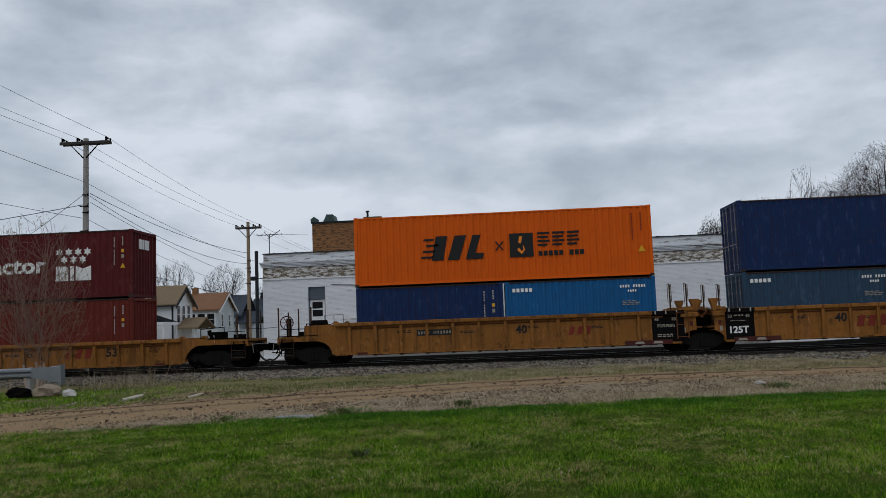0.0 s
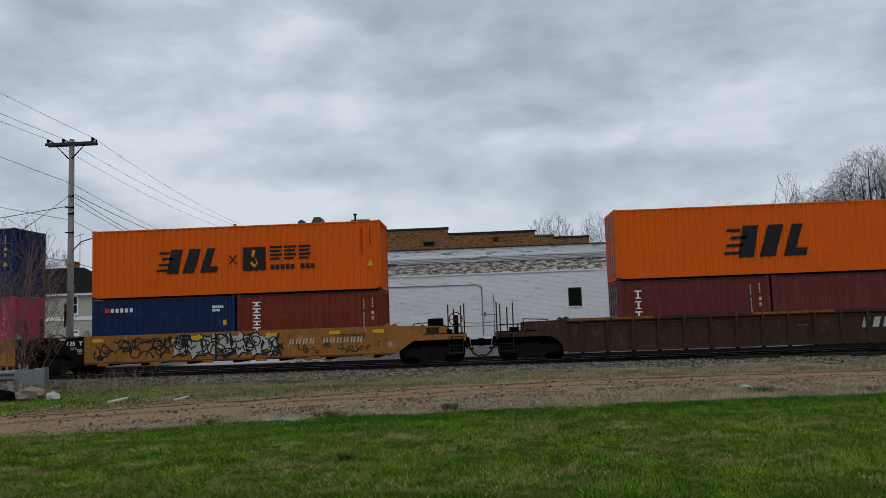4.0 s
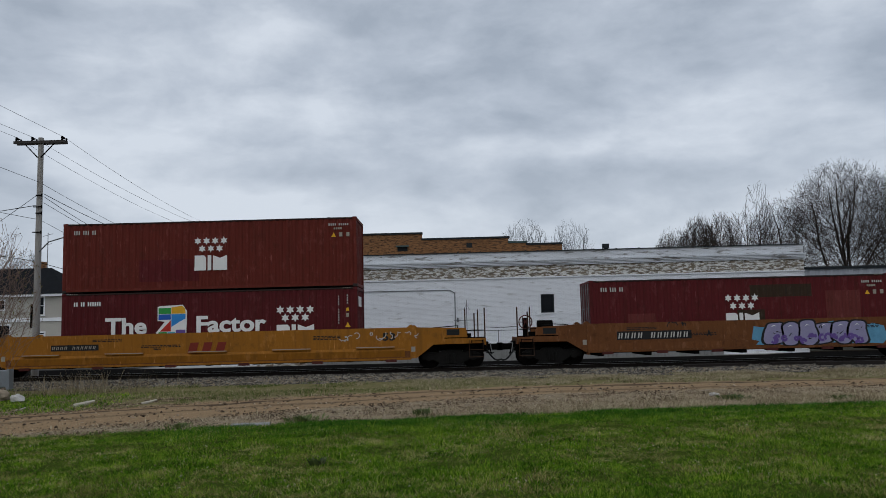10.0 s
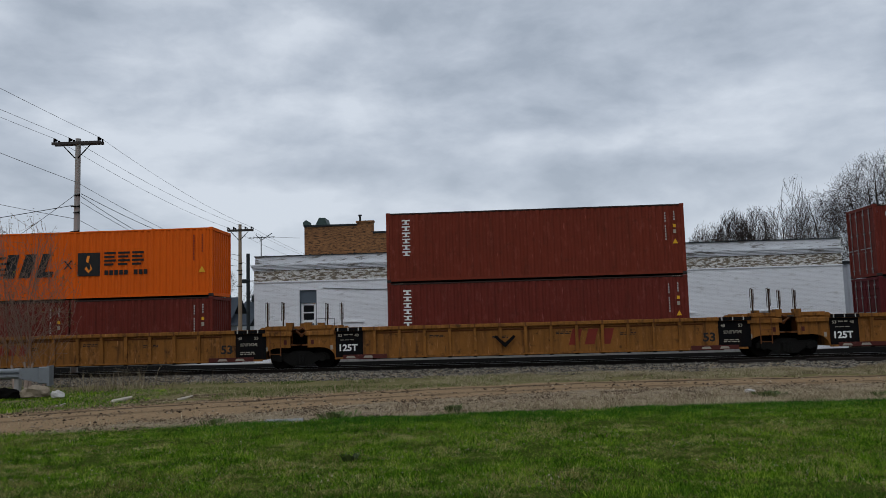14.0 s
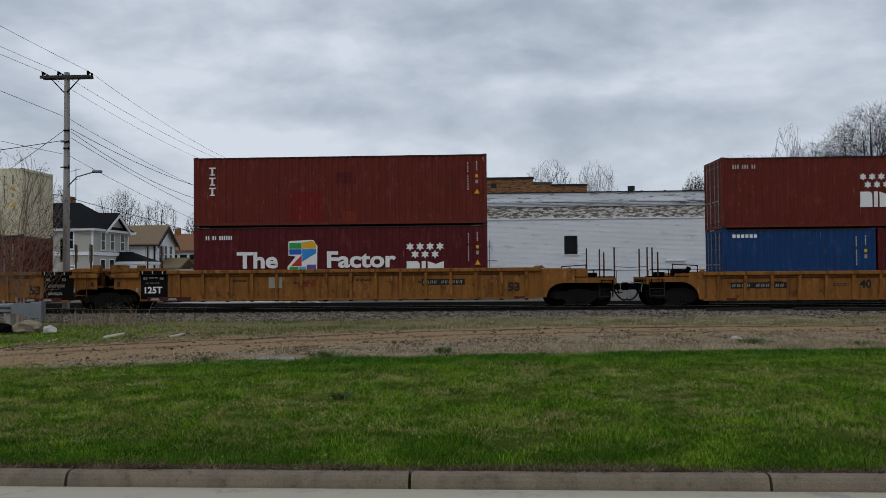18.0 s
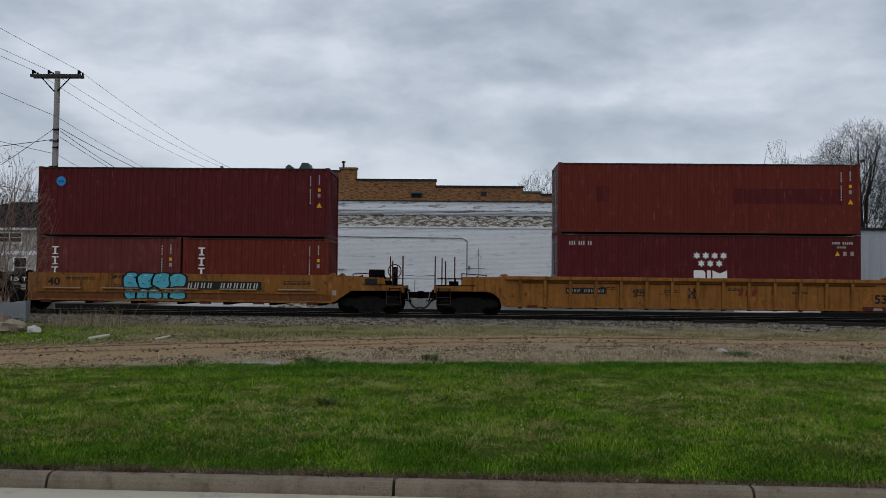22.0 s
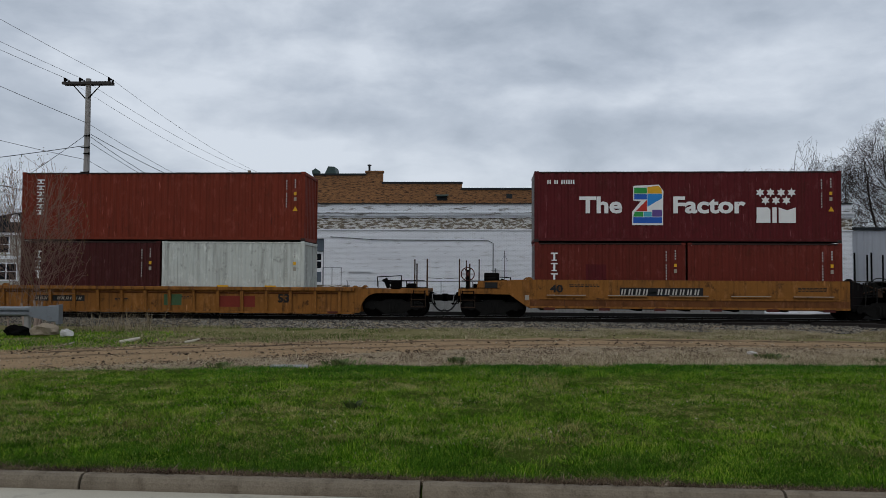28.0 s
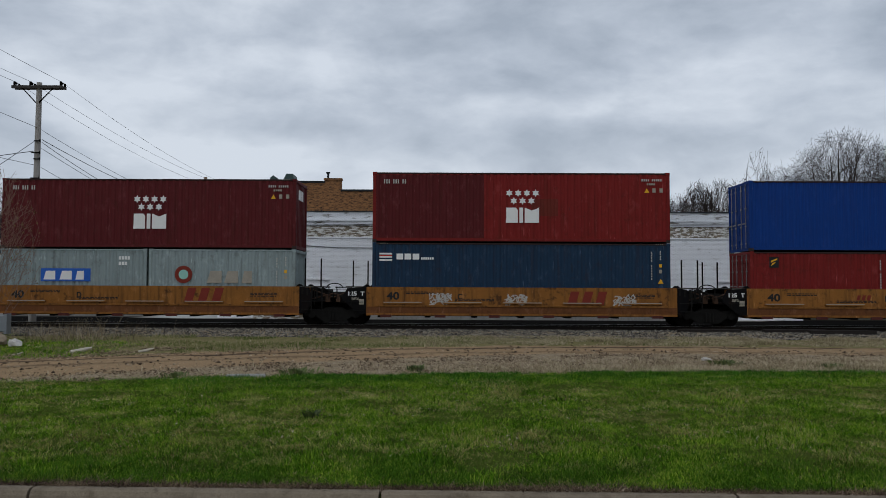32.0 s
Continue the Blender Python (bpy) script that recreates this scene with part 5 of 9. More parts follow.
            part("handrail", Shape().tube((end - sign * 0.75, -Y + 0.06, 1.5), (end - sign * 2.3, -Y + 0.06, 1.5), 0.018, n=6).tube((end - sign * 1.5, -Y + 0.06, 1.1), (end - sign * 1.5, -Y + 0.06, 1.5), 0.018, n=6).tube((end - sign * 2.3, -Y + 0.06, 1.2), (end - sign * 2.3, -Y + 0.06, 1.5), 0.018, n=6), STEEL, car)
            part("valve_box", Shape().bevel_box(min(end - sign * 2.2, end - sign * 1.8), max(end - sign * 2.2, end - sign * 1.8), -0.9, -0.3, 1.1, 1.5, 0.03), STEEL, car)
            ladder(car, end - sign * 1.0 - 0.22, -Y, 0.45, 1.1, STEEL)
            for q in (0.72, 1.3):
                part("grab_bar", Shape().tube((end - sign * q, -Y - 0.03, 0.42), (end - sign * q, -Y - 0.03, 1.12), 0.012, n=5), PAINT["car_brown"], car)
            part("stirrup", Shape().tube((end - sign * 0.72, -Y - 0.03, 0.43), (end - sign * 1.3, -Y - 0.03, 0.43), 0.014, n=5).tube((end - sign * 0.72, -Y - 0.03, 0.72), (end - sign * 1.3, -Y - 0.03, 0.72), 0.012, n=5), PAINT["car_brown"], car, "hanging step of bent bar")
            part("safety_wire", Shape().tube((end - sign * 0.66, -Y + 0.1, 1.62), (end - sign * 0.02, -Y + 0.1, 1.58), 0.01, n=4), STEEL, car)
            gear = Shape().tube((end - sign * 1.75, -0.95, 1.24), (end - sign * 1.75, -0.95, 1.72), 0.022, n=5).tube((end - sign * 2.75, -0.95, 1.24), (end - sign * 2.75, -0.95, 1.66), 0.022, n=5).tube((end - sign * 1.75, -0.95, 1.7), (end - sign * 2.75, -0.95, 1.64), 0.02, n=5)
            gear.tube((end - sign * 1.9, -0.7, 1.3), (end - sign * 2.6, -0.4, 1.5), 0.06, n=7).tube((end - sign * 2.3, -0.8, 1.2), (end - sign * 2.45, -0.8, 1.58), 0.09, n=8)
            part("brake_piping", gear, STEEL, car, "dark pipes and valves on the end deck")
            coupler(car, end, sign)
        if smooth and not art:
            x0 = end - sign * 1.95
            part("data_plate", Shape().box(x0 - 0.26, x0 + 0.26, -Y + 0.012, -Y + 0.018, zt - 0.36, zt - 0.12), INK["black"], car)
            part("data_plate", Shape().box(edge + sign * 0.1 - 0.08, edge + sign * 0.1 + 0.08, -Y + 0.012, -Y + 0.018, zb + 0.32, zb + 0.52), INK["worn"], car)
        if not art:
            part("deck_grating", Shape().box(min(end - sign * 2.3, end - sign * 0.66), max(end - sign * 2.3, end - sign * 0.66), -Y + 0.02, -Y + 0.5, 1.19, 1.23).box(min(end - sign * 1.6, end - sign * 1.2), max(end - sign * 1.6, end - sign * 1.2), -0.2, 0.25, 1.0, 1.38), STEEL, car, "dark steel end platform")
            truck(car, end - sign * 2.05)
        elif sign > 0:
            truck(car, end)
        if not art and brake == sign:
            brake_gear(car, end - sign * 1.95, m, sign)
        # container guides at the well's corners
        for y in (-1.27, 1.27):
            pale = black and extra in PLAIN_SIDES
            tall = 0.24 if pale else 0.1
            part("guide_cone", Shape().prism_y([(edge - 0.16, zt), (edge + 0.16, zt), (edge + 0.05, zt + tall), (edge - 0.03, zt + tall)], y - 0.1, y + 0.1), GREY_INK if pale else em, car)
    # markings
    yf = -Y
    if smooth:
        if extra not in PLAIN_SIDES:
            part("lower_grime", Shape().box(a + 0.02, b - 0.02, yf - 0.0045, yf + 0.002, zb + 0.085, zb + 0.35), PAINT["car_rust"], car, "rust-brown lower side")
        if text:
            part("number_lettering", words(text, 0.32, 0.52), INK["black"], car, at=(0.62 if paintkey != "car_gold" else 13.2, yf - 0.004, zt - 0.52))
        if joint_l:
            part("size_lettering", words("125  T", 0.17, 0.66), INK["white"], car, at=(a - 0.74, -Y + 0.012, zt - 0.36))
            part("data_plate", Shape().box(a - 0.3, a - 0.1, -Y + 0.012, -Y + 0.02, zt - 0.72, zt - 0.5), INK["worn"], car)
        stencil(car, 1.4, zt - 0.22, 1.2, 2, yf)
        stencil(car, 3.4, zt - 0.5, 1.6, 2, yf)
        stencil(car, 10.4, zt - 0.3, 1.1, 3, yf)
    else:
        if text and size == 53:
            part("number_lettering", words(text, 0.36, 0.48), INK["black"], car, at=(L40 + (0.42 if joint_r else 0.8) if (joint_l or joint_r) else 11.4 if paintkey == "car_brown" else 11.15, yf - 0.004, zt - (0.94 if joint_l or joint_r else 0.62)))
        elif text:
            part("number_lettering", words(text, 0.34, 0.46), INK["black"], car, at=(3.4 if joint_l else 6.5 if joint_r else 5.3, yf - 0.004, zt - 0.68))
        for i in range(4):
            stencil(car, 1.7 + i * 2.55, zt - 0.42 - 0.1 * (i % 2), 0.62, 2, yf)
        for sgn, jt in ((-1, joint_l), (1, joint_r)):
            if jt:
                x0, wp = (a + 0.02, 1.12) if sgn < 0 else (b - 1.12, 1.27)
                part("black_panel", Shape().box(x0, x0 + wp, yf - 0.012, yf + 0.002, zb + 0.08, zt - 0.14), PAINT["car_black"], car, "black stencilled panel")
                part("panel_chord", Shape().box(x0, x0 + wp, yf - 0.158, yf - 0.14, zt - 0.13, zt + 0.012), PAINT["car_black"], car)
                part("panel_foot", Shape().box(x0 + (0.3 if sgn < 0 else -1.1), x0 + (2.1 if sgn < 0 else 0.76), yf - 0.07, yf - 0.02, zb + 0.0, zb + 0.17), PAINT["panel_red"], car, "dull red lower strip")
                for k in range(2):
                    q = x0 + (0.42 if sgn < 0 else -0.72) + k * 0.72
                    part("strip_reflector", Shape().prism_y([(q, zb + 0.035), (q + 0.4, zb + 0.035), (q + 0.34, zb + 0.125), (q + 0.06, zb + 0.125)], yf - 0.078, yf - 0.06), INK["worn"], car, "dull pale reflector")
                for k in range(3):
                    q = x0 + 0.1 + k * 0.42
                    part("chord_tick", Shape().box(q, q + 0.045, yf - 0.166, yf - 0.155, zt - 0.12, zt + 0.01), INK["silver"], car)
                if sgn < 0:
                    part("size_lettering", words("125T", 0.28, 0.74), INK["white"], car, at=(x0 + 0.16, yf - 0.016, zb + 0.32))
                    part("size_lettering", words("53", 0.12, 0.17), INK["worn"], car, at=(x0 + 0.1, yf - 0.016, zt - 0.36))
                    part("size_lettering", words("48", 0.12, 0.17), INK["worn"], car, at=(x0 + 0.78, yf - 0.016, zt - 0.36))
                    stencil(car, x0 + 0.34, zt - 0.3, 0.36, 1, yf - 0.012, "worn", 0.05)
                    stencil(car, x0 + 0.2, zt - 0.5, 0.6, 1, yf - 0.012, "worn", 0.025)
                else:
                    part("size_lettering", words("48", 0.12, 0.17), INK["worn"], car, at=(x0 + 0.1, yf - 0.016, zt - 0.38))
                    part("size_lettering", words("53", 0.12, 0.17), INK["worn"], car, at=(x0 + 0.78, yf - 0.016, zt - 0.38))
                    stencil(car, x0 + 0.2, zt - 0.55, 0.7, 3, yf - 0.012, "worn", 0.025)
                    stencil(car, x0 + 0.2, zb + 0.35, 0.6, 2, yf - 0.012, "worn", 0.04)
        for x in (a + 0.9, b - 1.1):
            part("reflector", Shape().box(x, x + 0.42, yf - 0.075, yf - 0.06, zb + 0.02, zb + 0.1), PAINT["panel_red"], car)
    if extra:
        extra(car, zt, zb)
    MOVERS.append((car, s, 0.0, 0.0))
    return car


def yellow_tabs(car, zt, xs):
    for x in xs:
        part("reflector", Shape().box(x, x + 0.46, -1.43, -1.398, zt - 0.26, zt - 0.12), INK["yellow"], car, "yellow reflective strip")


def deco_0(car, zt, zb):
    wordmark(car, 4.2, zb + 0.42, 0.42, "rust_red")


def deco_1(car, zt, zb):
    number_bar(car, 2.5, zt - 0.62, 1.5)
    wordmark(car, 8.6, zb + 0.5, 0.32, "rust_red")


def deco_2(car, zt, zb):
    number_bar(car, 0.95, zt - 0.62, 2.1)
    scribble(car, 7.5, zb + 0.35, 1.0, 0.4, "black", 2, 5)
    wordmark(car, 9.4, zb + 0.4, 0.4, "rust_red")


def deco_3(car, zt, zb):
    number_bar(car, 6.9, zt - 0.62, 0.55, panel=None, h=0.14)
    wordmark(car, 9.45, zt - 0.73, 0.4, "silver")
    part("number_plate", Shape().box(11.32, 11.96, -1.4035, -1.398, zt - 0.70, zt - 0.24), PAINT["car_tan"], car, "tan painted patch behind the number")
    for x0, x1, z0, z1, ink in ((12.42, 12.97, 0.62, 0.44, "worn"), (13.24, 13.65, 0.84, 0.46, "worn"), (13.82, 14.07, 0.84, 0.58, "worn"), (12.82, 13.02, 0.34, 0.16, "worn"), (13.37, 13.57, 0.34, 0.16, "worn"), (13.9, 14.1, 0.34, 0.14, "worn")):
        part("data_plate", Shape().box(x0, x1, -1.406, -1.398, zt - z0, zt - z1), INK[ink], car, "worn pale data plate")
    part("plate_panel", Shape().box(13.28, 13.61, -1.409, -1.4, zt - 0.80, zt - 0.50), INK["black"], car)
    stencil(car, 13.31, zt - 0.56, 0.26, 3, -1.409, "worn", 0.04)
    part("end_paint", Shape().box(14.95, 15.55, -1.386, -1.378, zt - 0.5, zt - 0.26), PAINT["car_tan"], car, "tan painted patch")
    for x0, x1 in ((-2.1, 1.3), (5.2, 8.4), (11.6, 14.3)):
        part("chord_paint", Shape().box(x0, x1, -1.556, -1.548, zt - 0.075, zt + 0.012), PAINT["car_yellow"], car, "older yellow paint showing on the top chord")


def deco_4(car, zt, zb):
    scribble(car, 0.2, zb + 0.12, 3.3, 0.9, "black", 41, 22, wd=0.05)
    shards(car, 3.5, zb + 0.1, 4.4, 1.05, "silver", "black", 42, 7)
    number_bar(car, 8.3, zt - 0.66, 3.2, ink="silver", panel=None, h=0.34)
    scribble(car, 3.3, zb + 0.1, 4.8, 1.0, "black", 45, 30, y=-1.416, wd=0.05)
    scribble(car, 8.7, zb + 0.1, 3.4, 0.5, "black", 43, 14)
    yellow_tabs(car, zt, (0.15, 4.3, 7.4, 10.0, 11.8))


def deco_5(car, zt, zb):
    scribble(car, 0.1, zb + 0.12, 5.0, 0.95, "silver", 51, 46, wd=0.022)
    wordmark(car, 5.3, zt - 0.55, 0.42, "white", panel="black")
    scribble(car, 8.0, zb + 0.35, 3.9, 0.7, "black", 52, 20, wd=0.045)
    scribble(car, 7.2, zb + 0.08, 4.0, 0.3, "mint", 53, 14, wd=0.025)
    scribble(car, 4.7, zt - 0.6, 0.7, 0.5, "silver", 54, 10, wd=0.025)
    yellow_tabs(car, zt, (0.1, 3.6, 8.3, 10.4))


def deco_6(car, zt, zb):
    rag = random.Random(66)
    low = [(-0.18 + 0.5 * i, zb + rag.uniform(-0.0, 0.03)) for i in range(26)]
    high = [(12.36 - 0.5 * i, zt - 0.13 + rag.uniform(-0.10, 0.05)) for i in range(26)]
    part("spray_ground", Shape().prism_y(low + [(12.37, zb + 0.02)] + high, -1.405, -1.398), INK["dark_teal"], car, "dark sprayed ground with a ragged upper edge")
    part("dark_lip", Shape().box(-0.19, 12.38, -1.436, -1.428, zb - 0.004, zb + 0.075), INK["dark_teal"], car)
    sprayed(car, (("K", 0.12, 2.0), ("A", 1.5, 2.85), ("R", 2.75, 4.45), ("E", 4.35, 5.75)), zb + 0.06, 1.06, "turquoise", "black", 61)
    sprayed(car, (("H", 6.75, 7.8), ("i", 7.75, 8.4), ("W", 8.2, 9.85), ("i", 9.75, 10.35), ("X", 10.2, 12.0)), zb + 0.08, 1.1, "turquoise", "black", 63, 0.16)
    # tags and splashes between the letters
    scribble(car, 5.55, zb + 0.55, 0.95, 0.42, "silver", 62, 16, wd=0.05)
    scribble(car, 5.6, zb + 0.2, 0.9, 0.32, "silver", 69, 9)
    scribble(car, 5.9, zb + 0.08, 0.5, 0.3, "olive", 67, 9, wd=0.09)
    scribble(car, 12.0, zb + 0.1, 0.35, 0.3, "silver", 68, 6)
    splash = Shape()
    for k in range(120):
        x, z, r = rag.uniform(0.1, 12.2), zb + rag.uniform(0.08, 1.02), rag.choice((0.012, 0.02, 0.03, 0.05))
        splash.prism_y([(x + r * (0.8 + 0.4 * rag.random()) * math.cos(i * 0.9), z + r * math.sin(i * 0.9)) for i in range(7)], -1.4265, -1.402)
    for x, z, w, h in ((6.62, 0.5, 0.3, 0.22), (7.05, 0.95, 0.2, 0.12), (8.95, 0.92, 0.2, 0.14), (11.75, 0.62, 0.22, 0.2), (12.0, 0.9, 0.16, 0.12), (11.6, 0.08, 0.5, 0.16), (6.55, 0.15, 0.2, 0.3)):
        splash.prism_y([(x + w * 0.5 * (1 + 0.2 * math.sin(3 * i)) * math.cos(i * 0.57), zb + z + h * 0.5 * math.sin(i * 0.57)) for i in range(11)], -1.4135, -1.402)
    tagged(part("spray_splash", splash, INK["mint"], car, "pale mint splashes and drips"), kind="stuff")
    yellow_tabs(car, zt, (1.7, 4.1, 7.4, 9.9, 11.8))


def deco_7(car, zt, zb):
    scribble(car, 0.9, zb + 0.45, 1.2, 0.5, "silver", 71, 9, wd=0.025)
    wordmark(car, 5.2, zt - 0.66, 0.46, "white", panel="black")
    part("spray_ground", Shape().prism_y([(7.35, zb + 0.1), (8.3, zb + 0.1), (8.2, zb + 0.9), (7.9, zb + 1.02), (7.45, zb + 0.75)], -1.405, -1.398), INK["olive"], car, "olive sprayed ground")
    # block letters with thin dark outlines
    blocks = (
        [(7.57, 0.02), (8.72, 0.02), (8.72, 1.0), (8.15, 1.0), (8.14, 0.4), (7.57, 0.37)],
        [(8.76, 0.03), (9.4, 0.03), (9.4, 0.9), (8.76, 0.88)],
        [(9.44, 0.05), (10.16, 0.05), (10.16, 0.92), (9.44, 0.9)],
        [(10.2, 0.05), (11.0, 0.06), (11.0, 0.93), (10.2, 0.92)],
        [(11.04, 0.1), (11.36, 0.1), (11.36, 0.48), (11.78, 0.5), (11.8, 1.0), (11.04, 1.0)],
    )
    slots = ([], [(9.02, 0.6, 9.28, 0.67), (9.02, 0.42, 9.4, 0.47)], [(9.44, 0.6, 9.8, 0.67), (9.78, 0.4, 10.16, 0.46)], [(10.54, 0.46, 10.68, 0.6)], [])
    for pts, holes in zip(blocks, slots):
        cx, cz = sum(p for p, q in pts) / len(pts), sum(q for p, q in pts) / len(pts)
        rim = Shape().prism_y([(p + (0.05 if p > cx else -0.05), zb + q + (0.05 if q > cz else -0.04)) for p, q in pts], -1.41, -1.4)
        part("spray_rim", rim, INK["black"], car, "thin dark sprayed outline")
        part("sprayed_letter", Shape().prism_y([(p, zb + q) for p, q in pts], -1.4145, -1.403), INK["mint"], car, "pale mint sprayed block letter")
        for x0, z0, x1, z1 in holes:
            part("spray_stroke", Shape().box(x0, x1, -1.418, -1.404, zb + z0, zb + z1), INK["black"], car)
    part("letter_marking", words("E", 0.24, 0.18), INK["black"], car, at=(3.4, -1.404, zt - 0.5))


def deco_8(car, zt, zb):
    number_bar(car, 1.0, zt - 0.68, 3.0, ink="silver", h=0.34)
    rag = random.Random(81)
    low = [(6.55 + 0.39 * i, zb + 0.12 + rag.uniform(-0.05, 0.12)) for i in range(14)]
    high = [(11.7 - 0.4 * i, zt - 0.16 + rag.uniform(-0.22, 0.04)) for i in range(14)]
    part("spray_ground", Shape().prism_y([(6.4, zb + 0.38), (6.7, zb + 0.3)] + low + [(11.9, zb + 0.4), (11.75, zb + 0.6)] + high, -1.405, -1.398), INK["haze_blue"], car, "pale blue sprayed ground with ragged edges")
    blobs(car, 7.0, zb + 0.1, 4.0, 0.95, "lilac", "black", 82, 6)
    scribble(car, 7.1, zb + 0.12, 3.8, 0.42, "purple", 84, 14, y=-1.418, wd=0.09)
    part("letter_marking", words("A", 0.24, 0.2), INK["black"], car, at=(4.6, -1.404, zt - 0.6))
    scribble(car, 3.0, zt - 0.2, 1.0, 0.2, "black", 83, 4)


def deco_9(car, zt, zb):
    number_bar(car, -0.3, zt - 0.62, 1.95)
    wordmark(car, 5.25, zt - 0.95, 0.55, "rust_red")
    scribble(car, 11.4, zt - 0.5, 3.4, 0.35, "silver", 91, 10, wd=0.03)
    stencil(car, 3.9, zt - 0.6, 0.3, 2)
    part("lower_flange", Shape().prism_x([(-1.4, zb + 0.1), (-1.47, zb + 0.38), (-1.4, zb + 0.48)], -1.9, 14.1), PAINT["car_gold"], car)


def deco_10(car, zt, zb):
    number_bar(car, 9.35, zt - 0.62, 1.75)
    wordmark(car, 4.4, zb + 0.55, 0.26, "rust_red")
    stencil(car, 11.7, zt - 0.55, 0.4, 3)


def deco_11(car, zt, zb):
    wordmark(car, 7.3, zt - 0.92, 0.62, "rust_red")
    s = Shape()
    for dx in (-1, 1):
        s.prism_y([(4.75, zb + 0.3), (4.75 + dx * 0.42, zb + 0.72), (4.75 + dx * 0.36, zb + 0.8), (4.75, zb + 0.5)], -1.6, -1.54)
    s.box(4.7, 4.8, -1.55, -1.4, zb + 0.36, zb + 0.44)
    part("bolster_hook", s, PAINT["car_black"], car, "black forged hook")


def deco_12(car, zt, zb):
    number_bar(car, 0.3, zt - 0.62, 1.75)
    wordmark(car, 3.2, zt - 0.78, 0.42, "rust_red")


def deco_13(car, zt, zb):
    number_bar(car, 0.25, zt - 0.66, 2.2)
    scribble(car, 6.5, zb + 0.3, 2.2, 0.5, "black", 131, 10)
    scribble(car, 9.0, zb + 0.3, 0.9, 0.4, "black", 132, 5)
    scribble(car, 10.2, zb + 0.3, 0.6, 0.4, "black", 133, 6)


def deco_14(car, zt, zb):
    number_bar(car, 9.5, zt - 0.66, 1.75)
    wordmark(car, 4.4, zb + 0.55, 0.26, "rust_red")
    part("paper_placard", Shape().box(3.2, 3.75, -1.408, -1.398, zb + 0.5, zb + 0.95), INK["worn"], car, "faded placard")


def deco_15(car, zt, zb):
    deco_11(car, zt, zb)
    part("paper_placard", Shape().box(3.1, 3.6, -1.408, -1.398, zb + 0.5, zb + 0.95), INK["worn"], car, "faded placard")


def deco_16(car, zt, zb):
    number_bar(car, 0.3, zt - 0.66, 1.65)
    scribble(car, 3.0, zb + 0.4, 0.5, 0.4, "black", 161, 4)
    scribble(car, 5.2, zb + 0.4, 0.4, 0.5, "black", 162, 4)
    wordmark(car, 7.2, zb + 0.55, 0.26, "rust_red")


def deco_17(car, zt, zb):
    blobs(car, 3.8, zb + 0.55, 2.5, 0.6, "turquoise", "black", 171, 4)
    blobs(car, 3.9, zb + 0.08, 2.4, 0.42, "turquoise", "black", 172, 5)
    number_bar(car, 6.4, zt - 0.64, 3.1, ink="silver", h=0.34)
    scribble(car, 3.3, zt - 0.25, 0.5, 0.2, "black", 173, 4)


def deco_18(car, zt, zb):
    blobs(car, 2.0, zb + 0.05, 0.9, 0.98, "mint", "black", 181, 1)
    blobs(car, 2.7, zb + 0.05, 0.8, 0.5, "mint", "black", 182, 1)
    wordmark(car, 7.0, zt - 0.66, 0.55, "rust_red")
    blobs(car, 7.3, zb + 0.08, 3.0, 0.5, "magenta", "magenta", 184, 5)
    scribble(car, 9.0, zb + 0.3, 1.6, 0.7, "magenta", 185, 9, wd=0.11)
    part("letter_marking", words("C", 0.24, 0.2), INK["black"], car, at=(3.75, -1.404, zt - 0.52))
    scribble(car, 10.2, zt - 0.42, 0.6, 0.3, "black", 183, 5)
    yellow_tabs(car, zt, (0.1, 2.9, 5.9, 9.6, 11.9))


def deco_19(car, zt, zb):
    wordmark(car, 6.9, zt - 0.62, 0.55, "rust_red")
    scribble(car, 4.5, zt - 0.36, 1.0, 0.28, "black", 191, 6)
    part("letter_marking", words("D", 0.24, 0.2), INK["black"], car, at=(3.55, -1.404, zt - 0.55))


def deco_20(car, zt, zb):
    wordmark(car, 6.95, zt - 0.64, 0.58, "rust_red")
    part("letter_marking", words("E", 0.24, 0.18), INK["black"], car, at=(3.5, -1.404, zt - 0.55))
    s = Shape()
    for dx in (-1, 1):
        s.prism_y([(9.5, zb + 0.02), (9.5 + dx * 0.5, zb + 0.36), (9.5 + dx * 0.5, zb + 0.44), (9.5, zb + 0.14)], -1.46, -1.4)
    part("vee_rib", s, PAINT["car_yellow"], car)
    poly(car, [(2.2, zt - 0.4), (2.5, zt - 0.02), (2.8, zt - 0.4), (2.5, zt - 0.78)], "worn", lift=1.4)


def deco_21(car, zt, zb):
    number_bar(car, 3.4, zt - 0.64, 3.3, ink="silver", h=0.34)


def deco_22(car, zt, zb):
    number_bar(car, 0.8, zt - 0.62, 2.15)
    part("painted_patch", Shape().box(6.35, 7.1, -1.408, -1.398, zb + 0.3, zb + 0.75), INK["dull_green"], car, "faded green paint patch")
    part("painted_patch", Shape().box(8.7, 10.2, -1.408, -1.398, zb + 0.25, zb + 0.7), INK["rust_red"], car, "faded red paint patch")
    yellow_tabs(car, zt + 0.2, (8.6, 10.6))
    stencil(car, 11.2, zt - 0.5, 0.4, 3)


def deco_23(car, zt, zb):
    number_bar(car, 6.2, zt - 0.62, 3.2, ink="silver", h=0.34)
    part("letter_marking", words("B", 0.24, 0.2), INK["black"], car, at=(5.35, -1.404, zt - 0.5))
    wordmark(car, 4.2, zt - 0.45, 0.2, "rust_red")


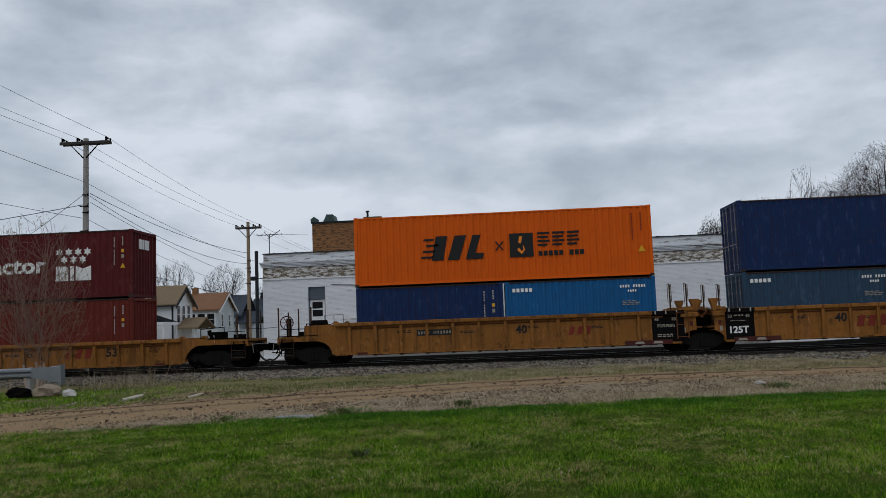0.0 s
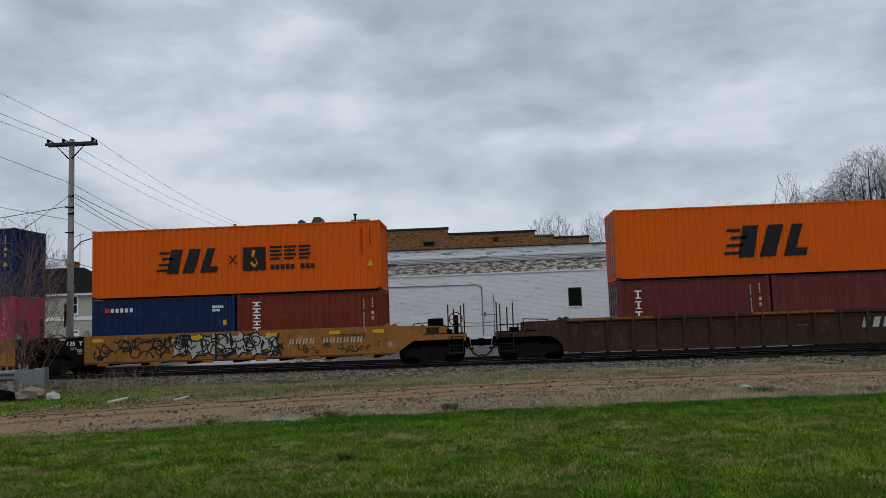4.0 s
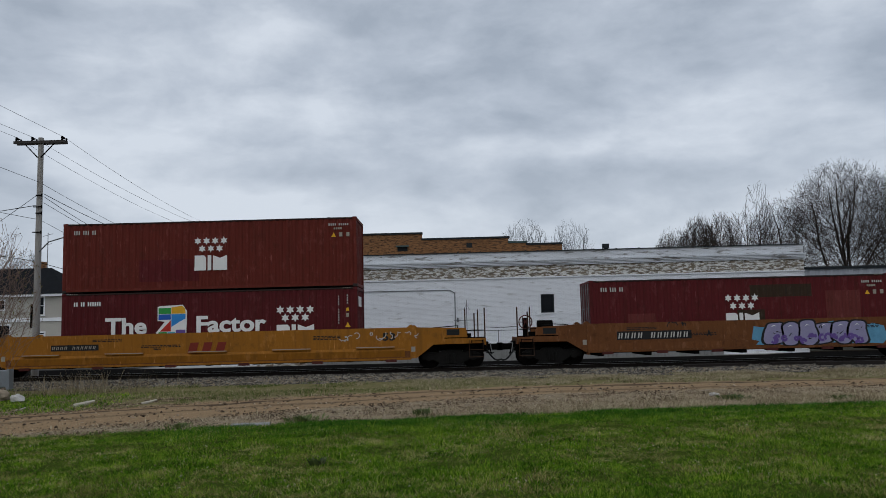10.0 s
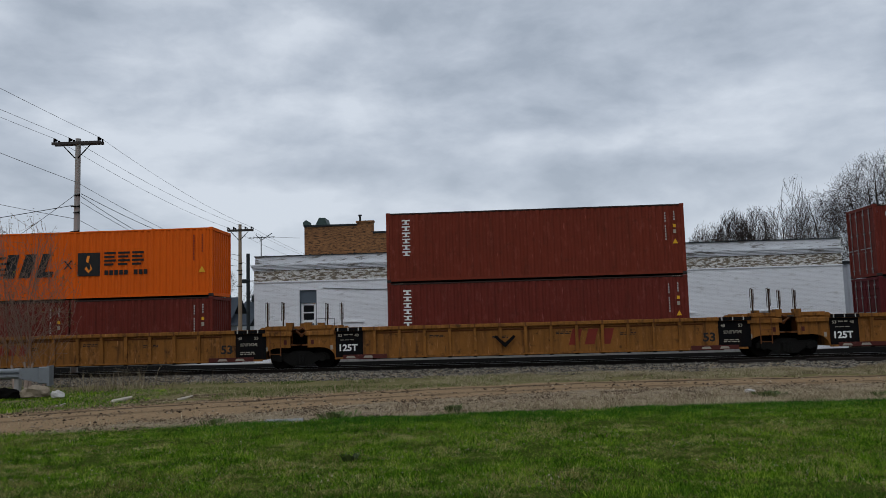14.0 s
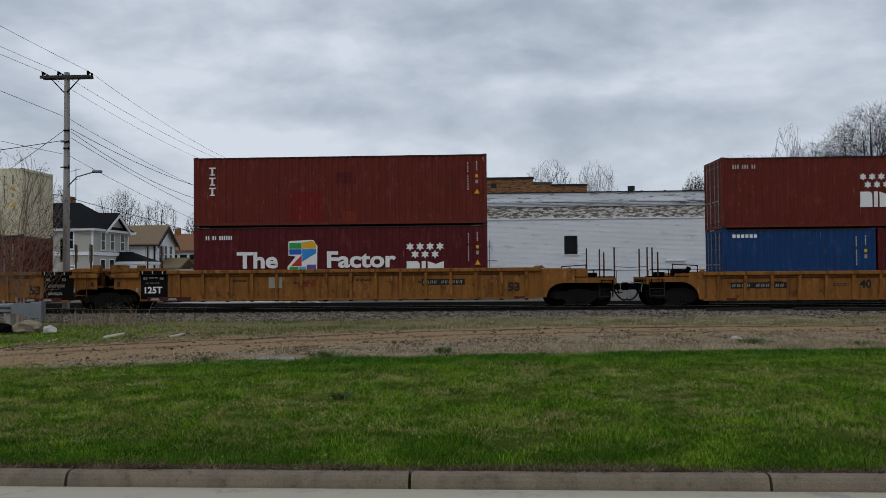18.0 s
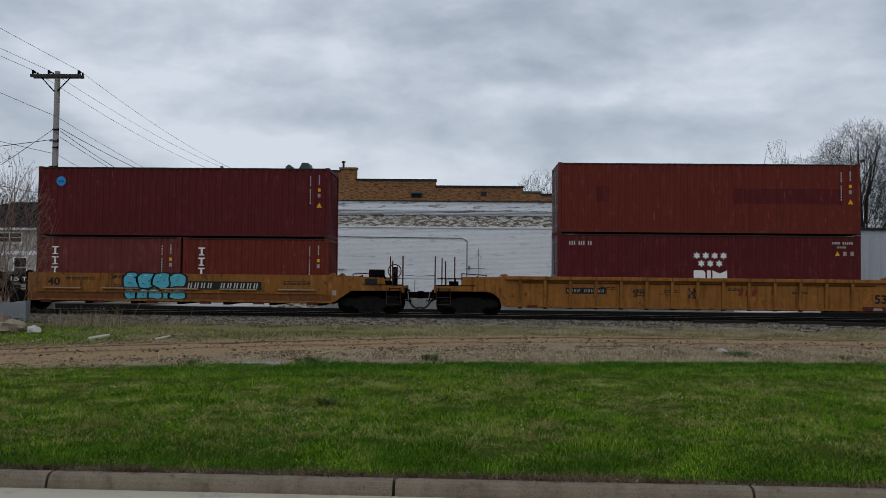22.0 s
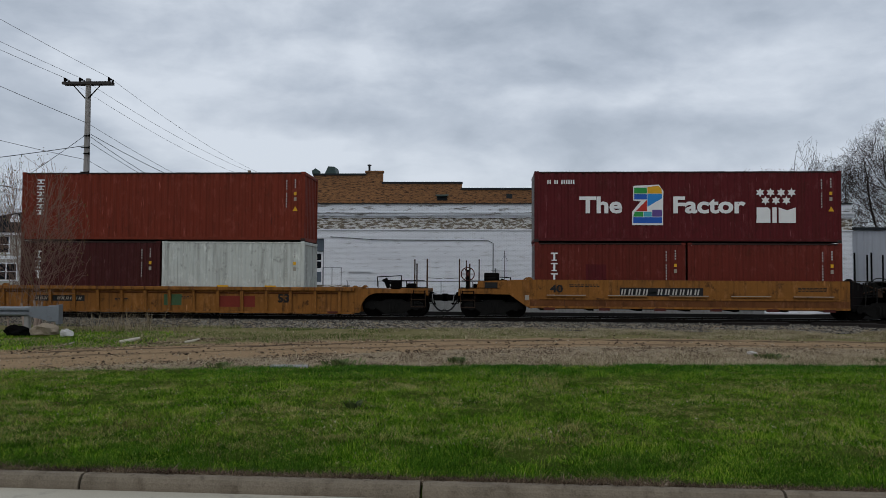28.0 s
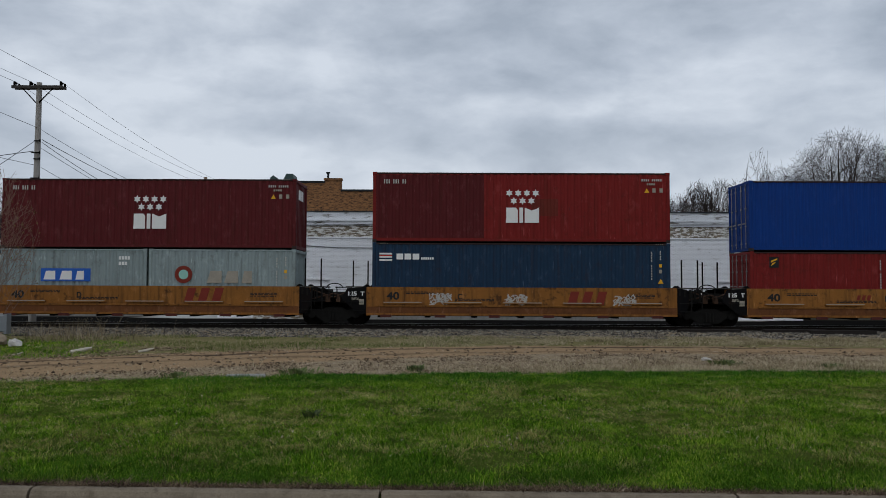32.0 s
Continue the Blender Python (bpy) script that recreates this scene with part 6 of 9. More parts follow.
def deco_24(car, zt, zb):
    wordmark(car, 7.95, zt - 0.7, 0.55, "rust_red")
    part("letter_marking", words("C", 0.24, 0.2), INK["black"], car, at=(3.5, -1.404, zt - 0.5))
    for i, x in enumerate((2.35, 5.4, 9.8)):
        scribble(car, x, zb + 0.4, 0.95, 0.5, "silver", 241 + i, 16, wd=0.035)


def deco_25(car, zt, zb):
    wordmark(car, 7.7, zt - 0.62, 0.55, "rust_red")
    part("letter_marking", words("D", 0.24, 0.2), INK["black"], car, at=(3.3, -1.404, zt - 0.5))


PLAIN_SIDES = (deco_4, deco_5, deco_6, deco_7)


def with_patches(*spec, base=None, length=L40):
    def mark(th, L, H):
        base(th, L, H)
        for x, z, w, h, key in spec:
            patch(th, x, z, w, h, key, length)
    return mark


RIB3 = "yellow-brown well car with ribbed steel sides"
SMO = "mustard yellow smooth-sided well car platform"
# container's left end, left joint, right joint, kind, paint, sill top, sill foot, size, number, joined left, joined right, marks, brake, label
UNITS = [
    (9.95, 8.35, 25.8, "ribbed", "car_yellow", 1.66, 0.36, 40, "40", True, False, deco_0, 0, RIB3 + " and a black panel"),
    (-5.68, -9.56, 8.35, "ribbed", "car_yellow", 1.66, 0.36, 40, "40", False, True, deco_1, -1, RIB3 + " and rust stains"),
    (-27.32, -33.1, -9.56, "ribbed", "car_yellow", 1.27, 0.22, 53, "53", False, False, deco_2, 0, "low yellow well car with ribbed steel sides"),
    (-50.86, -56.45, -33.1, "ribbed", "car_brown", 1.62, 0.28, 53, "53", False, False, deco_3, 0, "dark brown grimy well car with ribbed sides"),
    (-72.63, -74.25, -56.45, "smooth", "car_tan", 1.60, 0.44, 41, "", True, False, deco_4, 1, "rusty yellow well car platform with silver and black graffiti"),
    (-88.15, -89.86, -74.25, "smooth", "car_tan", 1.58, 0.44, 41, "", True, True, deco_5, 0, SMO + " covered in pale scrawls"),
    (-103.77, -105.39, -89.86, "smooth", "car_yellow", 1.58, 0.44, 41, "", True, True, deco_6, 0, "well car platform with large turquoise graffiti along its side"),
    (-119.21, -120.83, -105.39, "smooth", "car_tan", 1.60, 0.46, 41, "", True, True, deco_7, 0, SMO + " and mint graffiti"),
    (-134.65, -138.3, -120.83, "smooth", "car_rust", 1.64, 0.48, 41, "", False, True, deco_8, -1, "rusty yellow well car platform with lilac graffiti"),
    (-156.31, -161.98, -138.3, "smooth", "car_gold", 1.68, 0.38, 53, "53", False, False, deco_9, -1, "clean golden yellow well car with plain steel sides"),
    (-179.89, -183.6, -161.98, "ribbed", "car_yellow", 1.62, 0.36, 53, "53", True, False, deco_10, 0, RIB3),
    (-199.57, -203.22, -183.6, "ribbed", "car_yellow", 1.62, 0.36, 53, "53", True, True, deco_11, 0, RIB3 + " and black end panels"),
    (-219.06, -224.76, -203.22, "ribbed", "car_yellow", 1.62, 0.36, 53, "53", False, True, deco_12, -1, RIB3),
    (-240.69, -244.38, -224.76, "ribbed", "car_yellow", 1.36, 0.22, 40, "40", False, False, deco_13, 0, "short yellow well car with ribbed sides and scrawls"),
    (-262.34, -265.98, -244.38, "ribbed", "car_yellow", 1.60, 0.36, 53, "53", True, False, deco_14, 0, RIB3),
    (-281.81, -285.45, -265.98, "ribbed", "car_yellow", 1.60, 0.36, 53, "53", True, True, deco_15, 0, RIB3 + " and black end panels"),
    (-301.49, -307.14, -285.45, "ribbed", "car_yellow", 1.60, 0.36, 53, "53", False, True, deco_16, 0, RIB3),
    (-323.08, -324.7, -307.14, "smooth", "car_yellow", 1.58, 0.44, 41, "40", True, False, deco_17, 1, SMO + " and a blue graffiti tag"),
    (-338.54, -340.19, -324.7, "smooth", "car_yellow", 1.57, 0.42, 41, "40", True, True, deco_18, 0, SMO + " and a mint graffiti figure"),
    (-354.03, -355.64, -340.19, "smooth", "car_yellow", 1.57, 0.42, 41, "40", True, True, deco_19, 0, SMO),
    (-369.44, -371.03, -355.64, "smooth", "car_yellow", 1.57, 0.42, 41, "40", True, True, deco_20, 0, SMO + " and a vee-shaped rib"),
    (-384.81, -388.51, -371.03, "smooth", "car_yellow", 1.57, 0.42, 41, "40", False, True, deco_21, -1, SMO),
    (-406.48, -412.19, -388.51, "ribbed", "car_yellow", 1.18, 0.12, 53, "53", False, False, deco_22, 0, "low yellow well car with ribbed steel sides"),
    (-428.05, -429.7, -412.19, "smooth", "car_yellow", 1.57, 0.42, 41, "40", True, False, deco_23, 1, SMO),
    (-443.46, -445.03, -429.7, "smooth", "car_yellow", 1.57, 0.42, 41, "40", True, True, deco_24, 0, SMO + " with pale scrawls"),
    (-458.79, -460.45, -445.03, "smooth", "car_yellow", 1.57, 0.42, 41, "40", True, True, deco_25, 0, SMO),
]
# what each car carries: lower boxes (colour, marks), upper box (colour, marks); a single lower box is forty feet long
LOADS = [
    ([("steel_blue", mark_label), ("sky_blue", mark_label)], ("navy", mark_plain), HC),
    ([("navy", mark_plain), ("sky_blue", mark_label)], ("orange", mark_slant), HC),
    ([("oxide", mark_plain), ("oxide", mark_plain)], ("maroon", mark_slogan), HC),
    ([("faded_red", mark_three), ("faded_red", mark_plain)], ("orange", mark_slant_big), HC),
    ([("navy", mark_name_white), ("brick_red", mark_upright4)], ("orange", mark_slant), HC),
    ([("magenta", mark_frames)], ("navy", mark_name), HC),
    ([("oxide", mark_three), ("navy", mark_plain)], ("cream", mark_plain), HC),
    ([("maroon", mark_slogan)], ("sky_blue", mark_board), STD),
    ([("maroon", with_patches((6.6, 2.05, 2.6, 0.5, "dull_green"), (6.0, 1.0, 1.2, 0.55, "dull_green"), (9.6, 0.9, 1.3, 1.35, "faded_red"), (1.4, 1.0, 1.2, 0.5, "faded_red"), base=mark_web))], None, HC),
    ([("maroon", mark_slogan)], ("oxide", with_patches((3.1, 0.4, 2.4, 0.9, "maroon"), base=mark_web)), HC),
    ([("maroon", mark_disc), ("maroon", mark_disc)], ("oxide", mark_web), HC),
    ([("oxide", mark_upright4)], ("brick_red", mark_upright4), HC),
    ([("oxide", mark_plain), ("oxide", mark_plain)], ("orange", mark_slant), HC),
    ([("mid_blue", mark_small), ("maroon", mark_three)], ("oxide", mark_web), HC),
    ([("maroon", mark_slogan)], ("oxide", with_patches((4.1, 0.25, 1.3, 1.15, "bright_red"), (5.9, 1.75, 0.9, 0.45, "maroon"), (6.2, 0.1, 0.6, 0.5, "brick_red"), base=mark_three)), HC),
    ([("oxide", mark_upright4), ("oxide", mark_upright4)], ("cream", mark_plain), HC),
    ([("maroon", mark_web)], ("oxide", with_patches((7.1, 1.25, 4.3, 0.62, "maroon"), (1.4, 1.3, 0.55, 0.62, "maroon"), base=mark_plain)), HC),
    ([("faded_red", mark_three), ("oxide", mark_three)], ("maroon", mark_disc), HC),
    ([("magenta", mark_frames)], ("dark_maroon", mark_upright4), HC),
    ([("oxide", mark_three), ("oxide", mark_three)], ("maroon", mark_slogan), HC),
    ([("maroon", mark_three)], ("oxide", mark_plain), HC),
    ([("oxide", with_patches((2.2, 0.9, 0.9, 0.8, "maroon"), base=mark_three, length=L20)), ("oxide", mark_plain)], ("maroon", mark_slogan), HC),
    ([("dark_maroon", mark_three), ("off_white", mark_plain)], ("brick_red", mark_upright4), HC),
    ([("bright_red", mark_square), ("brick_red", mark_plain)], ("blue", mark_plain), HC),
    ([("slate_navy", mark_flag)], ("bright_red", with_patches((0.2, 0.18, 4.4, 2.6, "maroon"), (6.6, 1.1, 1.2, 0.7, "oxide"), base=mark_web)), HC),
    ([("grey", mark_board_blue), ("grey", mark_ring_grey)], ("maroon", mark_web), HC),
]


def build_train():
    for unit, (lower, upper, uh) in zip(UNITS, LOADS):
        s = unit[0]
        well_car(*unit)
        if len(lower) == 1:
            lh = HC
            container(lower[0][0], L40, lh, lower[0][1], s, FLOOR, False)
        else:
            lh = STD
            container(lower[0][0], L20, lh, lower[0][1], s + 0.01, FLOOR, False)
            container(lower[1][0], L20, lh, lower[1][1], s + L40 - L20 + 0.01, FLOOR, False)
        if upper:
            container(upper[0], L40, uh, upper[1], s, FLOOR + lh + 0.012, True)


build_train()


# ---- the ground ----
def lawn_edge(x):
    x = np.clip(x, -14, 14)
    return 16.97 + 0.165 * x - 0.004 * x * x


def path_mid(x):
    x = np.clip(x, -16, 9)
    return 23.56 + 0.268 * x - 0.0197 * x * x


def curb_line(x):
    return 7.33 - 0.016 * np.clip(x, -30, 30)


def ground_z(x, y):
    y = np.where(y < 12, y + 7.33 - curb_line(x), y)
    z = np.interp(y, [-3000, 7.26, 7.38, 12, 16, 22, 27, 29.6, 31.6, 32.2, 35.7, 36.6, 39, 41, 60, 3000], [-0.05, -0.05, 0.13, 0.15, 0.19, 0.17, 0.19, 0.2, 0.33, 0.335, 0.335, 0.32, 0.14, 0.18, 0.25, 0.3])
    return z


def ground_material():
    m = bpy.data.materials.new("ground_cover")
    nt, N, K, bsdf = tree_of(m)
    geo = N("ShaderNodeNewGeometry")
    att = N("ShaderNodeAttribute")
    att.attribute_name = "cover"
    att3 = N("ShaderNodeAttribute")
    att3.attribute_name = "bed_shade"
    att2 = N("ShaderNodeAttribute")
    att2.attribute_name = "paved"
    sep = N("ShaderNodeSeparateColor")
    K(att.outputs["Color"], sep.inputs[0])

    def noise_at(scale, detail=6, rough=0.6):
        n = N("ShaderNodeTexNoise")
        n.inputs["Scale"].default_value, n.inputs["Detail"].default_value, n.inputs["Roughness"].default_value = scale, detail, rough
        K(geo.outputs["Position"], n.inputs["Vector"])
        return n

    def blend(lo, hi, fac):
        x = N("ShaderNodeMix")
        x.data_type = "RGBA"
        x.inputs["A"].default_value, x.inputs["B"].default_value = (*lo, 1), (*hi, 1)
        K(fac, x.inputs["Factor"])
        return x.outputs["Result"]

    def edged(value, n, soft=0.12):
        add = N("ShaderNodeMath")
        add.operation = "MULTIPLY_ADD"
        add.inputs[1].default_value, add.inputs[2].default_value = 0.7, -0.35
        K(n.outputs["Fac"], add.inputs[0])
        s = N("ShaderNodeMath")
        s.operation = "ADD"
        K(add.outputs[0], s.inputs[0])
        K(value, s.inputs[1])
        r = N("ShaderNodeMapRange")
        r.inputs["From Min"].default_value, r.inputs["From Max"].default_value = 0.5 - soft, 0.5 + soft
        K(s.outputs[0], r.inputs["Value"])
        return r.outputs[0]

    def over(base, top, fac):
        x = N("ShaderNodeMix")
        x.data_type = "RGBA"
        K(base, x.inputs["A"])
        K(top, x.inputs["B"])
        K(fac, x.inputs["Factor"])
        return x.outputs["Result"]

    n1, n2, n3, n4 = noise_at(0.8), noise_at(5.0), noise_at(22.0, 4), noise_at(70.0, 3)
    vor = N("ShaderNodeTexVoronoi")
    vor.inputs["Scale"].default_value = 16.0
    K(geo.outputs["Position"], vor.inputs["Vector"])
    dry = blend((0.16, 0.12, 0.072), (0.42, 0.33, 0.205), n3.outputs["Fac"])
    stone = blend((0.085, 0.067, 0.048), (0.40, 0.33, 0.245), vor.outputs["Color"])
    base = over(dry, stone, edged(n2.outputs["Fac"], n3))
    lawn = blend((0.022, 0.042, 0.006), (0.075, 0.092, 0.020), n2.outputs["Fac"])
    dirt = blend((0.17, 0.114, 0.066), (0.41, 0.285, 0.168), n2.outputs["Fac"])
    weed = blend((0.06, 0.075, 0.022), (0.28, 0.225, 0.12), n2.outputs["Fac"])
    paved = blend((0.30, 0.30, 0.29), (0.50, 0.50, 0.48), n1.outputs["Fac"])
    c = over(base, weed, edged(sep.outputs[2], n1))
    c = over(c, dirt, edged(sep.outputs[1], n2))
    att4 = N("ShaderNodeAttribute")
    att4.attribute_name = "rut"
    wear = N("ShaderNodeMath")
    wear.operation = "MULTIPLY"
    wear.use_clamp = True
    K(att4.outputs["Fac"], wear.inputs[0])
    K(n1.outputs["Fac"], wear.inputs[1])
    rut = blend((0.04, 0.029, 0.021), (0.11, 0.076, 0.053), n3.outputs["Fac"])
    c = over(c, rut, wear.outputs[0])
    c = over(c, lawn, edged(sep.outputs[0], n2))
    # near-black bed: shade under and behind the train put into the ground colour
    bed_shade = blend((0.004, 0.004, 0.004), (0.016, 0.015, 0.014), n3.outputs["Fac"])
    c = over(c, bed_shade, att3.outputs["Fac"])
    c = over(c, paved, att2.outputs["Fac"])
    g = N("ShaderNodeMix")
    g.data_type = "RGBA"
    g.blend_type = "OVERLAY"
    g.inputs["Factor"].default_value = 0.45
    K(c, g.inputs["A"])
    K(n4.outputs["Fac"], g.inputs["B"])
    K(g.outputs["Result"], bsdf.inputs["Base Color"])
    bsdf.inputs["Roughness"].default_value = 0.95
    bsdf.inputs["Specular IOR Level"].default_value = 0.0
    b = N("ShaderNodeBump")
    b.inputs["Strength"].default_value, b.inputs["Distance"].default_value = 0.7, 0.05
    K(n3.outputs["Fac"], b.inputs["Height"])
    K(b.outputs[0], bsdf.inputs["Normal"])
    return m


def build_ground():
    xs = np.concatenate([[-3000, -900, -300, -120, -70, -45], np.arange(-32, 32.01, 0.25), [45, 70, 120, 300, 900, 3000]])
    ys = np.concatenate([[-3000, -600, -120, -30, -8, 2, 5, 6.4], np.arange(6.8, 8.0, 0.08), np.arange(8.1, 40.01, 0.22), [40.6, 41.4, 42.0, 42.4, 42.8, 43.2, 43.6, 44, 44.6, 45.2, 45.8, 46.2, 46.6, 47.0, 48, 60, 80, 120, 300, 900, 3000]])
    X, Y = np.meshgrid(xs, ys)
    Z = ground_z(X, Y)
    rough = np.array([[noise.noise((x * 0.9, y * 0.9, 3.1)) + 0.5 * noise.noise((x * 2.6, y * 2.6, 8.0)) for x in xs] for y in ys])
    amp = np.where((Y > 7.6) & (Y < 30), 0.035, 0.0) * (np.abs(X) < 33)
    Z = Z + rough * amp
    n, m = X.shape
    v = np.stack([X, Y, Z], -1).reshape(-1, 3)
    f = [(j * m + i, j * m + i + 1, (j + 1) * m + i + 1, (j + 1) * m + i) for j in range(n - 1) for i in range(m - 1)]
    me = bpy.data.meshes.new("ground")
    me.from_pydata(v.tolist(), [], f)
    sm = lambda d, w: np.clip(0.5 + d / w, 0, 1)
    lawn = sm(lawn_edge(X) - Y, 1.6) * sm(Y - 5.5, 1.0)
    wide = np.interp(X, [-14, 0, 12], [2.3, 1.7, 1.2])
    off = Y - path_mid(X)
    low = np.interp(X, [-11, -5, 2], [4.5, 3.0, 1.5])
    dirt = sm(np.where(off > 0, wide - off, low + off), 1.6)
    rut = 2.2 * np.exp(-((off - 0.9) / 0.2) ** 2) + 1.3 * np.exp(-((off + 0.75) / 0.22) ** 2)
    weed = np.clip(sm(Y - path_mid(X) - wide, 2.0) * sm(29.6 - Y, 1.0) + 0.9 * sm(Y - 60, 20.0) + sm(-Y, 4.0), 0, 1)
    col = np.stack([lawn, dirt, weed, np.ones_like(lawn)], -1).reshape(-1, 4).astype(np.float32)
    a = me.color_attributes.new("cover", "FLOAT_COLOR", "POINT")
    a.data.foreach_set("color", col.ravel())
    q = me.attributes.new("rut", "FLOAT", "POINT")
    q.data.foreach_set("value", rut.astype(np.float32).ravel())
    # far limit of the shade painted on the ground beyond the track
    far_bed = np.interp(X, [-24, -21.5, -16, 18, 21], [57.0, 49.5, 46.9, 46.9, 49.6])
    q = me.attributes.new("bed_shade", "FLOAT", "POINT")
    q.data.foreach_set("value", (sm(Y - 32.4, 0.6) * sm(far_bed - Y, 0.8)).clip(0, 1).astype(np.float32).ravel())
    p = (sm(Y - far_bed, 0.8) * sm(np.interp(X, [-15, -14], [62, 52]) - Y, 4.0) + sm(7.0 - Y, 0.4) * sm(Y + 6, 3.0)).clip(0, 1).astype(np.float32)
    q = me.attributes.new("paved", "FLOAT", "POINT")
    q.data.foreach_set("value", p.ravel())
    me.update()
    me.polygons.foreach_set("use_smooth", [True] * len(me.polygons))
    ob = new("ground", me)
    me.materials.append(ground_material())
    tagged(ob, "lawn, bare dirt track, gravel and dry weeds beside a railway", "ground", kind="structure")


build_ground()
CONCRETE = surface("weathered_concrete", (0.19, 0.155, 0.112), rough=0.9, spread=0.35, scale=2.2, fine=60, bump=0.5, streak=0.5, stain=(0.085, 0.065, 0.042), stain_amount=0.6)
ASPHALT = surface("asphalt", (0.05, 0.05, 0.052), rough=0.95, spread=0.25, scale=1.5, fine=80, bump=0.5)
ROAD = surface("pale_road_concrete", (0.40, 0.365, 0.29), rough=0.9, spread=0.15, scale=0.8, fine=60, bump=0.3, stain=(0.16, 0.15, 0.14), stain_amount=0.4)


def build_road():
    yl, yr = 7.33 + 0.016 * 40, 7.33 - 0.016 * 40
    def slab(o0, o1, z):
        v = [(-40, yl + o0, -0.1), (40, yr + o0, -0.1), (40, yr + o1, -0.1), (-40, yl + o1, -0.1)]
        return Shape().add(v + [(a, b, z) for a, b, c in v], [(3, 2, 1, 0), (4, 5, 6, 7), (0, 1, 5, 4), (1, 2, 6, 5), (2, 3, 7, 6), (3, 0, 4, 7)])
    tagged(part("gutter", slab(-0.46, -0.088, 0.035), ROAD), "pale concrete gutter strip at the kerb's foot", "gutter", kind="structure")
    tagged(part("road", slab(-14.0, -0.464, 0.025), ASPHALT), "dark asphalt street", "road", kind="structure")
    curb = empty("curb")
    tagged(curb, "worn rounded concrete kerb in jointed lengths", "kerb", kind="structure")
    prof = [(-0.09, -0.1), (-0.09, 0.062), (-0.078, 0.11), (-0.055, 0.148), (-0.02, 0.165), (0.065, 0.163), (0.09, 0.15), (0.09, -0.1)]
    me = Shape().prism_x(prof, 0.012, 3.186).mesh("curb_length")
    for i in range(-14, 15):
        x = -0.63 + 3.2 * i
        part("curb_length", me, CONCRETE, curb, at=pose(x, float(curb_line(x)), 0, 0, 0, -0.917))


build_road()

TIE = surface("creosoted_tie", (0.02, 0.016, 0.014), rough=0.9, spread=0.35, scale=3, fine=30, bump=0.5)
RAIL = surface("rail_steel", (0.018, 0.014, 0.012), rough=0.85, gloss=0.1, spread=0.3, scale=4)
RAILTOP = surface("polished_rail_head", (0.42, 0.42, 0.42), rough=0.3, metal=0.9, spread=0.1, scale=3, bump=0.0)


def build_track():
    track = empty("railway_track", (0, TRACK_Y, RAIL_Z))
    tagged(track, "steel rails spiked to dark wooden ties", "railway track", kind="structure")
    prof = [(-0.07, -0.17), (-0.07, -0.155), (-0.012, -0.13), (-0.012, -0.045), (-0.036, -0.035), (-0.036, -0.006), (-0.028, -0.002), (0.028, -0.002), (0.036, -0.006), (0.036, -0.035), (0.012, -0.045), (0.012, -0.13), (0.07, -0.155), (0.07, -0.17)]
    for y in (-0.755, 0.755):
        r = part("rail", Shape().prism_x([(a + y, b) for a, b in prof], -400, 400), RAIL, track, "steel rail with a polished head")
        part("rail_head", Shape().box(-400, 400, y - 0.03, y + 0.03, -0.004, 0.0), RAILTOP, r)
    tie = Shape().bevel_box(-0.11, 0.11, -1.3, 1.3, -0.34, -0.155, 0.012).mesh("tie")
    rnd = random.Random(4)
    for i in range(-60, 61):
        part("tie", tie, TIE, track, at=Matrix.Translation((i * 0.53 + rnd.uniform(-0.03, 0.03), rnd.uniform(-0.04, 0.04), 0)) @ Matrix.Rotation(rnd.uniform(-0.02, 0.02), 4, "Z"))


build_track()
for k, (x, y, a) in enumerate(((13.6, 31.9, 2), (15.2, 31.3, -4), (10.2, 31.8, 1))):
    ob = part("old_tie", Shape().bevel_box(-1.25, 1.25, -0.11, 0.11, -0.09, 0.09, 0.015), TIE, at=pose(x, y, 0.37, 0, 0, a))
    tagged(ob, "discarded dark wooden tie lying on the ballast", "railway tie", "old ties")


def scatter(name, label, count, where, size, material, seed, squash=0.6):
    """Loose stones as one mesh; where(rng, n) gives x, y."""
    rng = np.random.default_rng(seed)
    x, y = where(rng, count)
    z = ground_z(x, y)
    base = np.array([(1, 0, 0), (0, 1, 0), (-1, 0, 0), (0, -1, 0), (0, 0, 1), (0, 0, -1)], float)
    s = rng.uniform(size[0], size[1], count)
    ax = rng.uniform(0.6, 1.3, (count, 6, 1))
    w = rng.uniform(0, 6.28, count)
    v = base[None] * ax * s[:, None, None]
    v[..., 2] *= squash
    c, sn = np.cos(w)[:, None], np.sin(w)[:, None]
    rx, ry = v[..., 0] * c - v[..., 1] * sn, v[..., 0] * sn + v[..., 1] * c
    tilt = rng.uniform(-0.5, 0.5, (count, 1))
    v = np.stack([rx + x[:, None] + tilt * v[..., 2], ry + y[:, None], v[..., 2] + z[:, None] + s[:, None] * 0.15], -1).reshape(-1, 3)
    tri = np.array([(0, 1, 4), (1, 2, 4), (2, 3, 4), (3, 0, 4), (1, 0, 5), (2, 1, 5), (3, 2, 5), (0, 3, 5)])
    f = (tri[None] + 6 * np.arange(count)[:, None, None]).reshape(-1, 3)
    me = fast_mesh(name, v, f)
    me.materials.append(material)
    return tagged(new(name, me), label, "stones", kind="stuff")


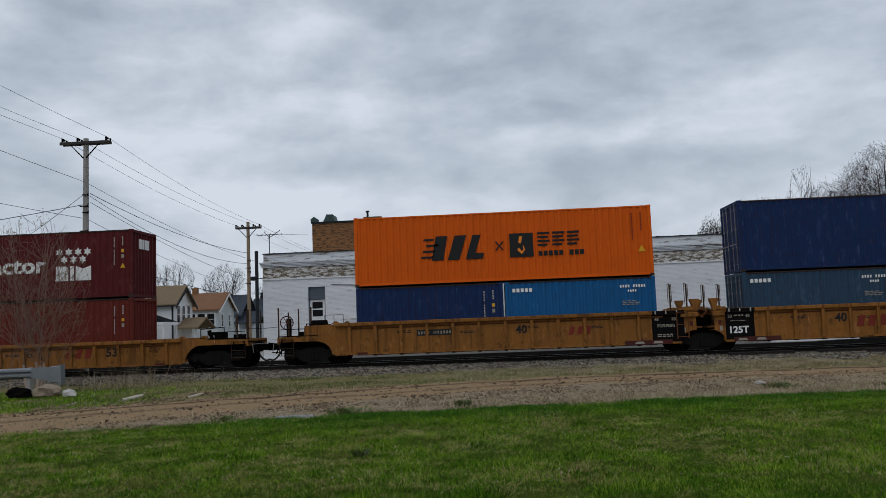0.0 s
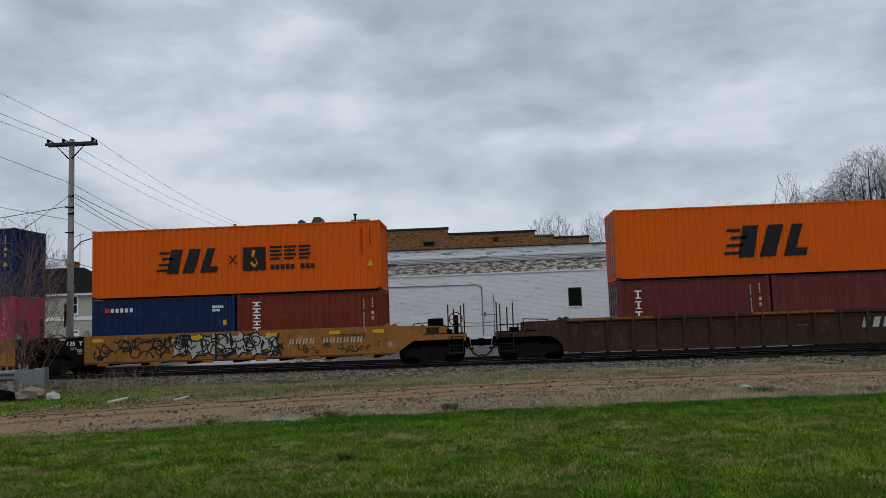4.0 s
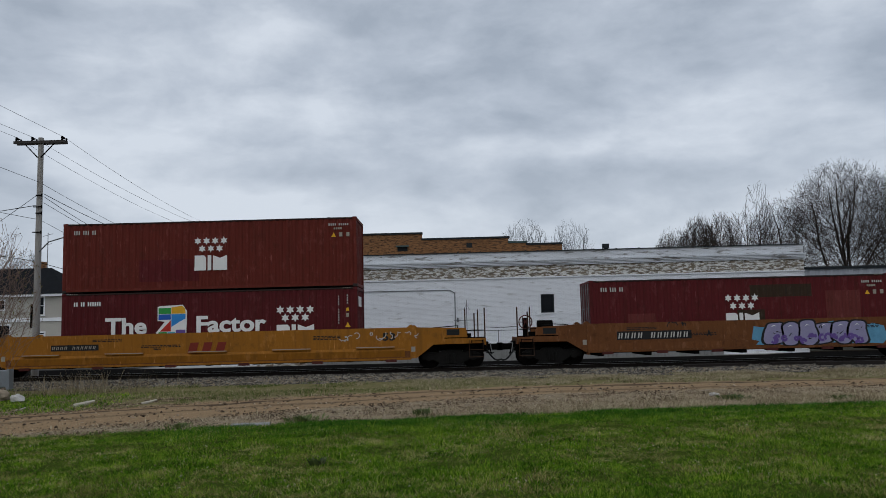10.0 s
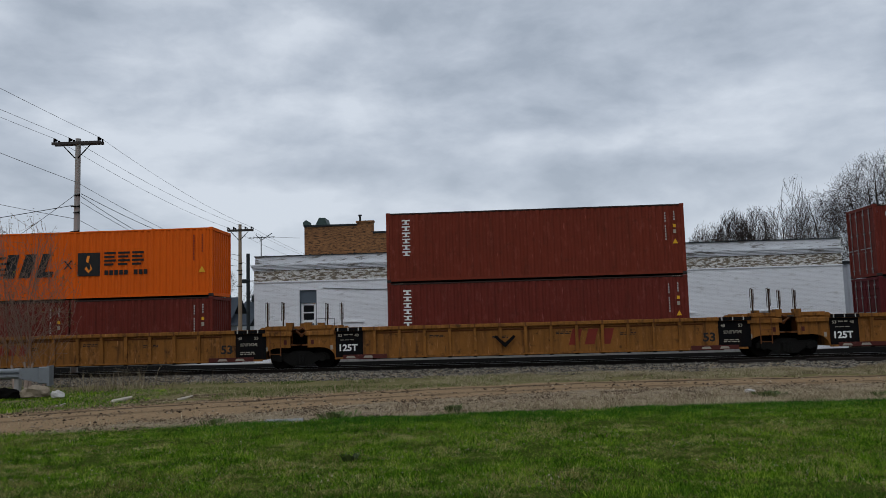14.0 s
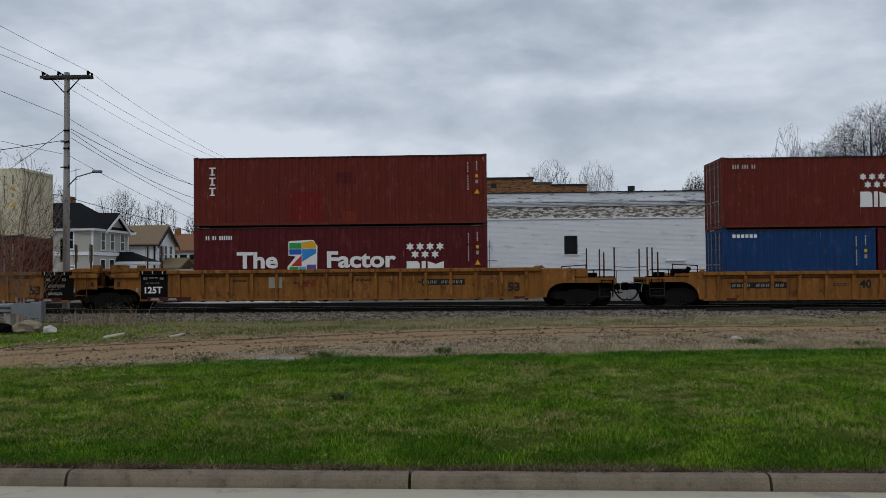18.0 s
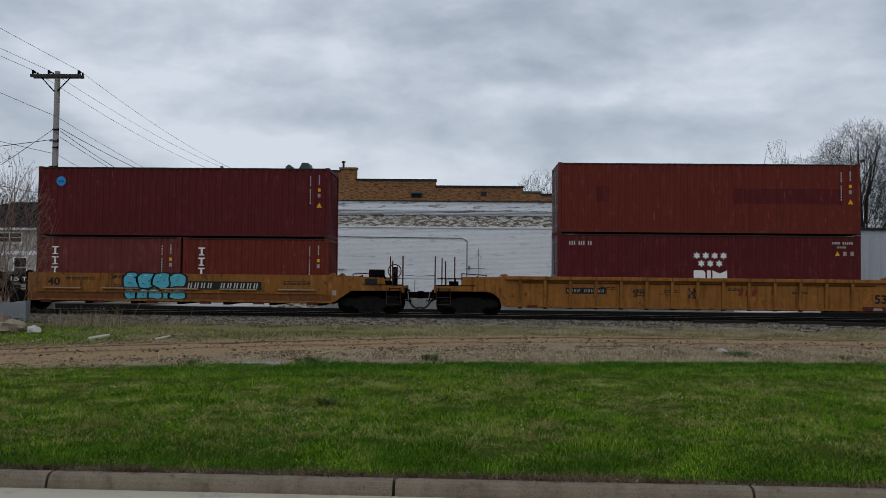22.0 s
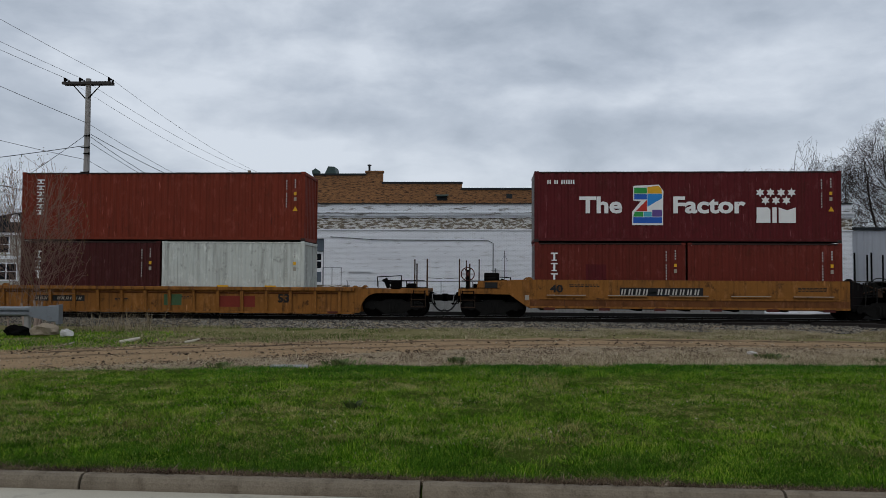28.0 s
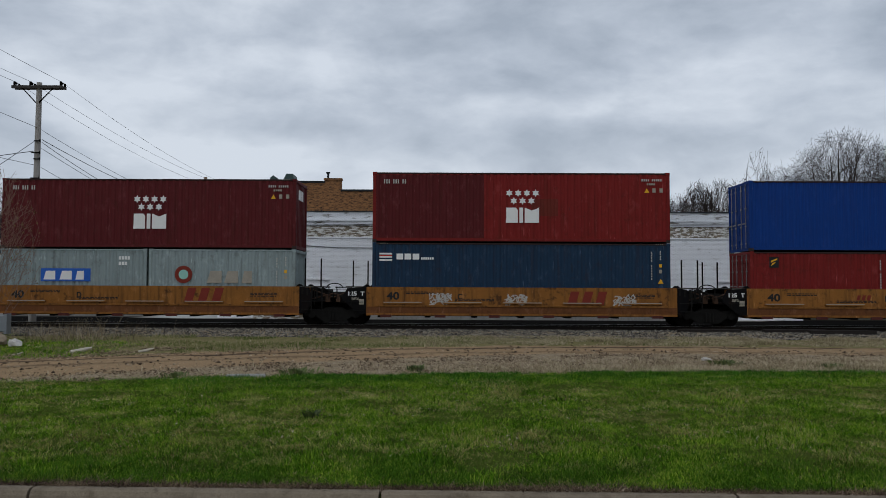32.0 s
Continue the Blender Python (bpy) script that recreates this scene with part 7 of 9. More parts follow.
def fast_mesh(name, v, f):
    me = bpy.data.meshes.new(name)
    me.vertices.add(len(v))
    me.vertices.foreach_set("co", np.asarray(v, np.float32).ravel())
    k = f.shape[1]
    me.loops.add(f.size)
    me.loops.foreach_set("vertex_index", f.astype(np.int32).ravel())
    me.polygons.add(len(f))
    me.polygons.foreach_set("loop_start", np.arange(0, f.size, k, dtype=np.int32))
    me.polygons.foreach_set("loop_total", np.full(len(f), k, dtype=np.int32))
    me.update(calc_edges=True)
    return me


def island_material(name, stops, rough=0.9, scale=0.35, spec=0.3, chance=0.55):
    """Colour from each piece's own chance and from patches across the ground."""
    m = bpy.data.materials.new(name)
    nt, N, K, bsdf = tree_of(m)
    geo = N("ShaderNodeNewGeometry")
    n = N("ShaderNodeTexNoise")
    n.inputs["Scale"].default_value, n.inputs["Detail"].default_value = scale, 5
    K(geo.outputs["Position"], n.inputs["Vector"])
    a = N("ShaderNodeMath")
    a.operation = "MULTIPLY_ADD"
    a.inputs[1].default_value, a.inputs[2].default_value = chance, -chance / 2
    K(geo.outputs["Random Per Island"], a.inputs[0])
    b = N("ShaderNodeMath")
    b.operation = "ADD"
    K(a.outputs[0], b.inputs[0])
    K(n.outputs["Fac"], b.inputs[1])
    r = N("ShaderNodeValToRGB")
    e = r.color_ramp.elements
    e[0].position, e[0].color = stops[0][0], (*stops[0][1], 1)
    e[1].position, e[1].color = stops[-1][0], (*stops[-1][1], 1)
    for pos, c in stops[1:-1]:
        e.new(pos).color = (*c, 1)
    K(b.outputs[0], r.inputs["Fac"])
    K(r.outputs[0], bsdf.inputs["Base Color"])
    bsdf.inputs["Roughness"].default_value = rough
    bsdf.inputs["Specular IOR Level"].default_value = spec
    return m


STONE = island_material("ballast_stone", [(0.2, (0.03, 0.028, 0.026)), (0.5, (0.112, 0.101, 0.086)), (0.85, (0.335, 0.305, 0.255))], 0.95, 3.0, 0.03)
PEBBLE = island_material("brown_grey_pebble", [(0.2, (0.045, 0.032, 0.022)), (0.5, (0.16, 0.112, 0.073)), (0.85, (0.46, 0.365, 0.255))], 0.95, 3.0, 0.03)
GRASS = island_material("lawn_grass", [(0.12, (0.018, 0.054, 0.003)), (0.40, (0.060, 0.162, 0.006)), (0.60, (0.118, 0.265, 0.010)), (0.90, (0.33, 0.43, 0.05))], 0.85, 1.6, 0.04, 0.85)
KERBGRASS = island_material("lush_kerb_grass", [(0.15, (0.012, 0.036, 0.003)), (0.45, (0.034, 0.098, 0.006)), (0.85, (0.10, 0.20, 0.02))], 0.85, 2.2, 0.04, 0.7)
EDGEGRASS = island_material("deep_green_grass", [(0.15, (0.010, 0.045, 0.004)), (0.45, (0.032, 0.120, 0.009)), (0.88, (0.11, 0.23, 0.03))], 0.85, 2.0, 0.04, 0.7)
STRAW = island_material("dry_grass", [(0.15, (0.13, 0.10, 0.06)), (0.5, (0.34, 0.28, 0.175)), (0.9, (0.58, 0.50, 0.35))], 0.95, 1.0, 0.02)

LITTER = island_material("dead_leaf", [(0.15, (0.08, 0.05, 0.03)), (0.5, (0.25, 0.18, 0.12)), (0.9, (0.55, 0.48, 0.38))], 0.9, 2.0, 0.03, 0.8)
PALESTRAW = island_material("pale_dead_grass", [(0.15, (0.09, 0.08, 0.022)), (0.5, (0.27, 0.24, 0.08)), (0.9, (0.56, 0.50, 0.22))], 0.95, 1.0, 0.03)


def blades(name, label, count, where, height, width, material, seed, lean=0.5):
    rng = np.random.default_rng(seed)
    x, y = where(rng, count)
    n = len(x)
    z = ground_z(x, y) - 0.01
    clump = np.array([noise.noise((a * 0.55, b * 0.55, 5.0)) + 0.6 * noise.noise((a * 1.9, b * 1.9, 2.0)) for a, b in zip(x, y)])
    h = rng.uniform(height[0], height[1], n) * (1 + 0.4 * np.clip(clump, -0.8, 0.9))
    w = rng.uniform(width[0], width[1], n)
    th = rng.uniform(0, 6.28, n)
    le = rng.normal(0, lean, (n, 2)) * h[:, None]
    dx, dy = np.cos(th) * w / 2, np.sin(th) * w / 2
    p0 = np.stack([x - dx, y - dy, z], -1)
    p1 = np.stack([x + dx, y + dy, z], -1)
    mx, my = x + le[:, 0] * 0.4, y + le[:, 1] * 0.4
    p2 = np.stack([mx + dx * 0.8, my + dy * 0.8, z + h * 0.6], -1)
    p3 = np.stack([mx - dx * 0.8, my - dy * 0.8, z + h * 0.6], -1)
    p4 = np.stack([x + le[:, 0], y + le[:, 1], z + h], -1)
    v = np.stack([p0, p1, p2, p3, p4], 1).reshape(-1, 3)
    tri = np.array([(0, 1, 2), (0, 2, 3), (3, 2, 4)])
    f = (tri[None] + 5 * np.arange(n)[:, None, None]).reshape(-1, 3)
    me = fast_mesh(name, v, f)
    me.materials.append(material)
    return tagged(new(name, me), label, "grass", kind="stuff")


def field(x, y, k, o):
    return np.array([noise.noise((a * k, b * k, o)) + 0.5 * noise.noise((a * k * 2.7, b * k * 2.7, o + 4)) for a, b in zip(x, y)])


def lush(x, y):
    """How green the lawn stands: most along its far edge and along the kerb."""
    far = np.exp(-((lawn_edge(x) - 0.7 - y) / 1.3) ** 2) * np.interp(x, [-7, -3, 5, 9], [0.1, 1.0, 1.0, 0.3])
    near = np.exp(-((y - curb_line(x) - 0.35) / 0.7) ** 2)
    return np.clip(0.34 + 0.6 * np.maximum(far, near) + np.interp(x, [-9, -5], [-0.16, 0.0]) + 0.75 * field(x, y, 0.6, 1.0), 0, 1)


def on_green(rng, n):
    x, y = on_lawn(rng, n * 2)
    k = rng.random(len(x)) < 0.32 + 0.8 * lush(x, y)
    return x[k][:n], y[k][:n]


def on_dry(rng, n):
    x, y = on_lawn(rng, n * 3)
    k = rng.random(len(x)) < np.clip(0.45 - 0.9 * lush(x, y) + 1.5 * field(x, y, 2.3, 9.0), 0.015, 1)
    return x[k][:n], y[k][:n]


def on_kerb_side(rng, n):
    x = rng.uniform(-7.5, 7.5, n * 2)
    y = curb_line(x) + 0.26 + np.abs(rng.normal(0, 0.75, n * 2))
    k = rng.random(n * 2) < 0.55 + 0.9 * field(x, y, 1.1, 17.0)
    return x[k][:n], y[k][:n]


def on_clumps(rng, n):
    x, y = on_lawn(rng, n * 5)
    k = field(x, y, 2.6, 51.0) > 0.34
    return x[k][:n], y[k][:n]


def on_specks(rng, n):
    x, y = on_lawn(rng, n * 6)
    k = (field(x, y, 3.4, 61.0) > 0.33) & (rng.random(len(x)) < 1.15 - lush(x, y))
    return x[k][:n], y[k][:n]


def on_far_edge(rng, n):
    x = rng.uniform(-8, 11, n * 3)
    y = lawn_edge(x) + 0.15 - np.abs(rng.normal(0, 0.9, n * 3))
    k = rng.random(n * 3) < np.interp(x, [-7, -3, 5, 10], [0.1, 0.9, 0.9, 0.2]) * (0.6 + 0.9 * field(x, y, 0.9, 27.0))
    return x[k][:n], y[k][:n]


def on_tall(rng, n):
    x, y = on_lawn(rng, n * 3)
    k = (field(x, y, 1.5, 21.0) > 0.22) & (lush(x, y) > 0.35)
    return x[k][:n], y[k][:n]


def on_lawn(rng, n):
    y = 7.2 + 10.5 * rng.random(n * 2) ** 1.25
    x = (rng.random(n * 2) * 2 - 1) * (0.62 * y + 1.2)
    k = (y < lawn_edge(x) + rng.normal(0, 0.25, n * 2)) & (y > curb_line(x) + 0.25 + 0.06 * rng.random(n * 2))
    return x[k][:n], y[k][:n]


def on_verge(rng, n):
    x = rng.uniform(-13, 14, n * 2)
    y = lawn_edge(x) + np.abs(rng.normal(0, 1.6, n * 2))
    k = (np.abs(y - path_mid(x)) > 1.3) & (rng.random(n * 2) < np.interp(x, [-12, -2, 5, 14], [0.02, 0.1, 0.8, 1.0]))
    return x[k][:n], y[k][:n]


def on_strip_dry(rng, n):
    x, y = on_strip(rng, n * 4)
    k = rng.random(len(x)) < np.interp(x, [-8, -2, 3, 12], [0.06, 0.25, 0.8, 1.0])
    return x[k][:n], y[k][:n]


def on_strip_green(rng, n):
    x, y = on_strip(rng, n * 3)
    k = rng.random(len(x)) < np.interp(x, [-8, -2, 3, 12], [1.0, 0.8, 0.45, 0.25])
    return x[k][:n], y[k][:n]


def on_strip(rng, n):
    x = rng.uniform(-19, 19, n * 2)
    lo = path_mid(x) + 1.5
    y = lo + (29.9 - lo) * rng.random(n * 2) ** 0.8
    k = np.array([noise.noise((a * 0.5, b * 0.8, 7.7)) > -0.12 for a, b in zip(x, y)])
    return x[k][:n], y[k][:n]


def on_corner(rng, n):
    x = -9.5 - 10 * rng.random(n * 3) ** 0.8
    lo = path_mid(x) + 2.0
    y = lo + (26.5 - lo) * rng.random(n * 3)
    k = (y > lo) & (rng.random(n * 3) < np.interp(x, [-15, -9.5], [1.0, 0.25])) & (field(x, y, 0.9, 31.0) > -0.3)
    return x[k][:n], y[k][:n]


def on_weeds(rng, n):
    x = rng.normal(-12.7, 1.1, n)
    y = rng.normal(27.2, 1.0, n)
    return x, y


def on_ballast(rng, n):
    y = np.concatenate([rng.uniform(29.3, 32.6, int(n * 0.8)), rng.uniform(32.6, 36.6, n - int(n * 0.8))])
    return rng.uniform(-24, 24, n), y


def on_track_bed(rng, n):
    x = rng.uniform(-15, 14, n * 3)
    y = path_mid(x) + rng.normal(0, 1.6, n * 3) - 0.6
    k = (field(x, y, 1.3, 41.0) > 0.05) & (y > lawn_edge(x) + 0.2)
    return x[k][:n], y[k][:n]


def on_gravel(rng, n):
    x = rng.uniform(-12, 14, n * 2)
    y = rng.uniform(15.5, 24.5, n * 2)
    k = (y > lawn_edge(x) - 0.1) & ((y - path_mid(x) > 1.4) | (y < path_mid(x) - np.interp(x, [-11, -5, 2], [4.0, 2.4, 1.3])) | (rng.random(n * 2) < 0.05))
    return x[k][:n], y[k][:n]


scatter("ballast", "grey crushed stone ballast under the track", 26000, on_ballast, (0.025, 0.06), STONE, 11)
scatter("gravel", "loose gravel beside the dirt track", 22000, on_gravel, (0.01, 0.034), PEBBLE, 12)
scatter("clods", "dark clods and stones lying on the dirt track", 1000, on_track_bed, (0.02, 0.055), PEBBLE, 13, 0.7)
blades("lawn_grass", "green spring lawn grass, thick along its edges", 320000, on_green, (0.028, 0.062), (0.004, 0.008), GRASS, 21)
blades("kerb_grass", "lush dark green grass along the kerb", 70000, on_kerb_side, (0.035, 0.085), (0.004, 0.008), KERBGRASS, 31, 0.4)
blades("dead_lawn_grass", "pale dead grass in patches of the lawn", 105000, on_dry, (0.025, 0.065), (0.004, 0.007), PALESTRAW, 26, 1.0)
blades("clump_grass", "dark green clumps in the lawn", 18000, on_clumps, (0.035, 0.075), (0.006, 0.012), KERBGRASS, 35, 0.6)
blades("straw_specks", "small pale dead tufts scattered in the lawn", 42000, on_specks, (0.03, 0.065), (0.005, 0.009), PALESTRAW, 36, 0.9)
blades("edge_grass", "deep green grass along the lawn's far edge", 30000, on_far_edge, (0.04, 0.09), (0.006, 0.011), EDGEGRASS, 33, 0.35)
blades("tall_lawn_grass", "taller green tufts in the lawn", 18000, on_tall, (0.06, 0.12), (0.006, 0.011), GRASS, 27, 0.45)
blades("leaf_litter", "small dead brown leaves lying in the lawn", 12000, on_lawn, (0.012, 0.03), (0.012, 0.04), LITTER, 30, 1.8)
blades("verge_grass", "dry straw-coloured grass at the lawn's edge", 20000, on_verge, (0.04, 0.13), (0.008, 0.014), STRAW, 22, 0.7)
blades("strip_grass", "thin mixed grass between track and path", 34000, on_strip_green, (0.04, 0.10), (0.012, 0.022), island_material("thin_grass", [(0.2, (0.04, 0.08, 0.012)), (0.5, (0.15, 0.165, 0.05)), (0.85, (0.45, 0.38, 0.23))], 0.95, 0.25, 0.02), 23, 0.6)
blades("strip_straw", "dry straw-coloured grass beside the ballast", 34000, on_strip_dry, (0.04, 0.13), (0.01, 0.018), STRAW, 29, 0.6)
blades("corner_grass", "green grass round the rocks by the guard rail", 26000, on_corner, (0.04, 0.11), (0.012, 0.02), GRASS, 28, 0.6)
blades("tall_weeds", "tall dry weeds by the guard rail", 420, on_weeds, (0.2, 0.85), (0.008, 0.016), island_material("dry_weed_stem", [(0.15, (0.07, 0.05, 0.032)), (0.5, (0.2, 0.155, 0.1)), (0.9, (0.42, 0.35, 0.24))], 0.95, 1.0, 0.02), 24, 0.35)


# ---- the white painted brick building ----
WALL_Y, WALL_L, WALL_R, WALL_T = 48.0, -14.03, 21.0, 6.67


def brick_paint(name, coat, under, lay=(0.5, 0.62), scale=1.2, stretch=(0.35, 1, 2.2), rows=0.075, spread=0.12, joint=0.55):
    """Brick courses under a coat of paint that has flaked off in places."""
    m = bpy.data.materials.new(name)
    nt, N, K, bsdf = tree_of(m)
    co = N("ShaderNodeTexCoord")
    swap = N("ShaderNodeMapping")
    swap.inputs["Rotation"].default_value = (radians(90), 0, 0)
    K(co.outputs["Object"], swap.inputs["Vector"])
    br = N("ShaderNodeTexBrick")
    br.inputs["Scale"].default_value = 1.0
    br.inputs["Brick Width"].default_value = 0.215
    br.inputs["Row Height"].default_value = rows
    br.inputs["Mortar Size"].default_value = 0.008
    br.inputs["Mortar Smooth"].default_value = 0.4
    br.inputs["Color1"].default_value = (*under, 1)
    br.inputs["Color2"].default_value = tint(under, 0.45)
    br.inputs["Mortar"].default_value = tint(under, joint)
    K(swap.outputs[0], br.inputs["Vector"])
    st = N("ShaderNodeMapping")
    st.inputs["Scale"].default_value = stretch
    K(co.outputs["Object"], st.inputs["Vector"])
    n1 = N("ShaderNodeTexNoise")
    n1.inputs["Scale"].default_value, n1.inputs["Detail"].default_value, n1.inputs["Roughness"].default_value = scale, 10, 0.68
    K(st.outputs[0], n1.inputs["Vector"])
    n2 = N("ShaderNodeTexNoise")
    n2.inputs["Scale"].default_value, n2.inputs["Detail"].default_value = 0.35, 6
    K(st.outputs[0], n2.inputs["Vector"])
    coatc = N("ShaderNodeMix")
    coatc.data_type = "RGBA"
    coatc.inputs["A"].default_value, coatc.inputs["B"].default_value = tint(coat, 1 - spread), tint(coat, 1 + spread)
    K(n2.outputs["Fac"], coatc.inputs["Factor"])
    dim = N("ShaderNodeMix")
    dim.data_type = "RGBA"
    dim.blend_type = "MULTIPLY"
    dim.inputs["B"].default_value = (0.74, 0.74, 0.74, 1)
    K(br.outputs["Fac"], dim.inputs["Factor"])
    K(coatc.outputs["Result"], dim.inputs["A"])
    r = N("ShaderNodeMapRange")
    r.inputs["From Min"].default_value, r.inputs["From Max"].default_value = lay
    K(n1.outputs["Fac"], r.inputs["Value"])
    mix = N("ShaderNodeMix")
    mix.data_type = "RGBA"
    K(r.outputs[0], mix.inputs["Factor"])
    K(dim.outputs["Result"], mix.inputs["A"])
    K(br.outputs["Color"], mix.inputs["B"])
    K(mix.outputs["Result"], bsdf.inputs["Base Color"])
    bsdf.inputs["Roughness"].default_value = 0.9
    bsdf.inputs["Specular IOR Level"].default_value = 0.2
    add = N("ShaderNodeMath")
    add.operation = "MULTIPLY_ADD"
    add.inputs[1].default_value = -1.0
    K(br.outputs["Fac"], add.inputs[0])
    K(n1.outputs["Fac"], add.inputs[2])
    b = N("ShaderNodeBump")
    b.inputs["Strength"].default_value, b.inputs["Distance"].default_value = 0.6, 0.015
    K(add.outputs[0], b.inputs["Height"])
    K(b.outputs[0], bsdf.inputs["Normal"])
    return m


WHITE = brick_paint("white_painted_brick", (0.83, 0.845, 0.865), (0.60, 0.58, 0.54), (0.55, 0.75), 2.6, (0.5, 1, 2.4), spread=0.14, joint=0.32)
FLAKED = brick_paint("flaked_paint_band", (0.70, 0.69, 0.65), (0.27, 0.22, 0.16), (0.46, 0.52), 5.5, (0.45, 1, 1.5), rows=0.11, spread=0.3)
PARAPET = brick_paint("stained_white_parapet", (0.70, 0.72, 0.745), (0.27, 0.25, 0.22), (0.535, 0.62), 2.4, (0.35, 1, 2.2), spread=0.2)
BRICK = brick_paint("weathered_orange_brick", (0.30, 0.145, 0.062), (0.085, 0.05, 0.032), (0.47, 0.60), 6.0, (0.45, 1, 2.2), 0.12, 0.45, 0.4)
TRIMWHITE = surface("white_trim_paint", (0.78, 0.79, 0.80), rough=0.7, spread=0.1, scale=3, bump=0.1, stain=(0.3, 0.29, 0.27), stain_amount=0.2)
COPING = surface("tarred_coping", (0.018, 0.022, 0.024), rough=0.7, spread=0.3, scale=2)
GREENCAP = surface("weathered_green_metal", (0.055, 0.085, 0.08), rough=0.6, metal=0.3, spread=0.25, scale=2)
PANE = surface("window_glass", (0.010, 0.012, 0.014), rough=0.2, spread=0.4, scale=3, bump=0.0, gloss=0.12)
GREYDOOR = surface("grey_blue_board", (0.10, 0.125, 0.15), rough=0.7, spread=0.15, scale=2)
PIPE = surface("grey_pipe", (0.16, 0.165, 0.17), rough=0.6, metal=0.4, spread=0.2, scale=4)
METALSIDE = surface("grey_metal_siding", (0.40, 0.42, 0.45), rough=0.6, metal=0.1, spread=0.1, scale=1.0, streak=0.3, stain=(0.2, 0.2, 0.2))


WALKSTONE = surface("pale_walk_concrete", (0.27, 0.27, 0.26), rough=0.95, spread=0.35, scale=1.4, fine=30, bump=0.4, streak=0.5, stain=(0.09, 0.085, 0.075), stain_amount=0.4)
PLINTH = surface("dark_plinth", (0.10, 0.10, 0.08), rough=0.95, spread=0.4, scale=1.6, fine=30, bump=0.4)


def build_white_building():
    b = empty("brick_building", (0, WALL_Y, 0))
    tagged(b, "long low brick building with flaking white paint", "building")
    L, R, T = WALL_L, WALL_R, WALL_T
    dx0, dx1 = -11.25, -10.2
    wx0, wx1 = 5.2, 6.0
    # front wall in panels round the door and the window
    for x0, x1, z0, z1 in ((L, dx0, -0.3, 5.1), (dx0, dx1, 4.52, 5.1), (dx0, dx1, -0.3, 1.7), (dx1, wx0, -0.3, 5.1), (wx0, wx1, 4.04, 5.1), (wx0, wx1, -0.3, 2.93), (wx1, R, -0.3, 5.1)):
        part("wall", Shape().box(x0, x1, 0, 0.34, z0, z1), WHITE, b)
    part("plinth", Shape().box(L, R, -0.035, 0.0, -0.3, 0.2), PLINTH, b, "dark foot of the wall")
    part("wall_band", Shape().box(L, R, 0.012, 0.34, 5.1, 5.78), FLAKED, b, "bare weathered brick where the paint fell off")
    part("parapet", Shape().box(L + 0.05, R, 0.02, 0.34, 6.12, T - 0.05), PARAPET, b)
    for i, (z0, z1, d) in enumerate(((5.78, 5.86, 0.06), (5.86, 5.94, 0.10), (5.94, 6.03, 0.13), (6.03, 6.12, 0.17))):
        part("cornice_course", Shape().box(L - d, R + 0.1, -d, 0.34, z0 + 0.006, z1 - 0.006), PARAPET, b)
    part("string_course", Shape().box(L - 0.05, R, -0.05, 0.0, 5.02, 5.10), WHITE, b)
    part("coping", Shape().box(L, R + 0.05, -0.05, 0.4, T - 0.05, T), COPING, b, "dark tarred coping")
    for i in range(26):
        x = L + 0.7 + i * 1.36
        part("coping_clip", Shape().box(x, x + 0.09, -0.075, 0.0, T - 0.04, T + 0.03), COPING, b)
    part("side_wall", Shape().box(L, L + 0.34, 0.34, 11.6, -0.3, T - 0.05), WHITE, b)
    part("side_wall", Shape().box(R - 0.34, R, 0.34, 11.6, -0.3, T - 0.05), WHITE, b)
    part("roof", Shape().box(L + 0.34, R - 0.34, 0.34, 11.6, T - 0.7, T - 0.5), COPING, b)
    part("back_wall", Shape().box(L, R, 11.6, 11.9, -0.3, T - 0.05), WHITE, b)
    # entrance
    d = part("door", Shape().box(dx0 + 0.06, dx1 - 0.04, 0.16, 0.22, 1.72, 3.74), TRIMWHITE, b, "white half-glazed door with a crossbuck panel")
    part("door_frame", Shape().box(dx0, dx0 + 0.07, 0.08, 0.3, 1.7, 4.52).box(dx1 - 0.05, dx1, 0.08, 0.3, 1.7, 4.52).box(dx0, dx1, 0.08, 0.3, 3.74, 3.82), GREYDOOR, b)
    part("transom", Shape().box(dx0 + 0.07, dx1 - 0.05, 0.14, 0.2, 3.82, 4.52), GREYDOOR, b, "grey boarded transom")
    part("door_pane", Shape().box(dx0 + 0.22, dx1 - 0.2, 0.148, 0.158, 3.2, 3.6), PANE, d)
    part("door_pane", Shape().box(dx0 + 0.22, dx1 - 0.2, 0.148, 0.158, 2.72, 3.12), PANE, d)
    x = Shape()
    x.prism_y([(dx0 + 0.2, 1.85), (dx0 + 0.28, 1.85), (dx1 - 0.18, 2.5), (dx1 - 0.26, 2.5)], 0.135, 0.158)
    x.prism_y([(dx1 - 0.18, 1.85), (dx1 - 0.26, 1.85), (dx0 + 0.2, 2.5), (dx0 + 0.28, 2.5)], 0.138, 0.158)
    part("door_crossbuck", x, GREYDOOR, d)
    part("door_panel", Shape().box(dx0 + 0.2, dx1 - 0.18, 0.15, 0.158, 1.84, 2.52), GREYDOOR, d)
    part("door_crossbuck", Shape().box(dx0 + 0.2, dx1 - 0.18, 0.14, 0.156, 1.80, 1.88).box(dx0 + 0.2, dx1 - 0.18, 0.14, 0.156, 2.48, 2.56), TRIMWHITE, d)
    part("stoop", Shape().box(dx0 - 0.3, dx1 + 1.6, -1.3, 0.0, -0.3, 1.7), FLAKED, b, "raised stoop with peeling white paint")
    rl = Shape()
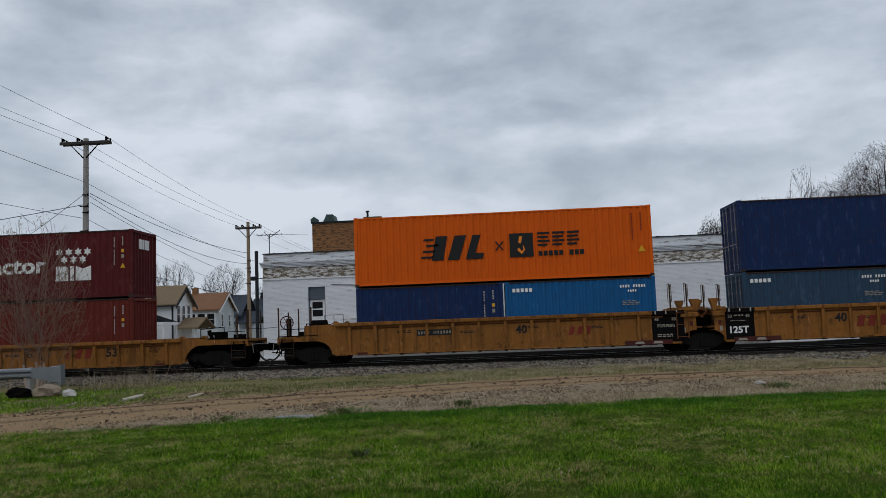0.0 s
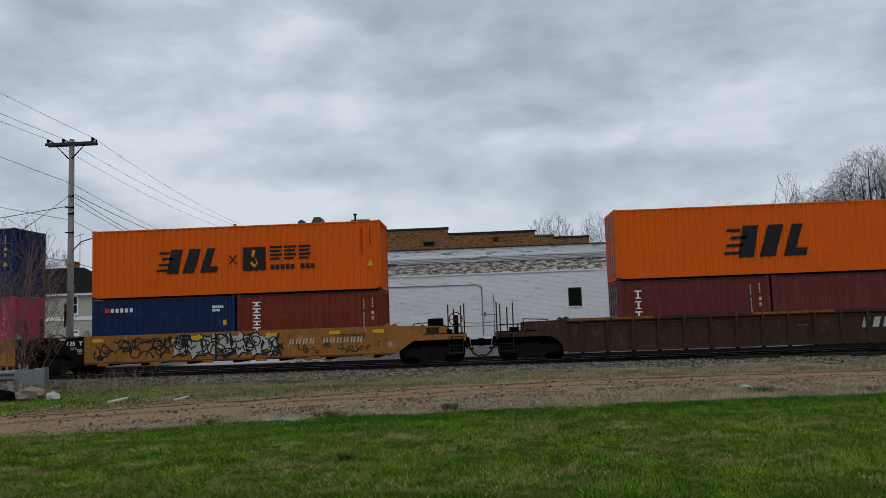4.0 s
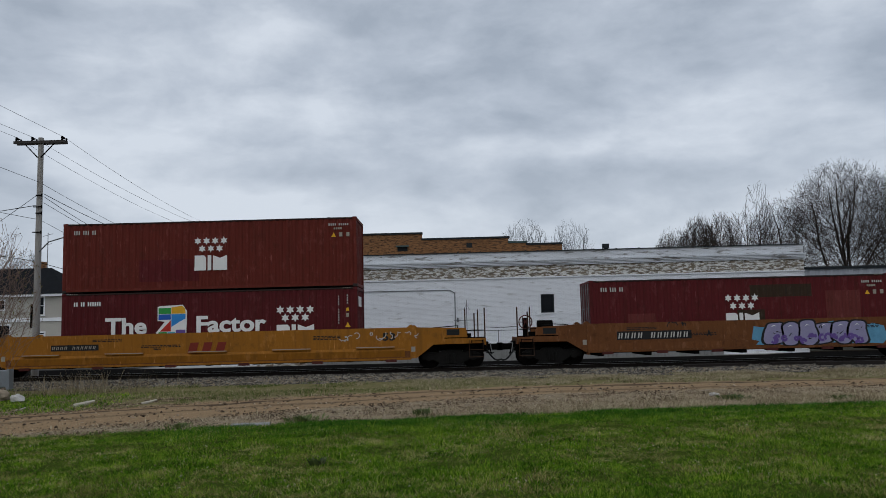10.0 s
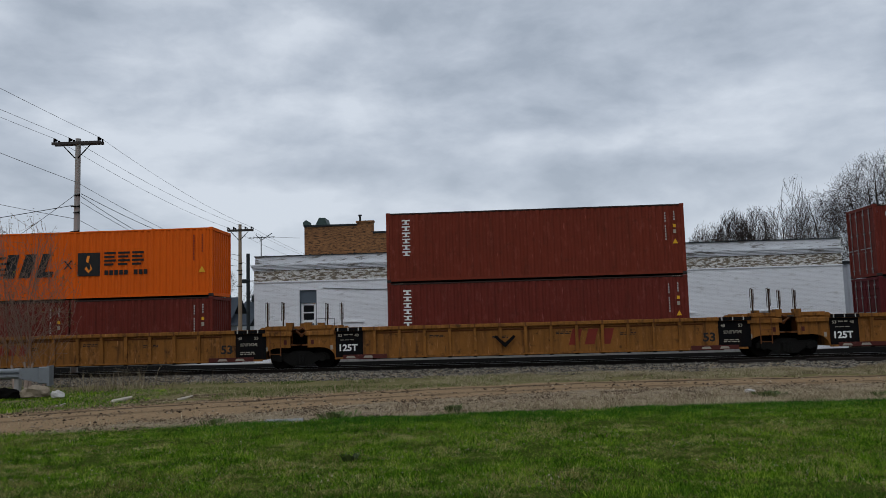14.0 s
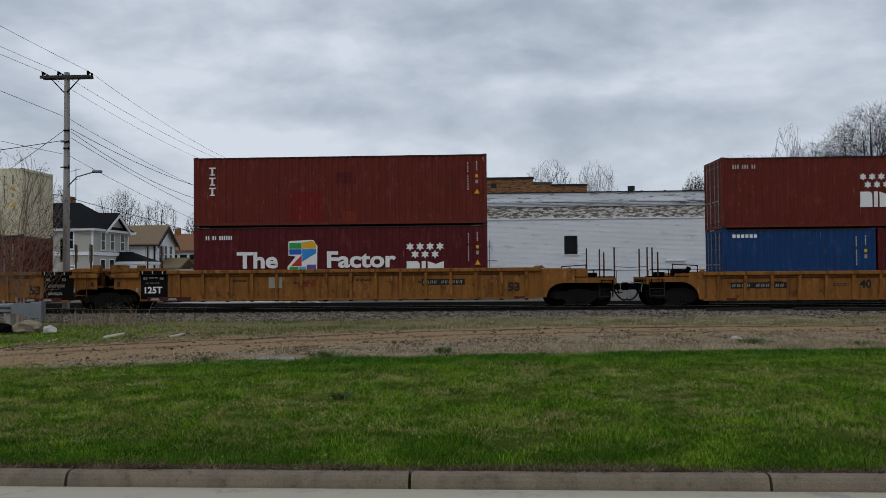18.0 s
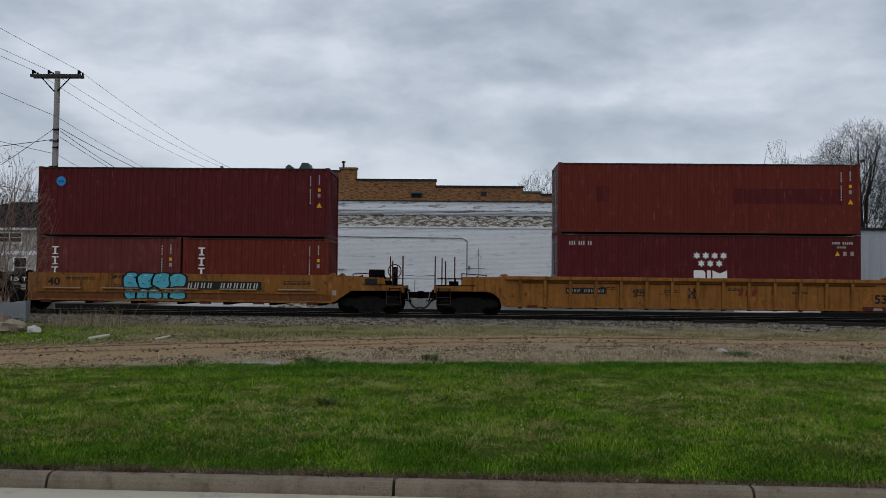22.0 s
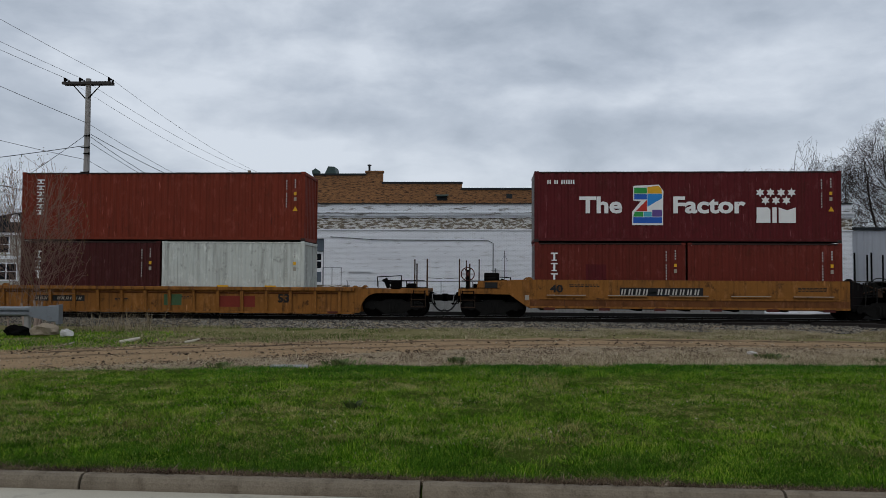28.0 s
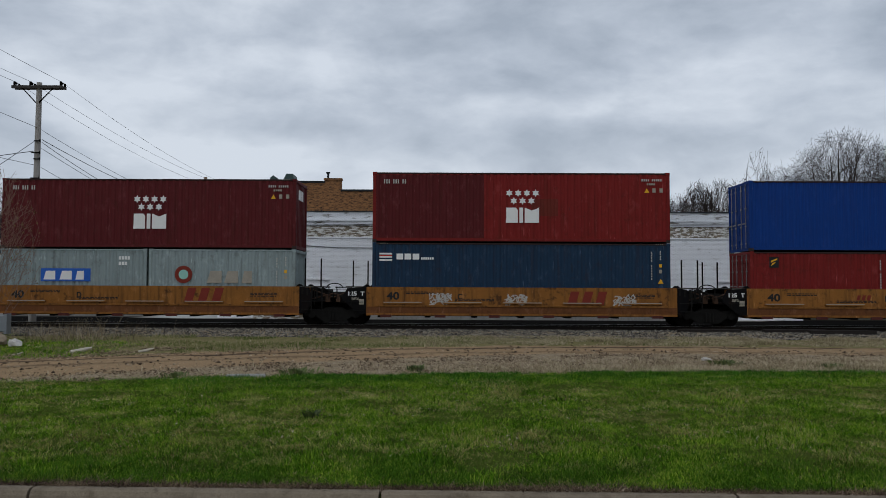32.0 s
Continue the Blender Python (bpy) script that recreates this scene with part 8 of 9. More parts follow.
    for px in (dx1 + 0.2, dx1 + 0.75, dx1 + 1.3):
        rl.tube((px, -1.2, 1.7), (px, -1.2, 2.75), 0.02, n=6)
    rl.tube((dx1 + 0.2, -1.2, 2.75), (dx1 + 1.3, -1.2, 2.75), 0.02, n=6)
    part("stoop_railing", rl, PIPE, b)
    # long pipe rail along the raised walk
    part("walk_slab", Shape().box(dx1 + 1.6, 15.5, -1.3, 0.0, -0.3, 1.05), WALKSTONE, b, "raised pale concrete walk")
    rl = Shape().tube((dx1 + 1.6, -1.2, 1.95), (15.4, -1.2, 1.95), 0.022, n=6)
    part("walk_rail", rl, PIPE, b, "grey pipe handrail")
    for i in range(14):
        px = dx1 + 1.7 + i * 1.84
        part("rail_post", Shape().tube((px, -1.2, 1.05), (px, -1.2, 1.95), 0.02, n=6), PIPE, b)
    # window
    w = part("window", Shape().box(wx0, wx0 + 0.07, 0.1, 0.25, 2.93, 4.04).box(wx1 - 0.07, wx1, 0.1, 0.25, 2.93, 4.04).box(wx0, wx1, 0.1, 0.25, 3.97, 4.04).box(wx0, wx1, 0.1, 0.25, 2.93, 3.0), COPING, b, "small dark-framed window")
    part("pane", Shape().box(wx0 + 0.07, wx1 - 0.07, 0.16, 0.18, 3.0, 3.97), PANE, w)
    part("sill", Shape().box(wx0 - 0.08, wx1 + 0.08, -0.06, 0.14, 2.86, 2.93), TRIMWHITE, w)
    # bricked-up openings, ledges, conduit, small mast
    part("blocked_opening", Shape().box(-7.2, 0.02, -0.018, 0.0, 1.3, 4.28), WHITE, b, "bricked-up loading opening")
    c = Shape().tube((-9.8, -0.04, 4.62), (-7.0, -0.04, 4.45), 0.025, n=6).tube((-7.0, -0.04, 4.45), (-0.25, -0.04, 4.42), 0.025, n=6).tube((-0.25, -0.04, 4.42), (0.06, -0.04, 4.25), 0.025, n=6).tube((0.06, -0.04, 4.25), (0.06, -0.04, 1.4), 0.025, n=6)
    part("conduit", c, PIPE, b)
    part("mast", Shape().tube((0.74, -0.2, 1.4), (0.74, -0.2, 3.8), 0.02, n=6).tube((-0.03, -0.2, 2.6), (1.15, -0.2, 2.6), 0.02, n=6).tube((0.2, -0.2, 2.75), (0.2, -0.2, 2.5), 0.05, n=6).tube((0.74, -0.2, 3.55), (0.55, -0.2, 3.2), 0.012, n=5).tube((0.74, -0.2, 3.55), (0.93, -0.2, 3.2), 0.012, n=5), PIPE, b)
    for x0, x1, z in ((11.14, 12.33, 2.5), (15.89, 17.19, 2.5), (-8.7, -7.3, 2.55)):
        part("ledge", Shape().box(x0, x1, -0.10, 0.0, z - 0.04, z + 0.05), TRIMWHITE, b)
    part("flood_lamp", Shape().bevel_box(L - 0.75, L - 0.35, -0.1, 0.2, 5.05, 5.3, 0.04).box(L - 0.35, L, 0.0, 0.05, 5.15, 5.2), COPING, b, "black flood lamp")
    part("junction_box", Shape().bevel_box(L - 0.16, L - 0.02, -0.05, 0.15, 3.9, 4.3, 0.02), COPING, b)
    part("roof_vent", Shape().tube((9.6, 2.0, T - 0.5), (9.6, 2.0, T + 0.22), 0.1, n=10).tube((9.6, 2.0, T + 0.22), (9.6, 2.0, T + 0.5), 0.22, n=12), COPING, b, "black roof vent")
    ax, ay = L + 0.05, 1.4
    an = Shape().tube((ax, ay, T - 0.6), (ax, ay, 8.05), 0.03, n=6)
    an.tube((ax - 0.75, ay, 7.98), (ax + 0.85, ay, 8.02), 0.022, n=5).tube((ax - 0.1, ay, 7.75), (ax + 0.7, ay, 8.25), 0.025, n=5).tube((ax, ay, 7.85), (ax - 0.35, ay, 8.2), 0.02, n=5)
    for i in range(6):
        px = ax - 0.65 + i * 0.27
        an.tube((px, ay - 0.5 + 0.05 * i, 7.99), (px + 0.05, ay + 0.5 - 0.05 * i, 8.0), 0.012, n=4)
    an.tube((ax + 0.7, ay, 8.0), (ax + 2.4, ay + 0.2, 7.9), 0.009, n=4)
    part("aerial", an, COPING, b, "old rooftop television aerial")


build_white_building()


def build_back_building():
    b = empty("brick_block", (0, 60.0, 0))
    tagged(b, "taller orange brick building with a stepped parapet", "building")
    steps = ((-13.63, -9.6, 10.1), (-9.6, -8.32, 10.31), (-8.32, -2.3, 9.46), (-2.3, 4.24, 8.99), (4.24, 5.59, 8.6), (5.59, 8.25, 8.42))
    for x0, x1, z in steps:
        part("wall_step", Shape().box(x0, x1, 0, 0.4, -0.3, z - 0.14), BRICK, b)
        part("coping", Shape().box(x0 - 0.05, x1 + 0.05, -0.07, 0.5, z - 0.14, z), GREENCAP if 4 < x0 < 5 else BRICK if z > 10.3 else COPING, b)
    part("side_wall", Shape().box(-13.63, -13.2, 0.4, 14, -0.3, 9.9), BRICK, b)
    part("side_wall", Shape().box(7.85, 8.25, 0.4, 14, -0.3, 8.2), BRICK, b)
    part("roof", Shape().box(-13.2, 7.85, 0.4, 14, 7.9, 8.1), COPING, b)
    part("back_wall", Shape().box(-13.63, 8.25, 14, 14.4, -0.3, 8.2), BRICK, b)
    part("corner_cap", Shape().prism_y([(-13.72, 10.1), (-13.2, 10.1), (-13.2, 10.32), (-13.46, 10.5), (-13.72, 10.32)], -0.1, 0.5), GREENCAP, b)
    part("skylight", Shape().prism_y([(-13.0, 10.0), (-11.95, 10.0), (-12.15, 10.72), (-12.62, 10.74)], 0.6, 2.2), GREENCAP, b, "grey-green roof lantern")
    part("chimney_pipe", Shape().tube((-9.36, 0.2, 10.25), (-9.36, 0.2, 10.74), 0.08, n=8).tube((-9.36, 0.2, 10.7), (-9.36, 0.2, 10.8), 0.15, n=8), COPING, b)
    h = part("hooded_vent", Shape().box(-4.16, -3.4, -0.02, 0.02, 8.05, 8.4), COPING, b)
    part("hood", Shape().prism_x([(0.0, 8.5), (-0.3, 8.38), (-0.3, 8.34), (0.0, 8.42)], -4.25, -3.3), GREENCAP, h)
    part("vent_opening", Shape().box(1.05, 1.5, -0.012, 0.02, 8.2, 8.55), COPING, b)


build_back_building()


def build_metal_building():
    b = empty("metal_shed", (0, 50.0, 0))
    tagged(b, "pale grey ribbed metal shed with a black roof edge", "building")
    part("wall", corrugated(21.6, 34.0, -0.3, 5.25, 0.0, 0.05, 0.62), METALSIDE, b)
    part("roof_edge", Shape().box(21.5, 34.1, -0.12, 8, 5.25, 5.4), COPING, b)
    part("back_wall", Shape().box(21.6, 34.0, 7.5, 7.8, -0.3, 5.25), METALSIDE, b)
    part("side_wall", Shape().box(33.9, 34.0, 0.06, 7.5, -0.3, 5.25), METALSIDE, b)
    part("plinth", Shape().box(21.62, 34.0, -0.05, -0.01, -0.3, 0.5), PLINTH, b, "dark foot of the shed wall")
    part("end_pier", Shape().box(21.02, 21.58, -0.6, 0.5, -0.3, 5.7), WHITE, b, "white brick pier")


build_metal_building()

# ---- houses ----
SIDING_GREY = surface("grey_clapboard", (0.43, 0.41, 0.36), rough=0.8, spread=0.08, scale=1.5, fine=12, bump=0.1)
SIDING_WHITE = surface("white_clapboard", (0.80, 0.81, 0.83), rough=0.8, spread=0.08, scale=1.5, bump=0.1)
SIDING_BLUE = surface("pale_blue_clapboard", (0.52, 0.56, 0.59), rough=0.8, spread=0.08, scale=1.5, bump=0.1)
SHINGLE_DARK = surface("dark_shingles", (0.014, 0.015, 0.017), rough=1.0, gloss=0.03, spread=0.35, scale=2.0, fine=14, bump=0.5)
SHINGLE_TAN = surface("tan_shingles", (0.20, 0.145, 0.09), rough=0.95, spread=0.2, scale=2.0, fine=14, bump=0.5)
SHINGLE_RUST = surface("rust_shingles", (0.21, 0.108, 0.06), rough=0.95, spread=0.2, scale=2.0, fine=14, bump=0.5)
SHINGLE_SLATE = surface("slate_shingles", (0.05, 0.06, 0.075), rough=0.95, spread=0.25, scale=2.0, fine=14, bump=0.5)


def lap_wall(x0, x1, y0, y1, z0, z1, step=0.16):
    """Clapboards: each course tilts out a little over the one below."""
    n = max(1, round((z1 - z0) / step))
    h = (z1 - z0) / n
    v = []
    for i in range(n):
        for z, o in ((z0 + i * h, 0.022), (z0 + (i + 1) * h - 0.002, 0.004)):
            v += [(x0 - o, y0 - o, z), (x1 + o, y0 - o, z), (x1 + o, y1 + o, z), (x0 - o, y1 + o, z)]
    f = [(3, 2, 1, 0), tuple(range(len(v) - 4, len(v)))]
    f += [(a * 4 + i, a * 4 + (i + 1) % 4, a * 4 + 4 + (i + 1) % 4, a * 4 + 4 + i) for a in range(2 * n - 1) for i in range(4)]
    return Shape().add(v, f)


def sash(house, x, y, z, w, h, side=False, bars_=1):
    """A window with frame, pane, rail and sill; side: in a wall that faces +x."""
    def bx(a, b, d0, d1, c, d):
        return (y + d0, y + d1, x + a, x + b, c, d)
    s, g, k = Shape(), Shape(), Shape()
    def put(sh, a, b, out0, out1, c, d):
        if side:
            sh.box(x + out1 * -1, x + out0 * -1, y + a, y + b, c, d)
        else:
            sh.box(x + a, x + b, y + out0, y + out1, c, d)
    put(s, -0.1, 0.0, -0.035, 0.05, z - 0.08, z + h + 0.1)
    put(s, w, w + 0.1, -0.035, 0.05, z - 0.08, z + h + 0.1)
    put(s, 0.0, w, -0.035, 0.05, z + h, z + h + 0.1)
    put(s, 0.0, w, -0.028, 0.05, z + h * 0.5 - 0.02, z + h * 0.5 + 0.02)
    for i in range(1, bars_):
        put(s, w * i / bars_ - 0.05, w * i / bars_ + 0.05, -0.035, 0.05, z, z + h)
    put(g, 0.0, w, -0.024, 0.02, z, z + h)
    put(k, -0.14, w + 0.14, -0.13, 0.02, z - 0.14, z - 0.08)
    win = part("window", s, TRIMWHITE, house, "white sash window")
    part("pane", g, PANE, win)
    part("sill", k, TRIMWHITE, win)


def gable_roof(x0, x1, y0, y1, ze, zr, along="x", over=0.35, th=0.14):
    """Two sloping slabs; along: the axis of the ridge."""
    s = Shape()
    if along == "x":
        ym = (y0 + y1) / 2
        k = (zr - ze) / (ym - y0)
        for sg in (-1, 1):
            ye = (y0 - over) if sg < 0 else (y1 + over)
            zl = ze - over * k
            s.prism_x([(ye, zl), (ye, zl + th), (ym, zr + th), (ym, zr)], x0 - over, x1 + over)
    else:
        xm = (x0 + x1) / 2
        k = (zr - ze) / (xm - x0)
        for sg in (-1, 1):
            xe = (x0 - over) if sg < 0 else (x1 + over)
            zl = ze - over * k
            s.prism_y([(xe, zl), (xe, zl + th), (xm, zr + th), (xm, zr)], y0 - over, y1 + over)
    return s


def hip_roof(x0, x1, y0, y1, ze, ra, rb, zr, over=0.45):
    ym = (y0 + y1) / 2
    v = [(x0 - over, y0 - over, ze), (x1 + over, y0 - over, ze), (x1 + over, y1 + over, ze), (x0 - over, y1 + over, ze), (ra, ym, zr), (rb, ym, zr)]
    return Shape().add(v, [(0, 1, 5, 4), (1, 2, 5), (2, 3, 4, 5), (3, 0, 4), (3, 2, 1, 0)])


def build_houses():
    h = empty("grey_house", (0, 0, 0))
    tagged(h, "two-storey grey clapboard house with a dark hipped roof", "house")
    X, Yn, Yf = -29.35, 59.8, 66.0
    part("wall", lap_wall(-46, X, Yn, Yf, 0.1, 5.35), SIDING_GREY, h)
    part("roof", hip_roof(-46, X, Yn, Yf, 5.5, -36.0, -31.9, 7.75), SHINGLE_DARK, h, "dark shingled hip roof")
    part("eave", Shape().box(-46.4, X + 0.4, Yn - 0.4, Yf + 0.4, 5.33, 5.5), TRIMWHITE, h)
    part("belt_course", Shape().box(-46.1, X + 0.1, Yn - 0.09, Yf + 0.09, 3.45, 3.72), TRIMWHITE, h, "white painted belt course")
    part("corner_board", Shape().box(X - 0.06, X + 0.05, Yn - 0.05, Yn + 0.06, 0.1, 5.35), TRIMWHITE, h)
    part("corner_board", Shape().box(X - 0.1, X + 0.06, Yf - 0.12, Yf + 0.05, 0.1, 5.35), TRIMWHITE, h)
    for x, z, w, hh, n in ((-44.6, 4.05, 0.8, 1.05, 1), (-40.3, 4.1, 0.75, 1.05, 1), (-38.2, 4.0, 0.75, 1.2, 1), (-35.6, 4.45, 1.75, 0.62, 2), (-31.45, 4.0, 0.6, 1.25, 1), (-44.5, 1.9, 0.8, 1.2, 1), (-38.4, 1.9, 1.6, 1.2, 2), (-34.3, 1.8, 0.9, 1.4, 1), (-31.5, 2.1, 0.75, 0.5, 1)):
        sash(h, x, Yn, z, w, hh, bars_=n)
    for y in (61.2, 62.75, 64.6):
        sash(h, X, y, 3.95, 0.6, 1.3, True)
    for y in (61.1, 62.6):
        sash(h, X, y, 1.7, 0.75, 1.4, True)
    part("gable", Shape().prism_x([(61.5, 5.5), (65.3, 5.5), (63.4, 6.7)], X - 2.5, X + 0.1), SIDING_GREY, h)
    g = Shape()
    for ya, za, yb, zb in ((61.2, 5.4, 63.4, 6.8), (65.6, 5.4, 63.4, 6.8)):
        g.prism_x([(ya, za), (yb, zb), (yb, zb + 0.14), (ya, za + 0.14)], X - 3.5, X + 0.45)
    part("gable_roof", g, SHINGLE_DARK, h)
    v = Shape()
    for ya, za, yb, zb in ((61.2, 5.33, 63.4, 6.73), (65.6, 5.33, 63.4, 6.73)):
        v.prism_x([(ya, za - 0.16), (yb, zb - 0.16), (yb, zb + 0.06), (ya, za + 0.06)], X + 0.4, X + 0.5)
    part("bargeboard", v, TRIMWHITE, h)
    ya, yb = 63.6, 66.6
    part("porch_roof", Shape().add([(X, ya, 3.0), (X + 2.5, ya, 3.0), (X + 2.5, yb, 3.0), (X, yb, 3.0), (X, ya + 0.6, 3.8), (X + 0.9, ya + 1.2, 3.8), (X, yb - 0.6, 3.8)], [(0, 1, 5, 4), (1, 2, 5), (2, 3, 6, 5), (3, 2, 1, 0), (4, 5, 6)]), SHINGLE_DARK, h, "small dark porch roof")
    part("porch_fascia", Shape().box(X, X + 2.5, ya - 0.02, yb + 0.02, 2.75, 2.99), TRIMWHITE, h)
    for x, y in ((X + 0.9, ya + 0.15), (X + 2.3, ya + 0.15), (X + 2.3, yb - 0.2)):
        part("porch_post", Shape().box(x, x + 0.16, y, y + 0.16, 0.1, 2.75), TRIMWHITE, h)
    part("porch_floor", Shape().box(X, X + 2.5, ya, yb, 0.0, 0.75), CONCRETE, h)
    part("front_door", Shape().box(X, X + 0.06, 64.3, 65.2, 0.75, 2.6), COPING, h)
    part("chimney", Shape().box(-33.5, -32.8, 63.2, 63.9, 7.2, 8.3), BRICK, h)
    dish = Shape().lathe_y([(0.02, 0.0), (0.25, -0.03), (0.42, -0.12)], -37.6, 6.6, 14)
    part("satellite_dish", dish, TRIMWHITE, h, at=(0, 60.9, 0))
    part("air_conditioner", Shape().bevel_box(-31.55, -30.75, 59.7, 60.0, 2.12, 2.5, 0.03), TRIMWHITE, h)
    a = Shape().tube((-32.3, 63.0, 7.6), (-32.3, 63.0, 10.6), 0.03, n=6).tube((-32.7, 63.0, 10.3), (-31.9, 63.0, 10.5), 0.02, n=5).tube((-32.6, 63.0, 9.6), (-32.0, 63.0, 9.7), 0.02, n=5)
    part("aerial", a, PIPE, h)

    h = empty("white_house")
    tagged(h, "white clapboard house with a tan shingled gable roof", "house")
    part("wall", lap_wall(-40, -28.6, 70, 74.4, 0.1, 4.75), SIDING_WHITE, h)
    part("gable", Shape().prism_x([(70, 4.75), (74.4, 4.75), (72.2, 6.3)], -40, -28.6), SIDING_WHITE, h)
    part("roof", gable_roof(-40, -28.6, 70, 74.4, 4.75, 6.3), SHINGLE_TAN, h, "tan shingled roof")
    part("rake_board", Shape().prism_x([(69.6, 4.4), (72.2, 6.22), (72.2, 6.02), (69.6, 4.2)], -28.28, -28.2).prism_x([(74.8, 4.4), (72.2, 6.22), (72.2, 6.02), (74.8, 4.2)], -28.28, -28.2), COPING, h)
    part("gutter", Shape().box(-40.3, -28.3, 69.55, 69.7, 4.42, 4.55), COPING, h)
    part("downspout", Shape().box(-28.75, -28.62, 69.86, 69.96, 0.1, 4.5), COPING, h)
    for y in (70.7, 71.9, 73.1):
        sash(h, -28.6, y, 3.0, 0.62, 1.5, True)
    part("porch_roof", gable_roof(-28.6, -26.8, 70.5, 74.5, 2.5, 3.3, over=0.3), SHINGLE_TAN, h)
    for y in (70.6, 74.3):
        part("porch_post", Shape().box(-27.0, -26.85, y, y + 0.14, 0.1, 2.5), TRIMWHITE, h)
    part("roof_vent", Shape().box(-31.2, -30.8, 70.9, 71.2, 5.4, 5.75), TRIMWHITE, h)

    h = empty("small_house")
    tagged(h, "pale house with a rust-brown shingled gable roof", "house")
    part("wall", lap_wall(-40, -28.1, 80, 85.0, 0.1, 4.42), SIDING_BLUE, h)
    part("gable", Shape().prism_x([(80, 4.42), (85.0, 4.42), (82.5, 6.0)], -40, -28.1), SIDING_BLUE, h)
    part("roof", gable_roof(-40, -28.1, 80, 85.0, 4.42, 6.0), SHINGLE_RUST, h, "rust-brown shingled roof")
    part("rake_board", Shape().prism_x([(79.6, 4.15), (82.5, 5.98), (82.5, 5.78), (79.6, 3.95)], -27.8, -27.7).prism_x([(85.4, 4.15), (82.5, 5.98), (82.5, 5.78), (85.4, 3.95)], -27.8, -27.7), TRIMWHITE, h)
    for x in (-31.2, -30.2, -29.2):
        sash(h, x, 80, 2.75, 0.75, 1.15)
    for y in (81.0, 83.2):
        sash(h, -28.1, y, 2.6, 0.6, 1.2, True)
    part("chimney", Shape().box(-31.6, -31.1, 82.2, 82.8, 5.8, 6.7), BRICK, h)

    h = empty("porch_house")
    tagged(h, "pale blue house with a slate-grey roof and open porch", "house")
    part("wall", lap_wall(-38, -30.0, 91, 97, 0.1, 4.0), SIDING_BLUE, h)
    part("roof", gable_roof(-38, -29.4, 91, 97, 4.0, 6.2), SHINGLE_SLATE, h)
    part("porch_roof", gable_roof(-30.0, -27.3, 91, 96, 3.0, 4.2, over=0.25), SHINGLE_SLATE, h)
    for x in (-29.6, -28.6, -27.5):
        part("porch_post", Shape().box(x, x + 0.14, 91.0, 91.14, 0.1, 3.0), TRIMWHITE, h)
    part("porch_wall", lap_wall(-30.0, -27.3, 91.3, 96, 0.1, 2.2), SIDING_BLUE, h)

    h = empty("grey_garage")
    tagged(h, "low grey building with a slate-coloured roof", "building")
    part("wall", lap_wall(-31, -24.0, 100, 106, 0.1, 3.6), SIDING_BLUE, h)
    part("roof", gable_roof(-31, -24.0, 100, 106, 3.6, 6.0), SHINGLE_SLATE, h)


build_houses()

# ---- poles and wires ----
POLEWOOD = surface("weathered_pole", (0.29, 0.275, 0.255), rough=0.9, spread=0.2, scale=2, fine=20, bump=0.3, stretch=(1, 1, 0.2))
POLEBROWN = surface("brown_pole", (0.25, 0.185, 0.125), rough=0.9, spread=0.2, scale=2, fine=20, bump=0.3, stretch=(1, 1, 0.2))
WIRE = surface("wire", (0.03, 0.03, 0.032), rough=0.6, spread=0.1, scale=1, bump=0.0)
CROSSWOOD = surface("dark_crossarm", (0.05, 0.045, 0.042), rough=0.9, spread=0.2, scale=2)


def utility_pole(x, y, top, arm_z, arm_l, arm_r, wood, label, pins, lamp=False):
    p = empty("utility_pole", (x, y, 0))
    tagged(p, label, "utility pole", "utility poles along the street")
    part("shaft", Shape().tube((0, 0, -0.4), (0, 0, top), 0.17, 0.12, n=12), wood, p)
    part("crossarm", Shape().box(arm_l, arm_r, -0.2, -0.1, arm_z - 0.06, arm_z + 0.07).box(arm_l, arm_r, 0.1, 0.18, arm_z - 0.06, arm_z + 0.07), CROSSWOOD, p)
    part("brace", Shape().prism_y([(-0.75, arm_z - 0.05), (-0.70, arm_z - 0.05), (-0.05, arm_z - 0.72), (-0.1, arm_z - 0.75)], -0.15, -0.12), STEEL, p)
    part("brace", Shape().prism_y([(0.75, arm_z - 0.05), (0.70, arm_z - 0.05), (0.05, arm_z - 0.72), (0.1, arm_z - 0.75)], -0.15, -0.12), STEEL, p)
    for q in pins:
        part("insulator", Shape().lathe_y([(0.035, -0.05), (0.06, -0.03), (0.06, 0.03), (0.035, 0.05)], q, arm_z + 0.2, 8).tube((q, -0.15, arm_z + 0.05), (q, -0.15, arm_z + 0.26), 0.05, n=8).tube((q + 0.06, 0.14, arm_z + 0.05), (q + 0.06, 0.14, arm_z + 0.22), 0.045, n=8), STEEL, p)
    for k, z in enumerate((arm_z - 2.55, arm_z - 3.1, arm_z - 3.4, arm_z - 4.3)):
        part("bracket", Shape().box(-0.2 if k % 2 else -0.08, 0.2, -0.2, -0.15, z - 0.025, z + 0.025).tube((0.2, -0.18, z - 0.07), (0.2, -0.18, z + 0.07), 0.03, n=6), STEEL, p)
    if lamp:
        part("lamp_arm", Shape().tube((0.1, -0.1, 6.15), (0.55, -0.1, 6.6), 0.03, n=6).tube((0.55, -0.1, 6.6), (1.35, -0.1, 6.82), 0.03, n=6), PIPE, p, "curved street-lamp arm")
        part("lamp_head", Shape().bevel_box(1.3, 1.75, -0.2, 0.0, 6.78, 6.9, 0.03), PIPE, p, "cobra-head street lamp")
        part("ground_wire_cover", Shape().box(-0.26, -0.16, -0.06, 0.06, 2.6, 3.7), STEEL, p)
    return p


